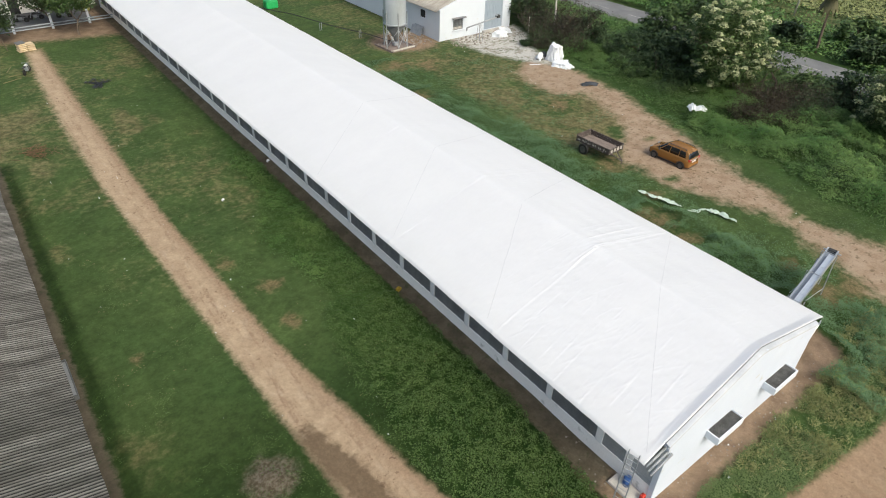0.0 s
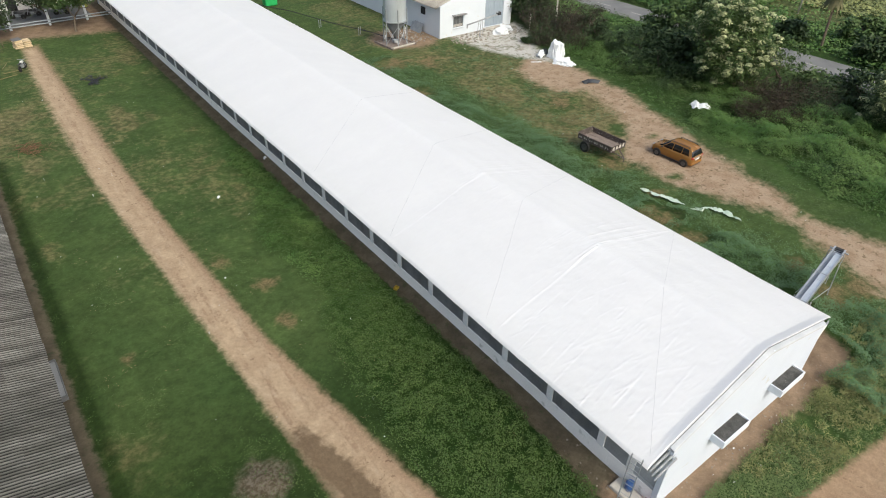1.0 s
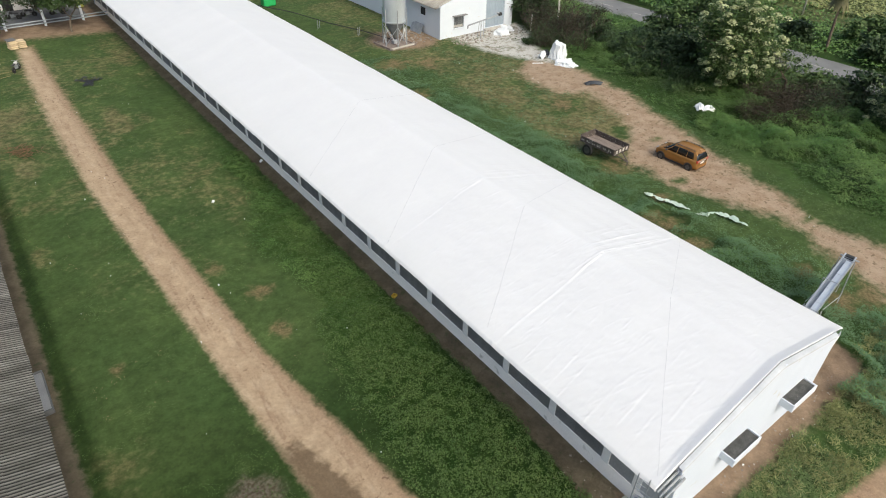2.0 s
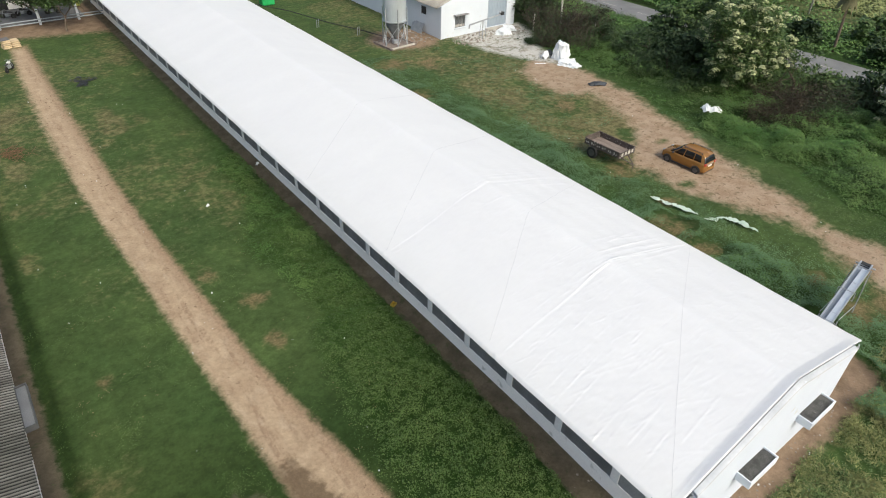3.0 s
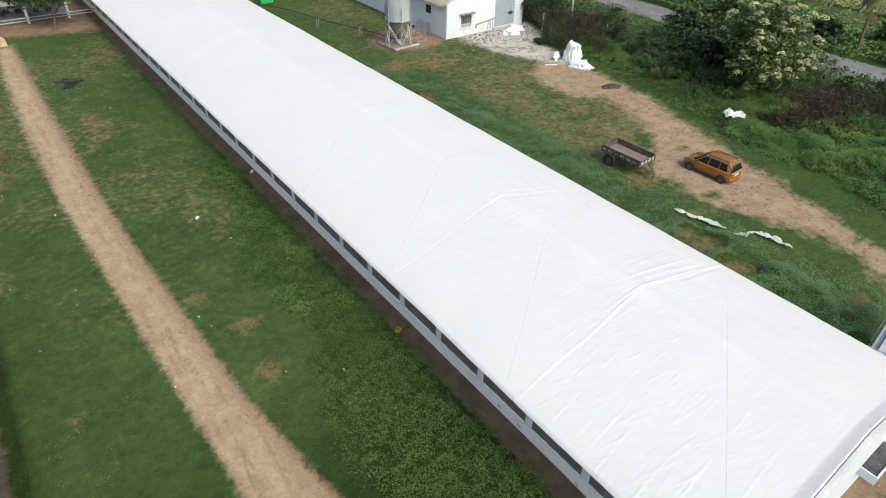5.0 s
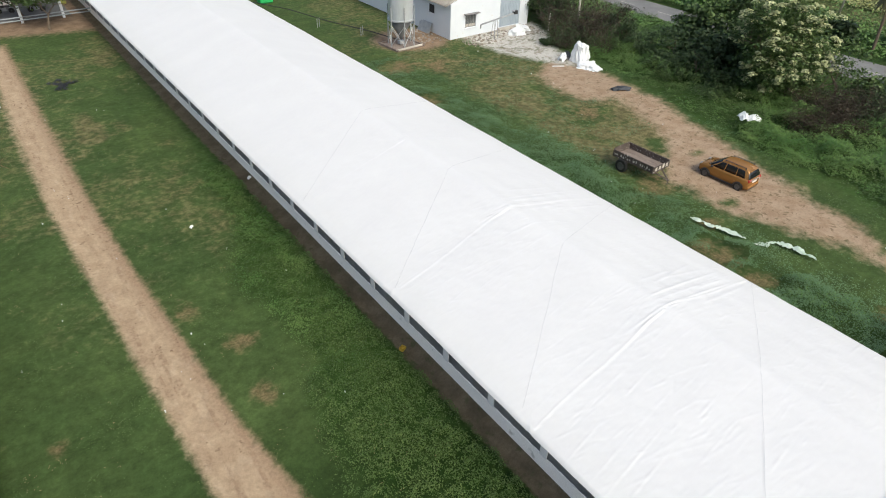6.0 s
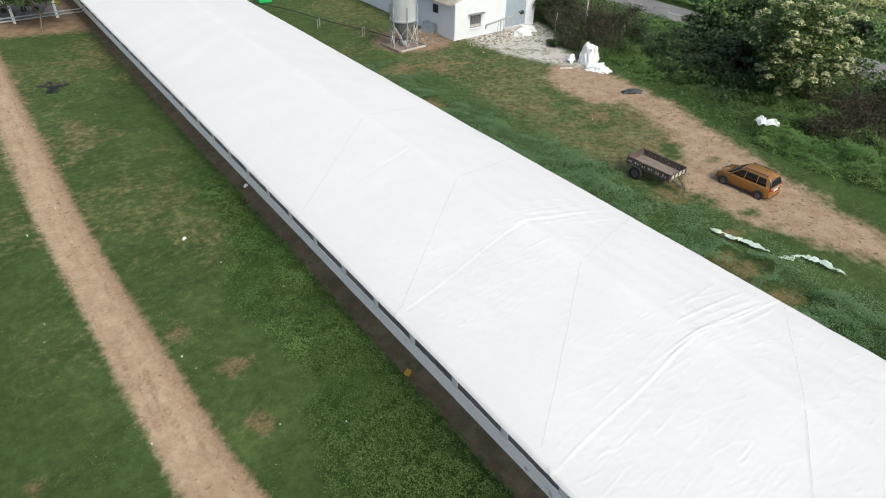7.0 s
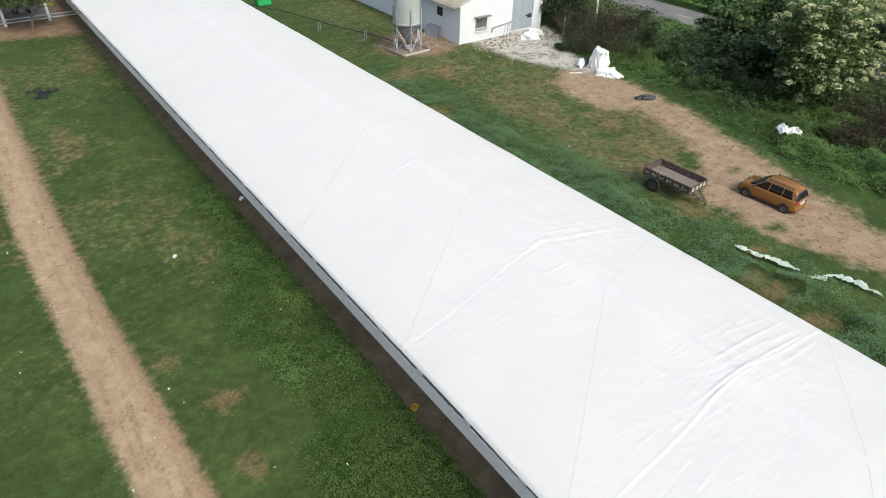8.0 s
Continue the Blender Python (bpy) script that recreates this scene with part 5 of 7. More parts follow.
# ---- farm trailer ----
def build_trailer():
    tr = thing("farm_trailer", "old rusty brown farm trailer with patchy painted sides", "trailer", (22.15, 19.2, 0), 2.0)
    for i in range(7):
        bm = bmesh.new()
        box(bm, -0.88 + i * 0.252, -0.64 + i * 0.252, -1.62, 1.62, 0.86, 0.90 + 0.006 * (i % 2))
        part("floor_board", bm, BEDWOOD, tr)
    for s in (-1, 1):
        bm = bmesh.new()
        box(bm, s * 0.90 - 0.02, s * 0.90 + 0.02, -1.66, 1.66, 0.88, 1.30)
        for k in range(7):
            y = -1.6 + k * 0.533
            box(bm, s * 0.93 - 0.015, s * 0.93 + 0.015, y - 0.035, y + 0.035, 0.84, 1.32)
        box(bm, s * 0.90 - 0.035, s * 0.90 + 0.035, -1.66, 1.66, 1.30, 1.34)
        part("side_board", bm, RUSTY, tr, "rusty ribbed side board")
    for s in (-1, 1):
        bm = bmesh.new()
        box(bm, -0.88, 0.88, s * 1.66 - 0.02, s * 1.66 + 0.02, 0.88, 1.30 if s < 0 else 1.42)
        for k in range(5):
            x = -0.8 + k * 0.4
            box(bm, x - 0.035, x + 0.035, s * 1.69 - 0.015, s * 1.69 + 0.015, 0.84, 1.32)
        part("end_board", bm, RUSTY, tr, "rusty ribbed end board")
    # white painted panels along the near and rear boards
    rp = random.Random(6)
    for k in range(18):
        bm = bmesh.new()
        y, z, w = -1.56 + k * 0.176, 0.98 + rp.uniform(0, 0.06), rp.uniform(0.05, 0.12)
        if k % 3:
            box(bm, -0.927, -0.922, y, y + w, z, z + rp.uniform(0.1, 0.2))
            part("paint_patch", bm, CONCRETE, tr, "worn white paint patch")
    for k in range(4):
        bm = bmesh.new()
        box(bm, -0.72 + k * 0.4, -0.72 + k * 0.4 + 0.22, -1.689, -1.683, 0.98, 1.24)
        box(bm, -0.66 + k * 0.4, -0.60 + k * 0.4, -1.692, -1.689, 1.02, 1.18)
        part("paint_patch", bm, CONCRETE, tr, "faded white paint patch")
    for s in (-1, 1):
        bm = bmesh.new()
        box(bm, s * 0.4 - 0.05, s * 0.4 + 0.05, -1.6, 1.6, 0.68, 0.86)
        part("chassis_beam", bm, RUSTY, tr)
        wheel(tr, s * 0.98, 0.75, 0.46, 0.22, ALLOY)
    bm = bmesh.new()
    rod(bm, (-0.96, 0.75, 0.46), (0.96, 0.75, 0.46), 0.05)
    part("axle", bm, RUSTY, tr)
    bm = bmesh.new()
    rod(bm, (-0.4, -1.5, 0.74), (0.12, -2.35, 0.30), 0.05, n=6)
    rod(bm, (0.4, -1.5, 0.74), (0.12, -2.35, 0.30), 0.05, n=6)
    part("drawbar", bm, RUSTY, tr)
    bm = bmesh.new()
    rod(bm, (0.12, -2.30, -0.05), (0.12, -2.30, 0.36), 0.04, n=6)
    part("prop", bm, RUSTY, tr)
    return tr


build_trailer()


# ---- sheets, bags and rags lying about ----
def crumple(name, label, category, at, size, material, seed, height=0.3, turn=0.0, n=26, folds=4.0, outline=0.25, peak=None):
    """A crumpled cloth or sheet heap, draped to the ground with a ragged outline."""
    rng = np.random.default_rng(seed)
    u = np.linspace(-1, 1, n)
    U, V = np.meshgrid(u, u)
    R = np.sqrt(U ** 2 + V ** 2)
    A = np.arctan2(V, U)
    ph = rng.uniform(0, 6.28, 6)
    lim = 1 - 0.5 * outline * vnoise(np.cos(A) * 5 + seed, np.sin(A) * 5, 1.0, seed + 9) - 0.6 * outline * (0.5 + 0.5 * np.sin(A * 3 + ph[0])) * (0.6 + 0.4 * np.sin(A * 7 + ph[1]))
    # square sheet drawn to a round-cornered, ragged one
    k = np.maximum(np.abs(U), np.abs(V)) / np.maximum(R, 1e-6)
    X, Y = U * k ** 0.7 * lim * size[0] / 2, V * k ** 0.7 * lim * size[1] / 2
    hump = np.clip(1 - (R / 1.15) ** 2.5, 0, 1) ** 0.7
    lo, amp = (0.55, 0.9) if height < 0.9 else (0.95, 0.12)
    Z = height * hump * (lo + amp * fnoise(U * folds + seed, V * folds, 1.0, seed)) + min(0.35 * height, 0.16) * (fnoise(U * folds * 2.5, V * folds * 2.5 + seed, 1.0, seed + 3) - 0.45) * np.clip(1.2 - R, 0, 1)
    if height > 0.9:  # cloth hung over a heap: upright folds, deep dents
        Z *= 1 + 0.10 * np.sin(A * 9 + 3 * fnoise(U * 3, V * 3, 1.0, seed + 5)) * np.clip(R * 1.6, 0, 1)
        Z -= 0.30 * height * np.clip(3 * fnoise(U * 4.5 + seed, V * 4.5, 1.0, seed + 6) - 1.6, 0, 1)
        X, Y = X * (1 + 0.07 * np.sin(A * 9 + seed)), Y * (1 + 0.07 * np.sin(A * 7 + seed))
        Z += 0.16 * (vnoise(U * 9 + V * 3, V * 6, 1.0, seed + 8) - 0.5) * np.clip(1.4 - R, 0, 1)
    Z = np.maximum(Z, 0.0) + 0.012 + (0.03 + 0.16 * min(height, 1.2)) * fnoise(U * 8, V * 8, 1.0, seed) * np.clip(1.3 - R, 0.2, 1)
    me = grid_mesh(name, X, Y, Z)
    me.materials.append(material)
    ob = new(name, me)
    ob.matrix_basis = pose(at[0], at[1], at[2] + float(ground_height(np.array(at[0]), np.array(at[1]))), 0, 0, turn)
    so = ob.modifiers.new("solid", "SOLIDIFY")
    so.thickness = 0.012
    return tagged(ob, label, category)


def strip_sheet(name, label, pts, width, material, seed, lift=0.16):
    """A long torn film lying over weeds along a bent line."""
    rng = np.random.default_rng(seed)
    P = np.array(pts, float)
    t = np.linspace(0, 1, 60)
    seg = np.linspace(0, 1, len(P))
    cx, cy = np.interp(t, seg, P[:, 0]), np.interp(t, seg, P[:, 1])
    tx, ty = np.gradient(cx), np.gradient(cy)
    ln = np.hypot(tx, ty)
    nx, ny = -ty / ln, tx / ln
    w = width * np.clip(2.6 * fnoise(t * 14, t * 0, 1.0, seed) - 0.65, 0.10, 1.25) * np.clip(np.minimum(t, 1 - t) * 9, 0.12, 1)
    v = np.linspace(-0.5, 0.5, 11)
    X = cx[:, None] + nx[:, None] * w[:, None] * v
    Y = cy[:, None] + ny[:, None] * w[:, None] * v
    side = 0.16 * (vnoise(t * 17, t * 0, 1.0, seed + 4) - 0.5) + 0.12 * (vnoise(t * 45, t * 0, 1.0, seed + 5) - 0.5)
    X, Y = X + nx[:, None] * side[:, None], Y + ny[:, None] * side[:, None]
    Z = lift + 0.12 * fnoise(X * 3, Y * 3, 1.0, seed) + 0.10 * fnoise(X * 9, Y * 9, 1.0, seed + 2) - 0.05 * np.abs(v)[None, :] * 2
    me = grid_mesh(name, X, Y, Z)
    me.materials.append(material)
    ob = new(name, me)
    so = ob.modifiers.new("solid", "SOLIDIFY")
    so.thickness = 0.01
    return tagged(ob, label, "plastic sheet", group="torn plastic sheets")


strip_sheet("plastic_sheet", "torn pale green plastic film lying on weeds", [(19.75, 13.3), (20.0, 12.2), (20.3, 11.4), (20.5, 10.0)], 0.46, PALEGREEN, 3)
strip_sheet("plastic_sheet", "torn pale green plastic film lying on weeds", [(20.35, 9.4), (21.2, 9.0), (21.9, 8.5), (22.0, 7.6), (21.9, 6.5)], 0.44, PALEGREEN, 6)
# heap of cloth beside the rubble
def build_draped(label, at, radius, height, seed, turn):
    """White cloth thrown over a heap: lumpy top, upright folds down to a trailing hem."""
    rng = np.random.default_rng(seed)
    th, t = np.meshgrid(np.linspace(0, math.tau, 97), np.linspace(0, 1, 26))
    ph = rng.uniform(0, 6.28, 4)
    cx, cy = np.cos(th), np.sin(th)
    fold = np.sin(11 * th + 2.2 * np.sin(2 * th + ph[0])) + 0.6 * np.sin(19 * th + ph[1] + 2 * t)
    square = 1 / np.maximum(np.abs(np.cos(th + 0.3)), np.abs(np.sin(th + 0.3))) ** 0.45
    side = np.clip((t - 0.35) / 0.65, 0, 1)
    r = radius * square * np.where(t < 0.35, np.sin(t / 0.35 * math.pi / 2) ** 0.8 * 0.86, 0.86 + 0.16 * side ** 2)
    r = r * (1 + 0.09 * fold * side ** 0.6) * (1 + 0.40 * (vnoise(cx * 4 + 9, cy * 4 + t * 5, 1.0, seed + 5) - 0.5)) * (1 + 0.45 * (vnoise(cx * 2, cy * 2 + t * 3, 1.0, seed) - 0.5))
    top = height * (0.86 + 0.20 * (vnoise(cx * r * 3.2 + 4, cy * r * 3.2, 1.0, seed + 2) - 0.5) + 0.10 * np.cos(th + ph[2]))
    z = np.where(t < 0.35, top * (1 + 0.10 * np.cos(t / 0.35 * math.pi / 2)), top * (1 - side) ** 1.05)
    z = z + 0.16 * (vnoise(cx * 6 * t, cy * 6 * t + t * 7, 1.0, seed + 3) - 0.5) * (1 - side) + 0.015
    x, y = r * cx, r * cy
    x[:, -1], y[:, -1], z[:, -1] = x[:, 0], y[:, 0], z[:, 0]
    z[0, :] = z[0, :].mean()
    me = grid_mesh("cloth", x, y, z)
    me.materials.append(PLASTIC)
    ob = new("cloth", me)
    ob.matrix_basis = pose(at[0], at[1], float(ground_height(np.array(at[0]), np.array(at[1]))), 0, 0, turn)
    return tagged(ob, label, "cloth")


build_draped("tall heap of crumpled white cloth beside rubble", (35.9, 37.4), 0.72, 1.75, 11, 20)
build_draped("spread white cloth lying on bare earth", (35.2, 35.9), 0.85, 0.30, 12, -25)
build_draped("spread white cloth lying on bare earth", (35.3, 34.9), 0.62, 0.24, 13, 30)
build_draped("small white cloth lying on bare earth", (36.2, 36.1), 0.38, 0.22, 14, 70)
crumple("plastic_bag", "pale grey plastic bag slumped on rubble", "bag", (34.6, 38.5, 0), (1.2, 0.9), PLASTIC, 14, 0.6, 10)
crumple("plastic_bag", "dark grey plastic bag beside the cloth heap", "bag", (35.3, 38.7, 0), (1.3, 1.0), BLUEBLACK, 15, 0.6, 60)
build_draped("low heap of white cloth in front of the door", (36.5, 47.4), 0.85, 0.5, 16, 12)
build_draped("low heap of white cloth in front of the door", (38.0, 48.2), 0.75, 0.45, 17, -8)
crumple("plastic_sheet", "dark blue-black sheet lying on the earth track", "plastic sheet", (33.3, 30.0, 0), (2.1, 0.9), BLUEBLACK, 18, 0.25, -28)
crumple("plastic_bag", "white plastic bags among green weeds", "bag", (34.9, 19.2, 0.85), (1.3, 0.9), PLASTIC, 19, 0.4, 50)
crumple("plastic_bag", "white plastic bags among green weeds", "bag", (35.2, 18.5, 0.85), (1.2, 0.8), PLASTIC, 20, 0.36, 130)


def build_scraps(at, size, n, seed):
    """Torn black film: ragged flakes lying over one another."""
    rng = np.random.default_rng(seed)
    a, r = rng.uniform(0, math.tau, n), rng.uniform(0, 1, n) ** 0.6
    p = np.stack([size[0] * r * np.cos(a) * (0.7 + 0.5 * np.sin(a * 3 + 1)), size[1] * r * np.sin(a), 0.03 + rng.uniform(0, 0.05, n)], 1)
    ob = new("plastic_sheet", quads_mesh("plastic_sheet", leaves(rng, p, 0.14, 5.0, 0.6)))
    ob.data.materials.append(BLACK)
    ob.matrix_basis = pose(at[0], at[1], float(ground_height(np.array(at[0]), np.array(at[1]))))
    return tagged(ob, "ragged black plastic film torn over the grass", "plastic sheet")


build_scraps((-7.1, 57.9), (1.15, 1.5), 190, 21)
crumple("plastic_bag", "white plastic scrap on the grass verge", "bag", (-0.35, 33.3, 0), (0.4, 0.22), PLASTIC, 22, 0.15, 30)
crumple("plastic_bag", "white plastic scrap lying in grass", "bag", (-5.35, 29.8, 0), (0.34, 0.2), PLASTIC, 23, 0.12, 30, outline=0.6)
crumple("plastic_bag", "white scrap of plastic near the shed eave", "bag", (13.2, 31.6, 0), (1.4, 0.35), PLASTIC, 24, 0.15, 60, outline=0.6)

b = thing("plank", "pale wooden plank lying on bare earth", "plank", (32.9, 37.5, 0.0), -30)
part("board", box(bmesh.new(), -0.6, 0.6, -0.08, 0.08, -0.02, 0.04, bevel=0.008), PLASTIC, b)

# broken yellow crate on the soil strip
cr = thing("yellow_crate", "broken yellow plastic crate lying on damp soil", "crate", (-0.80, 14.4, 0.0), 25)
cr.scale = (0.65, 0.65, 0.65)
for y in (-0.16, 0.16):
    part("side", box(bmesh.new(), -0.22, 0.22, y - 0.012, y + 0.012, -0.02, 0.2), YELLOW, cr)
for x in (-0.22, 0.2):
    part("side", box(bmesh.new(), x - 0.012, x + 0.012, -0.15, 0.15, -0.02, 0.18), YELLOW, cr)
part("bottom", box(bmesh.new(), -0.2, 0.18, -0.14, 0.14, 0.0, 0.015), YELLOW, cr)

# bright green board by the far end of the shed
gb = thing("green_tank", "bright green plastic water tank standing on the grass", "tank", (18.6, 73.9, 0))
part("shell", box(bmesh.new(), -0.85, 0.85, -0.6, 0.6, 0, 1.0, bevel=0.12), GREENSHEET, gb)
part("rim", box(bmesh.new(), -0.78, 0.78, -0.53, 0.53, 1.0, 1.04, bevel=0.02), GREENSHEET, gb)
part("cap", lathe(bmesh.new(), [(0.14, 1.04), (0.14, 1.12), (0.1, 1.14)], 16), PLATE, gb, "white screw cap")


# ---- the corner by the near end ----
def build_ladder(at, lean, turn, length, width):
    la = thing("ladder", "light aluminium ladder leaning on the shed corner", "ladder", at)
    m = pose(0, 0, 0, lean, 0, 0)
    for s in (-1, 1):
        bm = bmesh.new()
        box(bm, s * width / 2 - 0.02, s * width / 2 + 0.02, -0.025, 0.025, 0, length, m)
        part("rail", bm, STEEL, la)
    k = 0.25
    while k < length:
        bm = bmesh.new()
        rod(bm, m @ Vector((-width / 2, 0, k)), m @ Vector((width / 2, 0, k)), 0.014, n=6)
        part("rung", bm, STEEL, la)
        k += 0.3
    la.rotation_euler[2] = radians(turn)
    return la


build_ladder((-1.54, -2.35, 0.0), -1.5, -78, 3.75, 0.42)
sl = thing("step_slab", "stained concrete slab at the shed corner", "slab", (-0.62, -2.15, 0))
part("slab", box(bmesh.new(), -0.18, 0.48, -0.85, 0.85, -0.1, 0.16, bevel=0.03), CONCRETE, sl)
dr = thing("water_drum", "blue plastic drum standing on the concrete slab", "drum", (-0.32, -1.9, 0.16))
dr.scale = (0.66, 0.66, 0.7)
part("shell", lathe(bmesh.new(), [(0.24, 0), (0.27, 0.04), (0.27, 0.3), (0.285, 0.32), (0.27, 0.34), (0.27, 0.62), (0.24, 0.66)], 20), BLUE, dr, smooth=True)
part("lid", lathe(bmesh.new(), [(0.2, 0.66), (0.2, 0.70), (0.16, 0.71)], 18), BLUE, dr)
rc = thing("red_can", "red plastic can on the concrete slab", "can", (-0.35, -2.72, 0.16))
part("shell", box(bmesh.new(), -0.12, 0.12, -0.09, 0.09, 0, 0.3, bevel=0.03), RED, rc)
part("handle", box(bmesh.new(), -0.07, 0.07, -0.02, 0.02, 0.3, 0.36, bevel=0.01), RED, rc)


# ---- the yard at the far end ----
def build_fence():
    fe = thing("yard_fence", "white posts with a double pipe rail across the yard", "fence")
    for x in (-15.1, -11.05, -6.95, -2.85):
        part("post", box(bmesh.new(), x - 0.13, x + 0.13, 79.5, 79.76, -0.1, 1.75, bevel=0.02), PLASTER, fe)
    for z in (0.62, 0.30):
        bm = bmesh.new()
        rod(bm, (-19, 79.45, z), (0.0, 79.45, z + 0.05), 0.06, n=8)
        part("rail", bm, DULLGALV, fe)
    return fe


build_fence()


def build_motorbike(at, turn, paint, group="parked motorbikes"):
    mb = thing("motorbike", "parked motorbike with dark body on the yard earth" if paint is BLACK else "parked motorbike with a pale tank on the grass", "motorbike", at, turn, group)
    for y in (-0.62, 0.62):
        bm = bmesh.new()
        lathe(bm, [(0.22, -0.05), (0.30, -0.04), (0.30, 0.04), (0.22, 0.05)], 20)
        bmesh.ops.transform(bm, matrix=pose(0, 0, 0, 0, 90, 0), verts=bm.verts)
        w = part("wheel", bm, RUBBER, mb)
        w.location = (0, y, 0.30)
        bm = bmesh.new()
        rod(bm, (-0.06, 0, 0), (0.06, 0, 0), 0.05)
        part("hub", bm, ALLOY, w)
    bm = bmesh.new()
    rod(bm, (0, -0.62, 0.3), (0, 0.1, 0.42), 0.04)
    rod(bm, (0, 0.1, 0.42), (0, 0.35, 0.85), 0.035)
    part("frame", bm, STEEL, mb)
    bm = bmesh.new()
    for s in (-1, 1):
        rod(bm, (s * 0.07, 0.62, 0.3), (s * 0.07, 0.38, 0.92), 0.025)
    part("fork", bm, STEEL, mb)
    bm = bmesh.new()
    rod(bm, (-0.34, 0.26, 1.0), (0.34, 0.26, 1.0), 0.018)
    part("handlebar", bm, STEEL, mb)
    part("tank", box(bmesh.new(), -0.13, 0.13, -0.05, 0.35, 0.66, 0.88, bevel=0.06), paint, mb)
    part("seat", box(bmesh.new(), -0.13, 0.13, -0.70, -0.05, 0.70, 0.80, bevel=0.04), BLACK, mb)
    part("engine", box(bmesh.new(), -0.14, 0.14, -0.15, 0.25, 0.28, 0.60, bevel=0.04), STEEL, mb)
    return mb


build_motorbike((-12.05, 64.7, -0.02), -28, PLATE)
build_motorbike((-9.6, 84.2, -0.02), 60, BLACK)
build_motorbike((-7.9, 84.6, -0.02), 75, BLACK)
build_motorbike((-4.9, 83.6, -0.02), 70, BLACK)

def build_sack_stack():
    """Filled sacks laid in layers, each one a slumped cushion."""
    st = thing("sack_stack", "stack of filled cream sacks beside the path's end", "sacks", (-10.9, 72.4, 0), 8)
    rb = random.Random(3)
    u, v = np.meshgrid(np.linspace(-1, 1, 13), np.linspace(-1, 1, 9))
    k = np.clip(1 - np.maximum(np.abs(u) ** 5, np.abs(v) ** 4), 0, 1) ** 0.45
    n = u.shape
    X = np.concatenate([u, u[:, ::-1]], 1) * 0.42
    Y = np.concatenate([v, v[:, ::-1]], 1) * 0.28
    Z = np.concatenate([0.11 + 0.11 * k, 0.11 - 0.09 * k[:, ::-1]], 1)
    sack = grid_mesh("sack", X, Y, Z)
    sack.materials.append(SACK)
    for z in range(5):
        for r in range(2):
            for c in range(2):
                if z == 4 and c == 1:
                    continue
                o = part("sack", sack, SACK, st)
                o.matrix_basis = pose(-0.42 + c * 0.84 + rb.uniform(-0.05, 0.05), -0.28 + r * 0.56 + rb.uniform(-0.03, 0.03), -0.03 + z * 0.185, 0, 0, rb.uniform(-5, 5))
    bm = bmesh.new()
    box(bm, -0.84, 0.02, -0.55, 0.5, 0.93, 0.99, pose(0, 0, 0, 0, -3, 2), bevel=0.015)
    part("cover_board", bm, YARD, st, "grey board laid on top")
    return st


build_sack_stack()
sp = thing("stake", "thin leaning wooden pole at the yard edge", "stake", (-12.6, 73.4, 0))
bm = bmesh.new()
rod(bm, (0, 0, -0.1), (-0.35, 0.1, 2.1), 0.035, 0.028, n=7)
part("shaft", bm, BARK, sp)
for i, (x, y, a) in enumerate(((-13.4, 66.8, 70), (-12.9, 64.6, 10), (-13.6, 63.2, 20))):
    lg = thing("bamboo_pole", "pale bamboo pole lying on the grass", "pole", (x, y, float(ground_height(np.array(x), np.array(y))) + 0.03), a, group="poles on the grass")
    bm = bmesh.new()
    rod(bm, (-0.9, 0, 0), (0.9, 0, 0.02), 0.035, 0.025, n=7)
    part("cane", bm, DRYGRASS, lg)


def build_twig_heap():
    """Dry brown prunings lying flat on the grass."""
    rng = np.random.default_rng(31)
    bm = bmesh.new()
    for _ in range(90):
        x, y, a = rng.normal(0, 0.55), rng.normal(0, 0.75), rng.uniform(0, math.tau)
        ln, z = rng.uniform(0.2, 0.6), rng.uniform(0.02, 0.16)
        rod(bm, (x - ln * math.cos(a), y - ln * math.sin(a), z), (x + ln * math.cos(a), y + ln * math.sin(a), z + rng.uniform(-0.02, 0.08)), 0.016, 0.008, n=4)
    hp = new("twig_heap", mesh_of(bm, "twig_heap"))
    hp.data.materials.append(PRUNED)
    hp.matrix_basis = pose(-14.5, 45.1, float(ground_height(np.array(-14.5), np.array(45.1))))
    return tagged(hp, "heap of dry brown prunings lying on grass", "twigs")


build_twig_heap()


def build_office():
    of = thing("yard_building", "low grey-white building behind the fence with dark openings", "building")
    part("wall", box(bmesh.new(), -16.0, -0.2, 88.4, 88.65, -0.2, 3.2), LIMEWASH, of)
    for x in (-13.0, -9.6, -6.2):
        part("door", box(bmesh.new(), x - 0.55, x + 0.55, 88.34, 88.395, 0.0, 2.05), DARK, of, "dark open doorway")
    bm = bmesh.new()
    box(bm, -16.5, 0.2, 86.8, 95.0, 3.2, 3.32)
    part("roof", bm, CONCRETE, of)
    for x in (-15.2, -11.2, -7.2, -3.2):
        bm = bmesh.new()
        rod(bm, (x, 87.0, -0.1), (x, 87.0, 3.2), 0.06)
        part("veranda_post", bm, PLASTER, of)
    return of


build_office()
sb = thing("yard_slab", "worn grey concrete yard floor behind the fence", "slab", (0, 0, 0), kind="structure")
part("slab", box(bmesh.new(), -16, -2.0, 80.4, 88.3, -0.1, 0.05), YARD, sb)
bg = thing("yellow_drum", "yellow-green plastic drum by the yard wall", "drum", (-1.9, 85.9, 0))
part("shell", lathe(bmesh.new(), [(0.42, 0), (0.46, 0.06), (0.46, 0.5), (0.48, 0.53), (0.46, 0.56), (0.46, 1.1), (0.4, 1.16)], 20), LIME, bg, smooth=True)
part("lid", lathe(bmesh.new(), [(0.3, 1.16), (0.3, 1.22), (0.26, 1.23)], 18), LIME, bg)

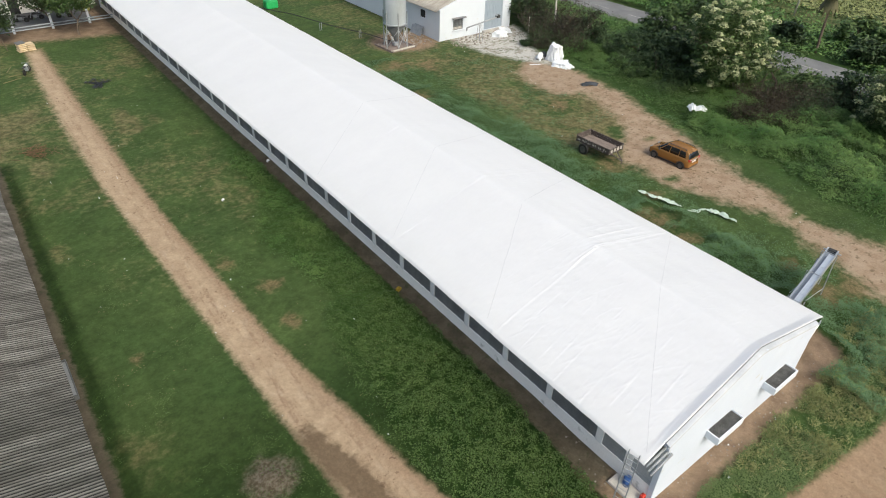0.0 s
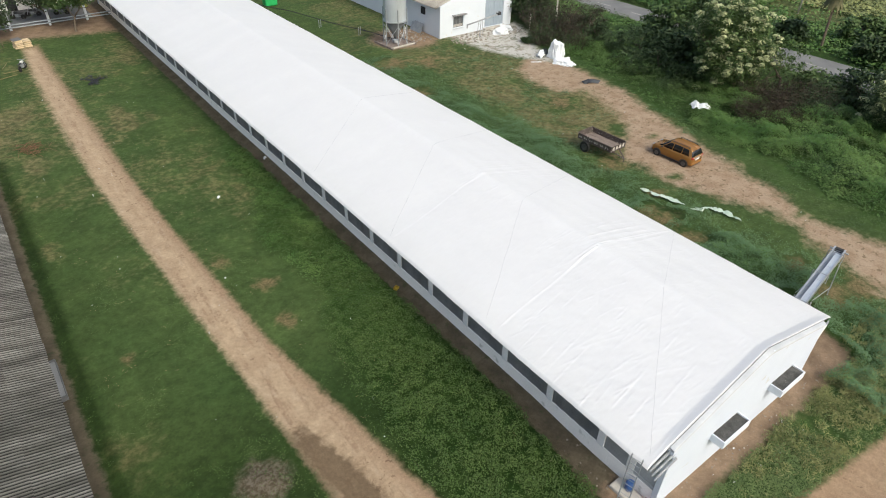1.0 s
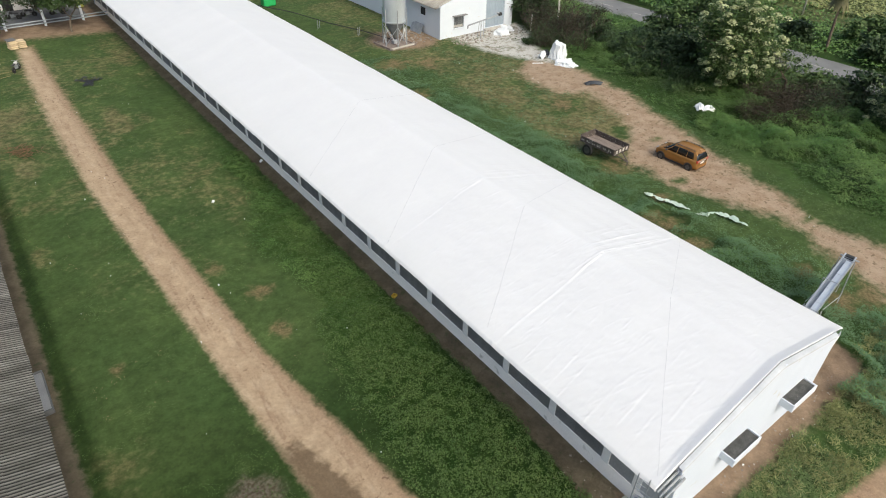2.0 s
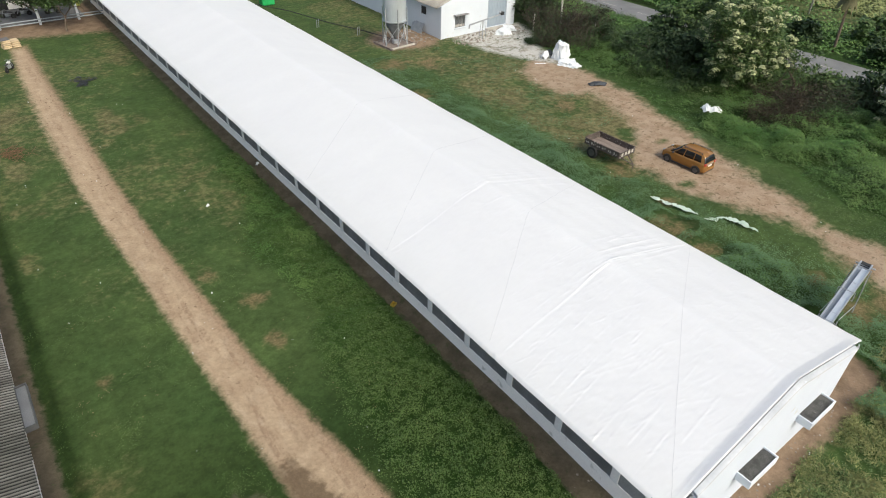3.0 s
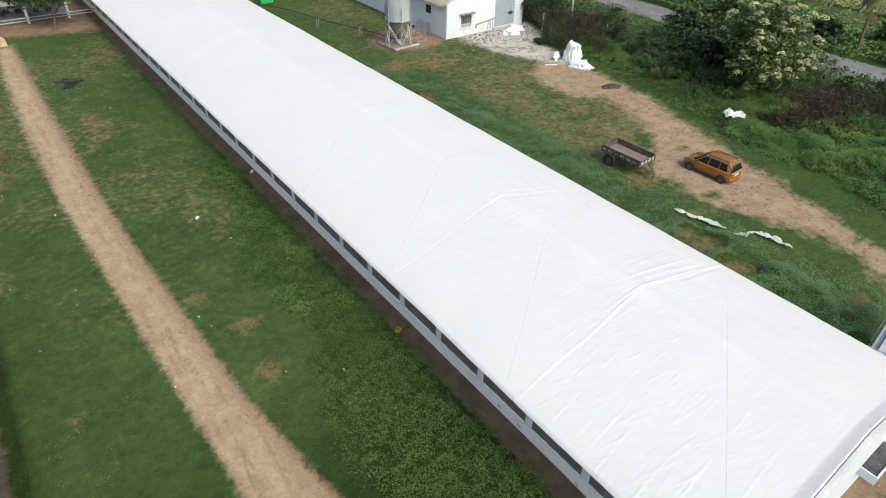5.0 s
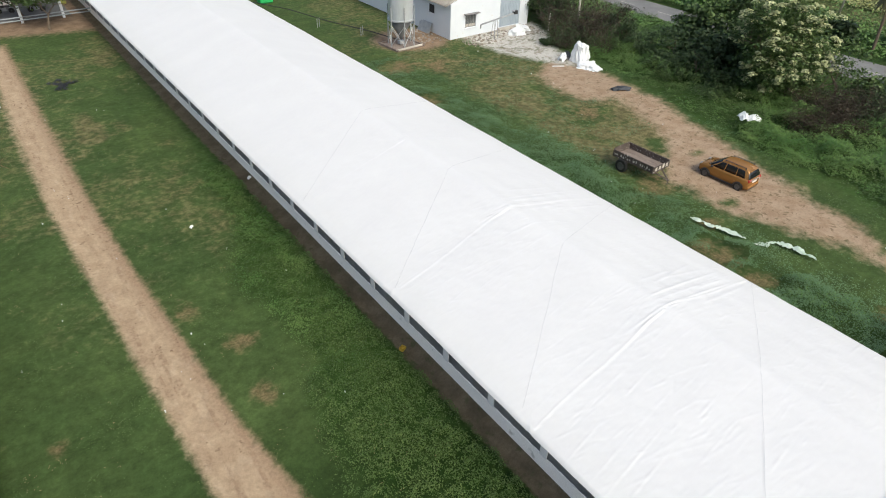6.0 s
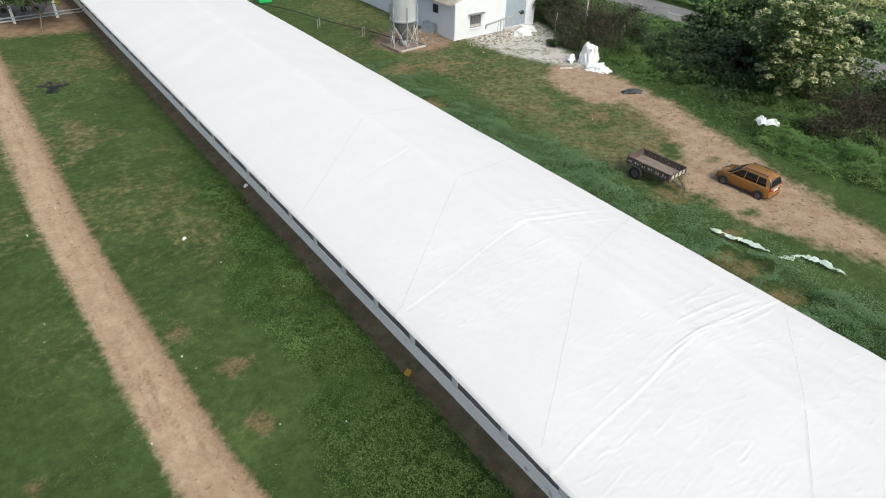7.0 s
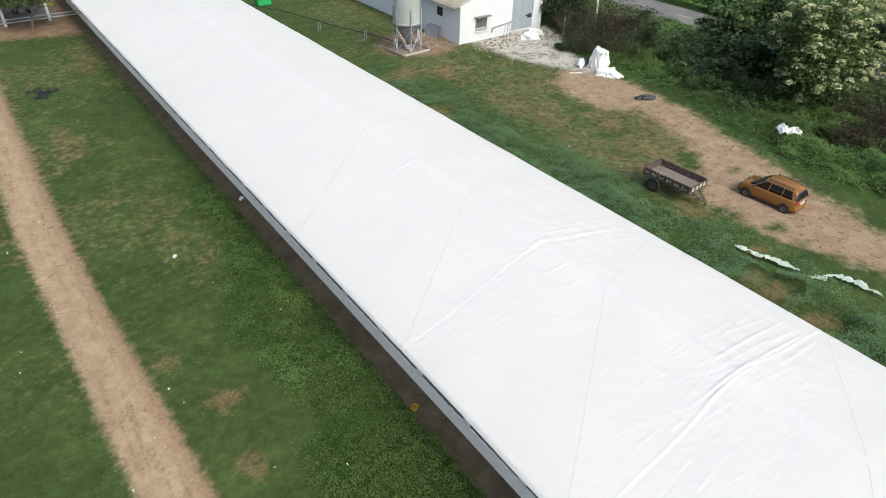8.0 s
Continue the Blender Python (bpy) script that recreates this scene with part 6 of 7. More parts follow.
# poles
for (x, y), h, lean in (((77.5, 31.5), 8.0, 2), ((42.3, 43.8), 5.0, -2)):
    po = thing("pole", "pale concrete utility pole among the trees", "pole", (x, y, 0))
    bm = bmesh.new()
    rod(bm, (0, 0, -0.2), (lean * 0.12, -lean * 0.05, h), 0.13, 0.09, n=10)
    part("shaft", bm, CONCRETE, po, smooth=True)
    bm = bmesh.new()
    box(bm, lean * 0.12 - 0.6, lean * 0.12 + 0.6, -lean * 0.05 - 0.04, -lean * 0.05 + 0.04, h - 0.5, h - 0.4)
    part("cross_arm", bm, STEEL, po)
for x, y in ((43.9, 40.0), (40.5, 46.5)):
    sk = thing("stake", "short pale fence stake among dry brush", "stake", (x, y, 0))
    bm = bmesh.new()
    box(bm, -0.06, 0.06, -0.06, 0.06, -0.2, 1.9, bevel=0.01)
    part("shaft", bm, CONCRETE, sk)

# old roofing sheets leaning on the store's side wall
ls = thing("leaning_sheet", "grey roofing sheets leaning on the white side wall", "sheets", (28.35, 53.6, 0.0), 0)
for k in range(3):
    part("sheet", box(bmesh.new(), -0.01, 0.01, -0.9 + 0.1 * k, 0.9 + 0.15 * k, 0.0, 1.15 - 0.08 * k, pose(-0.07 * k, 0, 0, 0, 24, 0)), STEEL, ls)

# ---- trees and bushes ----
def limb(bm, rng, p, d, length, r, depth, tips):
    """A bent, tapering branch that forks."""
    n = 4
    for i in range(n):
        q = p + d * (length / n)
        rod(bm, p, q, r * (1 - 0.4 * i / n), r * (1 - 0.4 * (i + 1) / n), n=7 if depth > 1 else 5, cap=False)
        d = (d + Vector(rng.normal(0, 0.13, 3)) + Vector((0, 0, 0.04))).normalized()
        p = q
    if depth == 0:
        tips.append(p)
        return
    for k in range(int(rng.integers(2, 4))):
        e = (d + Vector(rng.normal(0, 0.55, 3)) + Vector((0, 0, 0.1))).normalized()
        limb(bm, rng, p, e, length * rng.uniform(0.6, 0.85), r * 0.58, depth - 1, tips)
    tips.append(p)


def build_shrub(label, at, height, radius, seed, leaf, count):
    """A low dense bush without a trunk that shows."""
    return build_tree("bush", label, at, height, radius, seed, leaf, count, 0.11, 0, 0.0, (0, 0), "bush")


def build_tree(name, label, at, height, radius, seed, leaf, count, size=0.16, blossom=0, base=0.12, lean=(0, 0), category="tree", squash=1.0):
    rng = np.random.default_rng(seed)
    tr = thing(name, label, category, (at[0], at[1], 0))
    bm = bmesh.new()
    tips = []
    trunk_r = 0.035 * height * 0.55 + 0.03
    limb(bm, rng, Vector((0, 0, -0.15)), Vector((lean[0], lean[1], 1)).normalized(), height * 0.32, trunk_r, 3, tips)
    part("trunk", bm, BARK, tr, smooth=True)
    # clumps through an uneven crown
    m = max(18, int(count / 90))
    dirs = rng.normal(size=(m, 3))
    dirs /= np.linalg.norm(dirs, axis=1, keepdims=True)
    rad = rng.uniform(0.35, 1.0, m) ** 0.55
    lump = 0.75 + 0.5 * vnoise(dirs[:, 0] * 2.2 + seed, dirs[:, 1] * 2.2 + dirs[:, 2] * 1.7, 1.0, seed)
    zc = height * (0.5 + base / 2)
    half = height * (0.5 - base / 2)
    c = dirs * (rad * lump)[:, None] * np.array([radius, radius, half]) + np.array([lean[0] * height * 0.4, lean[1] * height * 0.4, zc])
    c[:, 2] = np.clip(c[:, 2], 0.25, None)
    per = int(count / m)
    spread = rng.uniform(0.16, 0.30, m) * radius * 0.75
    pts = (c[:, None, :] + rng.normal(size=(m, per, 3)) * spread[:, None, None] * np.array([1, 1, 0.6])).reshape(-1, 3)
    pts = pts[pts[:, 2] > 0.05]
    cr = part("crown", quads_mesh("crown", leaves(rng, pts, size, 0.45)), leaf, tr)
    if blossom:
        out = c[rad * lump > np.median(rad * lump) * 0.8]
        out = out[rng.integers(0, len(out), blossom)] + rng.normal(size=(blossom, 3)) * radius * 0.13
        mid = np.array([lean[0] * height * 0.4, lean[1] * height * 0.4, zc])
        out = mid + (out - mid) * 1.13 + np.array([0, 0, 0.22])
        out[:, 2] = np.clip(out[:, 2], 0.4, None)
        d = rng.normal(size=(blossom, 64, 3))
        d[:, :, 2] = np.abs(d[:, :, 2])
        d *= (rng.uniform(0.20, 0.44, (blossom, 1, 1)) / np.linalg.norm(d, axis=2, keepdims=True)) * np.array([1, 1, 0.75])
        b = (out[:, None, :] + d).reshape(-1, 3)
        part("blossom", quads_mesh("blossom", leaves(rng, b, 0.080, 0.7, 0.9)), BLOSSOM, tr, "cream flower clusters")
    return tr


def build_brush(label, at, height, radius, seed, leaf, twigs, count, size=0.10):
    """A tangle of thin bare twigs with some leaves."""
    rng = np.random.default_rng(seed)
    br = thing("bush", label, "bush", (at[0], at[1], 0))
    bm = bmesh.new()
    ends = []
    for k in range(twigs):
        a, r = rng.uniform(0, math.tau), radius * math.sqrt(rng.uniform(0, 1)) * 0.75
        p = Vector((r * math.cos(a), r * math.sin(a), -0.05))
        d = Vector((rng.normal(0, 0.55), rng.normal(0, 0.55), 1)).normalized()
        ln, w = height * rng.uniform(0.5, 1.05), rng.uniform(0.012, 0.032)
        for i in range(4):
            q = p + d * ln / 4
            rod(bm, p, q, w * (1 - 0.2 * i), w * (1 - 0.2 * (i + 1)), n=4, cap=False)
            d = (d + Vector(rng.normal(0, 0.28, 3))).normalized()
            p = q
            ends.append(p)
            if i:
                e = p + Vector(rng.normal(0, 0.35, 3)) * height * 0.25
                rod(bm, p, e, w * 0.5, w * 0.25, n=3, cap=False)
                ends.append(e)
    part("branchwork", bm, TWIG, br)
    E = np.array(ends)
    pts = E[rng.integers(0, len(E), count)] + rng.normal(size=(count, 3)) * 0.28
    pts[:, 2] = np.abs(pts[:, 2]) + 0.04
    part("foliage", quads_mesh("foliage", leaves(rng, pts, size, 0.4)), leaf, br)
    return br


build_tree("tree", "broad leafy tree covered in cream flower clusters", (42.9, 22.0), 8.4, 3.5, 1, LEAF, 17000, 0.13, 290, 0.06, (0.03, 0.0))
build_tree("tree", "slender tree with a leaning branch and thin crown", (46.2, 17.6), 5.6, 2.0, 2, LEAF, 1000, 0.14, 0, 0.35, (0.18, -0.12))
build_tree("tree", "leafy tree with a few pale flower clusters", (46.8, 6.5), 6.2, 3.2, 3, LEAFPALE, 11000, 0.13, 130, 0.05)
FOREST = [  # x, y, height, radius, leaf
    (44.5, 28.5, 3.6, 2.8, LEAFDARK), (49.5, 24.5, 6.2, 3.4, LEAF), (48.5, 33.0, 3.2, 2.4, LEAFDARK), (51.2, 28.5, 6.4, 3.0, LEAFDARK), (49.6, 31.0, 5.6, 3.0, LEAF), (51.0, 34.5, 4.0, 2.4, LEAF), (46.0, 25.0, 4.6, 2.8, LEAFDARK),
    (50.0, 11.0, 3.0, 2.8, LEAFDARK), (49.6, 15.5, 2.0, 2.2, LEAF), (49.6, 3.0, 6.0, 3.4, LEAFDARK), (51.6, 7.5, 5.0, 2.8, LEAF), (46.5, -1.5, 5.6, 3.2, LEAFDARK), (50.5, -5.0, 6.5, 3.4, LEAF),
    (43.0, 48.5, 4.6, 2.6, LEAFDARK), (46.5, 53.5, 5.4, 3.2, LEAFDARK), (45.0, 60.0, 6.0, 3.6, LEAFDARK), (50.0, 56.0, 4.2, 2.8, LEAF),
    (68.0, 44.0, 5.0, 3.4, LEAF), (69.5, 37.0, 4.4, 3.2, LEAFLUSH), (70.0, 52.0, 5.2, 3.6, LEAF), (74.0, 41.0, 5.0, 3.6, LEAFLUSH), (67.6, 11.0, 5.6, 3.4, LEAF), (69.0, 4.0, 5.8, 3.6, LEAFDARK),
    (67.5, 60.0, 5.0, 3.4, LEAF), (75.0, 12.0, 6.0, 4.0, LEAF), (82.0, 50.0, 6.0, 4.2, LEAF), (96.0, 48.0, 6.0, 4.4, LEAF), (64.5, 33.5, 2.6, 2.2, LEAF), (64.0, 26.0, 2.4, 2.2, LEAFDARK), (64.8, 16.0, 2.6, 2.4, LEAFDARK), (64.0, 41.0, 2.8, 2.4, LEAFLUSH), (70.5, 20.0, 3.0, 2.8, LEAF)]
for i, (x, y, h, r, leaf) in enumerate(FOREST):
    build_tree("tree", "dense dark green wayside tree" if leaf is LEAFDARK else "dense green wayside tree", (x, y), h, r, 40 + i, leaf, 3600 if x < 60 else 2600, 0.19 if x < 60 else 0.24, 0, 0.02)
build_tree("tree", "small shade tree with a thin leaning trunk", (-5.0, 75.3), 5.6, 2.6, 90, LEAF, 4200, 0.14, 0, 0.40, (-0.02, 0.40))
build_tree("tree", "leafy shade tree at the yard edge", (-13.6, 77.4), 5.6, 2.6, 91, LEAFDARK, 5200, 0.16, 0, 0.10)
build_tree("tree", "leafy shade tree behind the yard fence", (-6.6, 81.6), 5.6, 3.6, 92, LEAFDARK, 6000, 0.16, 0, 0.36)
for i, (x, y, h, r) in enumerate(((39.6, 38.6, 2.8, 1.9), (41.6, 40.6, 3.6, 2.2), (40.2, 43.4, 3.8, 2.2), (43.6, 43.6, 4.2, 2.2), (37.9, 41.5, 1.9, 1.3), (41.8, 46.6, 3.4, 1.9))):
    build_brush("tangle of dry brown twigs with sparse dull leaves", (x, y), h * 1.3, r, 120 + i, LEAFDARK if i % 2 == 0 else LEAFBROWN, 90, 750 + 120 * (i % 3))
# dry brush, spread wider and darker to stand in for tree shade
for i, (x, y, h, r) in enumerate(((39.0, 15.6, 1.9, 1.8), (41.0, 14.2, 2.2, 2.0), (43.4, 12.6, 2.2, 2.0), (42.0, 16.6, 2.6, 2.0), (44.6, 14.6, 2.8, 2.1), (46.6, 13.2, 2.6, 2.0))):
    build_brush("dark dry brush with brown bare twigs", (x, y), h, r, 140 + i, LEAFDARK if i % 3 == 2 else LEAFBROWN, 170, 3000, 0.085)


for i, (x, y, h) in enumerate(((41.4, 41.4, 5.2), (43.6, 38.8, 4.4), (40.0, 40.2, 3.8))):
    build_tree("tree", "half-dead small tree with bare grey-brown branches", (x, y), h, 1.5, 180 + i, LEAFBROWN, 420, 0.10, 0, 0.35, (0.06, -0.08))
# bushes by the flowering tree; shade beside it is put into their dark leaves
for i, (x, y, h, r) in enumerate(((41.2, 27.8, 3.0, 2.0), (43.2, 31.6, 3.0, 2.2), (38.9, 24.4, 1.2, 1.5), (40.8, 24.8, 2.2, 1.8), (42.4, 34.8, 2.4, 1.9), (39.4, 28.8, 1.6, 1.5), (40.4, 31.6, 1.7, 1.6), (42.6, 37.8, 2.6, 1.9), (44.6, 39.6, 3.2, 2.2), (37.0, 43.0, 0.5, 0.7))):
    build_shrub("dense dark green bush, partly standing in for the tree's shade", (x, y), h, r, 160 + i, LEAFDARK, 2600)


def build_palm():
    pa = thing("palm_tree", "tall palm with a shaggy skirt of dead fronds", "palm", (63.9, 21.7, 0))
    rng = np.random.default_rng(9)
    bm = bmesh.new()
    for i in range(11):
        rod(bm, (-0.02 * i, 0.03 * i, i * 0.6 - 0.1), (-0.02 * (i + 1), 0.03 * (i + 1), i * 0.6 + 0.5), 0.16 - 0.003 * i, 0.15 - 0.003 * i, n=9)
    part("trunk", bm, BARK, pa)
    for kind, n, z, mat_, droop in (("frond", 22, 6.6, LEAF, 0.5), ("dead_frond", 12, 6.5, LEAFDRY, 1.6)):
        for k in range(n):
            a = k * math.tau / n + rng.uniform(-0.15, 0.15)
            bm = bmesh.new()
            prev = None
            for i in range(8):
                t = i / 7
                r, h = 2.4 * t * (1 if droop < 1 else 0.55), z + 1.1 * t * (1 if droop < 1 else 0.1) - droop * 1.7 * t * t
                w = 0.38 * math.sin(math.pi * min(1, t + 0.12)) + 0.02
                c = Vector((r * math.cos(a) - 0.22, r * math.sin(a) + 0.33, h))
                s = Vector((-math.sin(a), math.cos(a), 0)) * w
                row = [bm.verts.new(c - s - Vector((0, 0, w * 0.5))), bm.verts.new(c), bm.verts.new(c + s - Vector((0, 0, w * 0.5)))]
                if prev:
                    bm.faces.new((prev[0], prev[1], row[1], row[0]))
                    bm.faces.new((prev[1], prev[2], row[2], row[1]))
                prev = row
            part(kind, bm, mat_, pa)
    return pa


build_palm()


# ---- low growth ----
def scatter(name, label, n, xr, yr, keep, size, height, material, seed, clump=None, up=0.6, aspect=0.55):
    """Leaves strewn over the ground where keep(x, y) allows, at heights up to height(x, y)."""
    rng = np.random.default_rng(seed)
    x, y = rng.uniform(*xr, n), rng.uniform(*yr, n)
    k = rng.uniform(0, 1, n) < keep(x, y)
    x, y = x[k], y[k]
    if clump:
        m = clump[0]
        x = (x[:, None] + rng.normal(0, clump[1], (len(x), m))).ravel()
        y = (y[:, None] + rng.normal(0, clump[1], (len(y), m))).ravel()
    z = ground_height(x, y) + 0.02 + height(x, y) * rng.uniform(0.55, 1.0, len(x))
    me = quads_mesh(name, leaves(rng, np.stack([x, y, z], 1), size, up, aspect))
    ob = part(name, me, material)
    return tagged(ob, label, "plants", kind="stuff")


def m_(x, y):
    return dict(zip(("dirt", "soil", "gable", "lime", "lush", "dry", "wet", "ash", "red", "side", "darkening", "rust"), masks(x, y)))


def free(x, y, gap=0.25):
    m = m_(x, y)
    k = 1.1 * (fnoise(x, y, 0.7, 77) - 0.5)
    return (m["dirt"] + 0.6 * k < -gap) & (m["red"] + k < -0.3) & (m["soil"] + k < -0.05) & (m["gable"] + k < 0.0) & (m["lime"] + k < 0) & (m["rust"] + k < 0.0)


def hedge_height(x, y):
    """The creeper-covered rough ground east of the track."""
    rise = np.clip((x - hedge_front(y) - 1.6 * (fnoise(x, y, 3.0, 27) - 0.5)) / 2.6, 0, 1)
    lump = np.clip(2.6 * fnoise(x, y, 1.3, 23) - 0.75, 0, 1)
    return rise * (0.12 + 0.9 * fnoise(x, y, 4.5, 21) * fnoise(x, y, 1.8, 22) * 1.6 + 0.85 * lump)


def thick(x, y):
    """How densely the creepers cover the ground: thinning out in tongues towards the track."""
    return np.clip(hedge_height(x, y) / 0.55 - 0.12 + 1.3 * (fnoise(x, y, 1.0, 25) - 0.5), 0, 1)


def tussock(x, y):
    """Height of the leafy weeds along the shed: rounded tufts with dark gaps between them."""
    return np.clip(2.4 * (fnoise(x, y, 0.34, 42) - 0.26), 0, 1) * np.clip(1.7 * fnoise(x, y, 1.7, 40), 0.35, 1)


scatter("weeds", "low leafy weeds in rough grass", 200000, (-7.6, -0.9), (-16, 36), lambda x, y: free(x, y, 0.15) * m_(x, y)["lush"] * np.clip(0.12 + 1.5 * tussock(x, y), 0.0, 1), 0.034, lambda x, y: 0.03 + 0.20 * tussock(x, y) + 0.08 * fnoise(x, y, 0.25, 39), WEED, 51, up=0.7)
scatter("weeds", "paler tips of the leafy weeds", 55000, (-7.6, -0.9), (-16, 36), lambda x, y: free(x, y, 0.15) * m_(x, y)["lush"] * np.clip(2.0 * tussock(x, y) - 0.3, 0.03, 1) * np.interp(y, [10, 18], [0.9, 0.5]), 0.036, lambda x, y: 0.08 + 0.15 * tussock(x, y), WEEDPALE, 52, up=0.7)
scatter("weeds", "bright young leaves among the weeds", 46000, (-5.6, -0.9), (15, 36), lambda x, y: free(x, y, 0.15) * m_(x, y)["lush"] * np.clip(3.0 * fnoise(x, y, 1.3, 38) - 1.2, 0, 1) * np.clip((y - 15) / 3, 0, 1), 0.036, lambda x, y: 0.06 + 0.24 * tussock(x, y), LEAFLUSH, 67, up=0.7)
TUFTS = [(-12.0, 17.0, 0.9), (-11.7, 8.8, 1.0), (-10.7, 10.3, 0.6), (-14.5, 22.7, 1.0), (-15.0, 20.3, 1.1), (-11.9, 20.2, 1.0), (-6.9, 21.8, 0.7), (-6.0, 38.4, 1.3), (-5.3, 15.1, 0.8), (-12.9, 6.4, 0.9), (-11.0, 6.6, 0.7), (-14.4, 14.0, 1.2)]


def tuft_spots(x, y):
    """Loose patches of pale round-leaved weed in the short grass."""
    k = 0 * x
    for cx, cy, r in TUFTS:
        k = np.maximum(k, np.clip(1.6 * blot(x, y, cx, cy, r, r), 0, 1))
    return np.maximum(k, np.clip(3 * fnoise(x, y, 4, 43) - 1.75, 0, 1)) * np.clip(4 * (fnoise(x, y, 0.6, 44) - 0.42), 0, 1)


scatter("weeds", "pale round-leaved weeds in short grass", 210000, (-16.6, -1.2), (-16, 60), lambda x, y: free(x, y, 0.0) * tuft_spots(x, y), 0.024, lambda x, y: 0.06 + 0.08 * fnoise(x, y, 0.6, 44), WEEDPALE, 53, up=0.9)
scatter("weeds", "scattered tufts of weed in short grass", 2600, (-17, -1.2), (-16, 60), lambda x, y: free(x, y) * np.clip(3 * fnoise(x, y, 4, 46) - 1.15, 0, 1), 0.030, lambda x, y: 0.07 + 0 * x, WEED, 65, (14, 0.13))
scatter("weeds", "scattered tufts of weed in worn grass", 1700, (14, 34), (16, 50), lambda x, y: free(x, y) * np.clip(3 * fnoise(x, y, 2.5, 68) - 1.0, 0, 1), 0.045, lambda x, y: 0.10 + 0 * x, HERB, 64, (18, 0.22))
scatter("weeds", "scattered tufts of dry grass", 520, (-17, -1.2), (-6, 60), lambda x, y: free(x, y, -0.1) * np.clip(3 * fnoise(x, y, 4, 44) - 1.2, 0, 1), 0.028, lambda x, y: 0.06 + 0 * x, DRYGRASS, 54, (6, 0.12))


def tall(x, y):
    """Height of the rank growth behind the shed: it swells into mounds near the eave."""
    return np.clip(2.6 * fnoise(x, y, 2.0, 46) - 0.75, 0, 1) * np.clip((22.5 - x) / 4, 0.1, 1) * np.interp(y, [-12, 14, 30, 46], [1, 1, 0.6, 0.25])


scatter("weeds", "knee-high weeds along the shed's far side", 330000, (12.2, 24), (-12, 48), lambda x, y: free(x, y) * np.clip(0.1 + 1.6 * tall(x, y), 0.0, 1) * np.clip((23.5 - x) / 4, 0.1, 1), 0.042, lambda x, y: 0.05 + 0.85 * tall(x, y) * (0.5 + fnoise(x, y, 0.6, 47)), HERB, 55, up=1.3)
scatter("weeds", "bright knee-high weeds along the shed's far side", 60000, (12.2, 24), (-12, 44), lambda x, y: free(x, y) * np.clip(2.4 * tall(x, y) - 0.9, 0, 1) * np.clip(4 * fnoise(x, y, 3.0, 45) - 1.9, 0, 1), 0.045, lambda x, y: 0.10 + 0.85 * tall(x, y) * (0.5 + fnoise(x, y, 0.6, 47)), LEAFLUSH, 56, up=1.3)
# in front of the gable: straw-coloured bents above, leafy weeds lower down
scatter("grass_tufts", "straw-coloured tufts of long grass near the gable end", 1700, (3, 20), (-6.6, -3.0), lambda x, y: free(x, y, 0.1) * np.clip(3.4 * fnoise(x, y, 1.3, 16) - 1.0, 0.0, 1) * np.clip((x - 4) / 5, 0.1, 1), 0.085, lambda x, y: 0.26 + 0 * x, STRAW, 57, (34, 0.13), up=0.0, aspect=0.16)
scatter("weeds", "leafy green weeds in front of the gable", 110000, (0, 26), (-8.2, -3.4), lambda x, y: free(x, y, 0.0) * np.clip(3.0 * fnoise(x, y, 1.2, 48) - 0.9, 0.05, 1) * np.clip(1.2 - 0.05 * x, 0.35, 1), 0.036, lambda x, y: 0.06 + 0.30 * fnoise(x, y, 0.9, 49), GRASSBLADE, 66, up=0.9)
scatter("weeds", "low leafy weeds along the track's verge", 110000, (24, 40), (-14, 40), lambda x, y: free(x, y, 0.0) * np.clip((hedge_front(y) - x + 1) / 1.5, 0, 1) * (x > track_right(y)[1]) * np.clip(2.6 * fnoise(x, y, 1.2, 64) - 0.8, 0.05, 1), 0.042, lambda x, y: 0.04 + 0.16 * fnoise(x, y, 0.8, 65), LEAF, 62, up=1.4)
# bright leaves thinned beside the flowering tree, so leaf colour carries its shade
scatter("creepers", "dense bright green creepers over rough ground", 480000, (30, 47), (-16, 40), lambda x, y: thick(x, y) * free(x, y) * np.clip(3.4 * fnoise(x, y, 3.0, 29) - 1.05, 0.06, 1) * (1 - np.clip(1.6 * blot(x, y, 38.6, 24.0, 4.5, 7.0), 0, 0.95)), 0.062, hedge_height, LEAFLUSH, 58, up=1.1)
scatter("creepers", "dense darker creepers over rough ground", 260000, (30, 53.4), (-16, 48), lambda x, y: thick(x, y) * free(x, y) * 0.9, 0.060, lambda x, y: hedge_height(x, y) * 0.92, LEAF, 59, up=1.1)
scatter("creepers", "bright green growth beside the road", 40000, (44, 53.6), (28, 60), lambda x, y: np.clip(2 * fnoise(x, y, 5, 60), 0, 1), 0.13, lambda x, y: 0.3 + 0.9 * fnoise(x, y, 3, 61), LEAFLUSH, 60)
scatter("creepers", "green growth beyond the road", 36000, (61.6, 82), (0, 70), lambda x, y: np.clip(2 * fnoise(x, y, 6, 62) - 0.2, 0, 1) * np.where((x > 76) & (y < 36), 0.15, 1), 0.2, lambda x, y: 0.3 + 0.9 * fnoise(x, y, 3, 63), LEAFLUSH, 61)


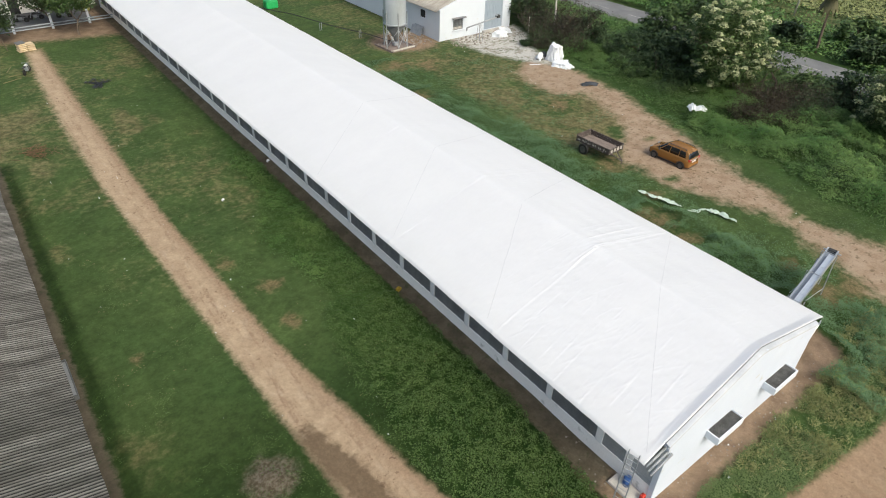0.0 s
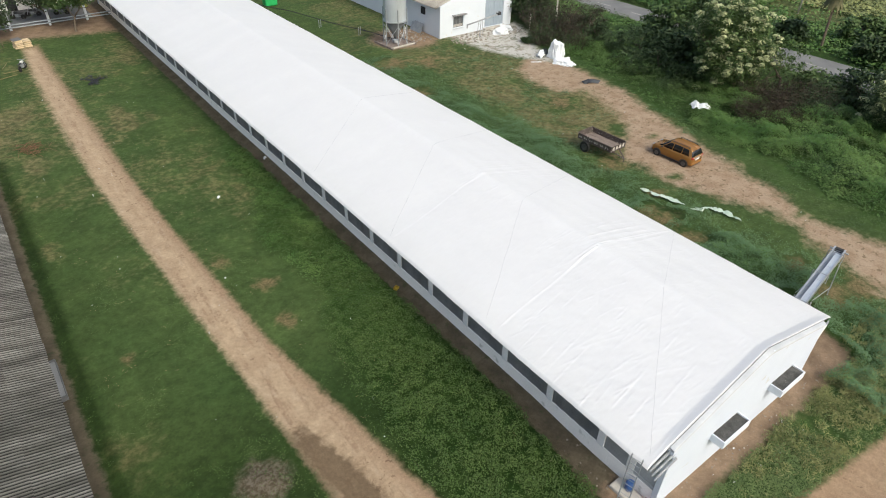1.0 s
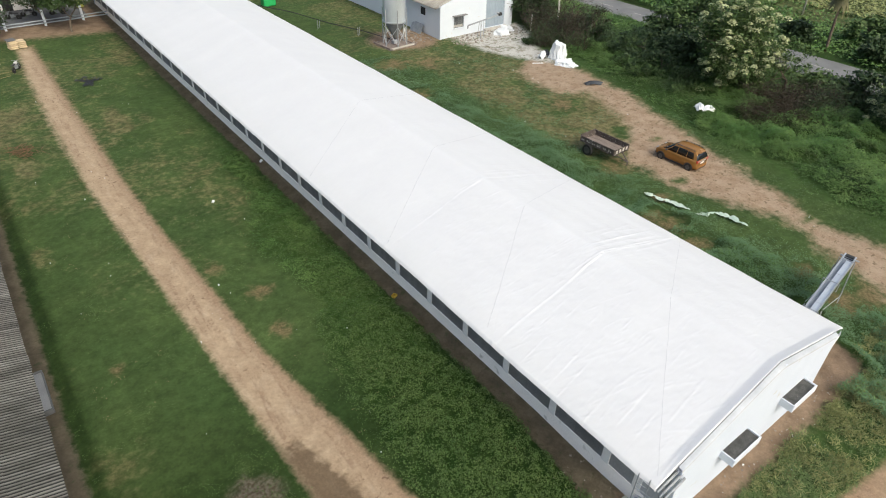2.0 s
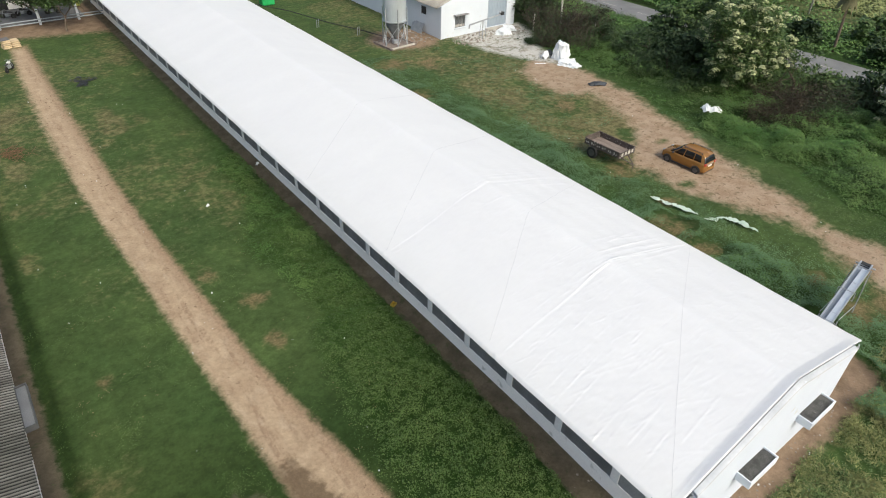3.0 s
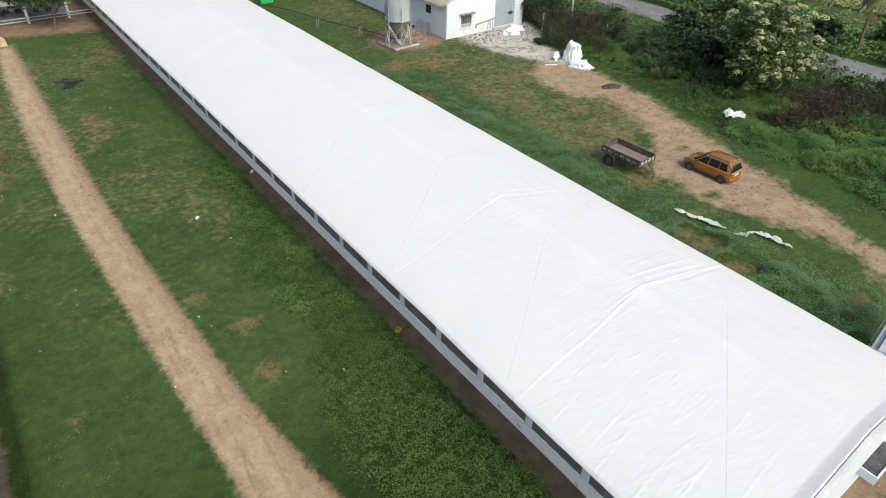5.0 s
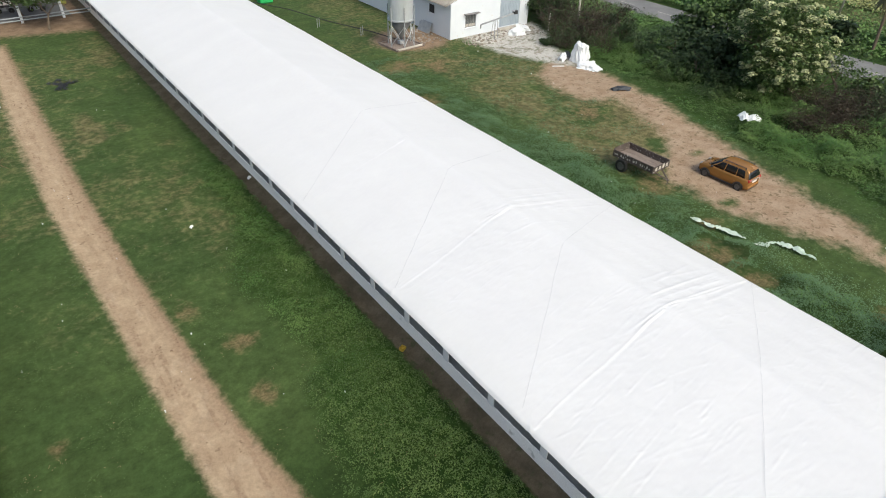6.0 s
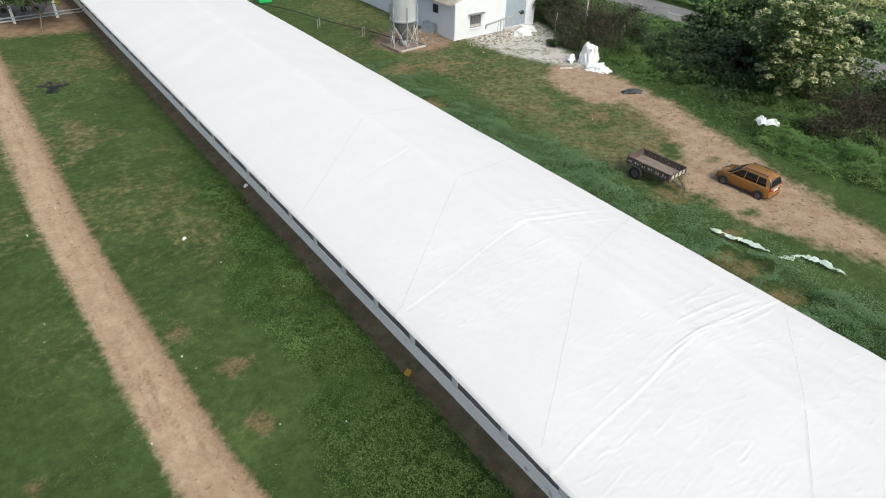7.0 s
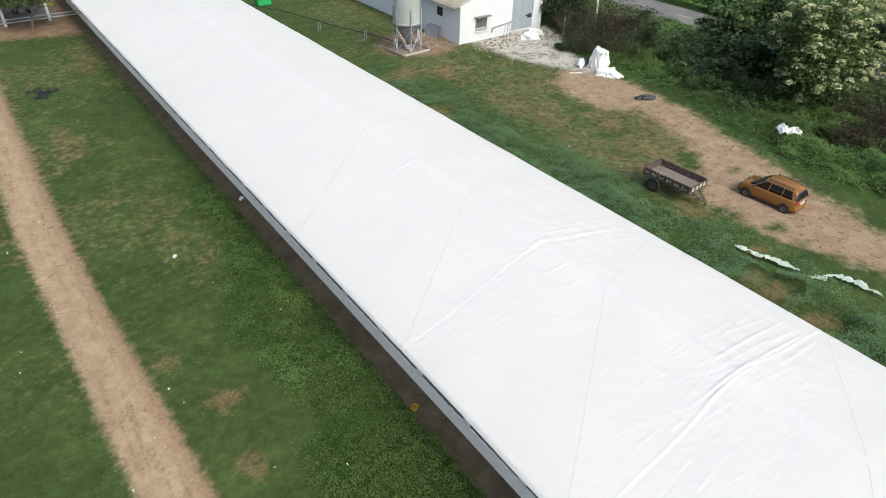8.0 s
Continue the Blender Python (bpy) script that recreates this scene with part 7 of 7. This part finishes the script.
scatter("crop", "pale yellow-green crop field beyond the road", 36000, (82, 125), (-5, 40), lambda x, y: np.clip(2 * fnoise(x, y, 5, 66), 0.2, 1), 0.22, lambda x, y: 0.3 + 0.2 * fnoise(x, y, 3, 67), CROP, 63, up=1.2)


def build_litter():
    rng = np.random.default_rng(77)
    co = []
    for _ in range(90):
        if rng.uniform() < 0.45:
            x, y = rng.uniform(-16.5, -1.5), rng.uniform(0, 60)
        elif rng.uniform() < 0.6:
            x, y = rng.uniform(16, 34), rng.uniform(2, 48)
        else:
            x, y = rng.uniform(2, 12), rng.uniform(-5, -3.3)
        s = rng.uniform(0.014, 0.042)
        z = float(ground_height(np.array(x), np.array(y))) + 0.05
        for k in range(3):
            co.append(leaves(rng, np.array([[x, y, z + 0.03 * k]]) + rng.normal(0, s * 0.5, (1, 3)), s, 0.5, 0.8)[0])
    ob = part("litter", quads_mesh("litter", np.array(co)), PLASTIC)
    tagged(ob, "small white scraps of paper and plastic", "litter", kind="stuff")


build_litter()


def build_stones(label, n, xr, yr, size, seed):
    """Loose stones and broken mortar: small uneven blocks half sunk in the earth."""
    rng = np.random.default_rng(seed)
    bm = bmesh.new()
    for _ in range(n):
        x, y, r = rng.uniform(*xr), rng.uniform(*yr), rng.uniform(*size)
        z = float(ground_height(np.array(x), np.array(y)))
        box(bm, -r, r, -r * rng.uniform(0.5, 1), r * rng.uniform(0.5, 1), -r * 0.5, r * rng.uniform(0.3, 0.7), pose(x, y, z, rng.uniform(-25, 25), rng.uniform(-25, 25), rng.uniform(0, 180)))
    tagged(part("stones", bm, STONE), label, "stones", kind="stuff")


build_stones("small pale stones along the foot of the gable", 70, (-0.6, 13.5), (-3.75, -3.05), (0.012, 0.04), 81)
build_stones("broken mortar and sticks by the shed corner", 30, (-2.0, -0.2), (-3.2, 1.5), (0.012, 0.045), 82)
build_stones("rubble stones along the store's front", 160, (29.5, 40.0), (46.5, 49.4), (0.05, 0.15), 83)
build_stones("rubble stones beside the feed silo", 70, (25.6, 28.8), (50.0, 55.0), (0.05, 0.16), 84)
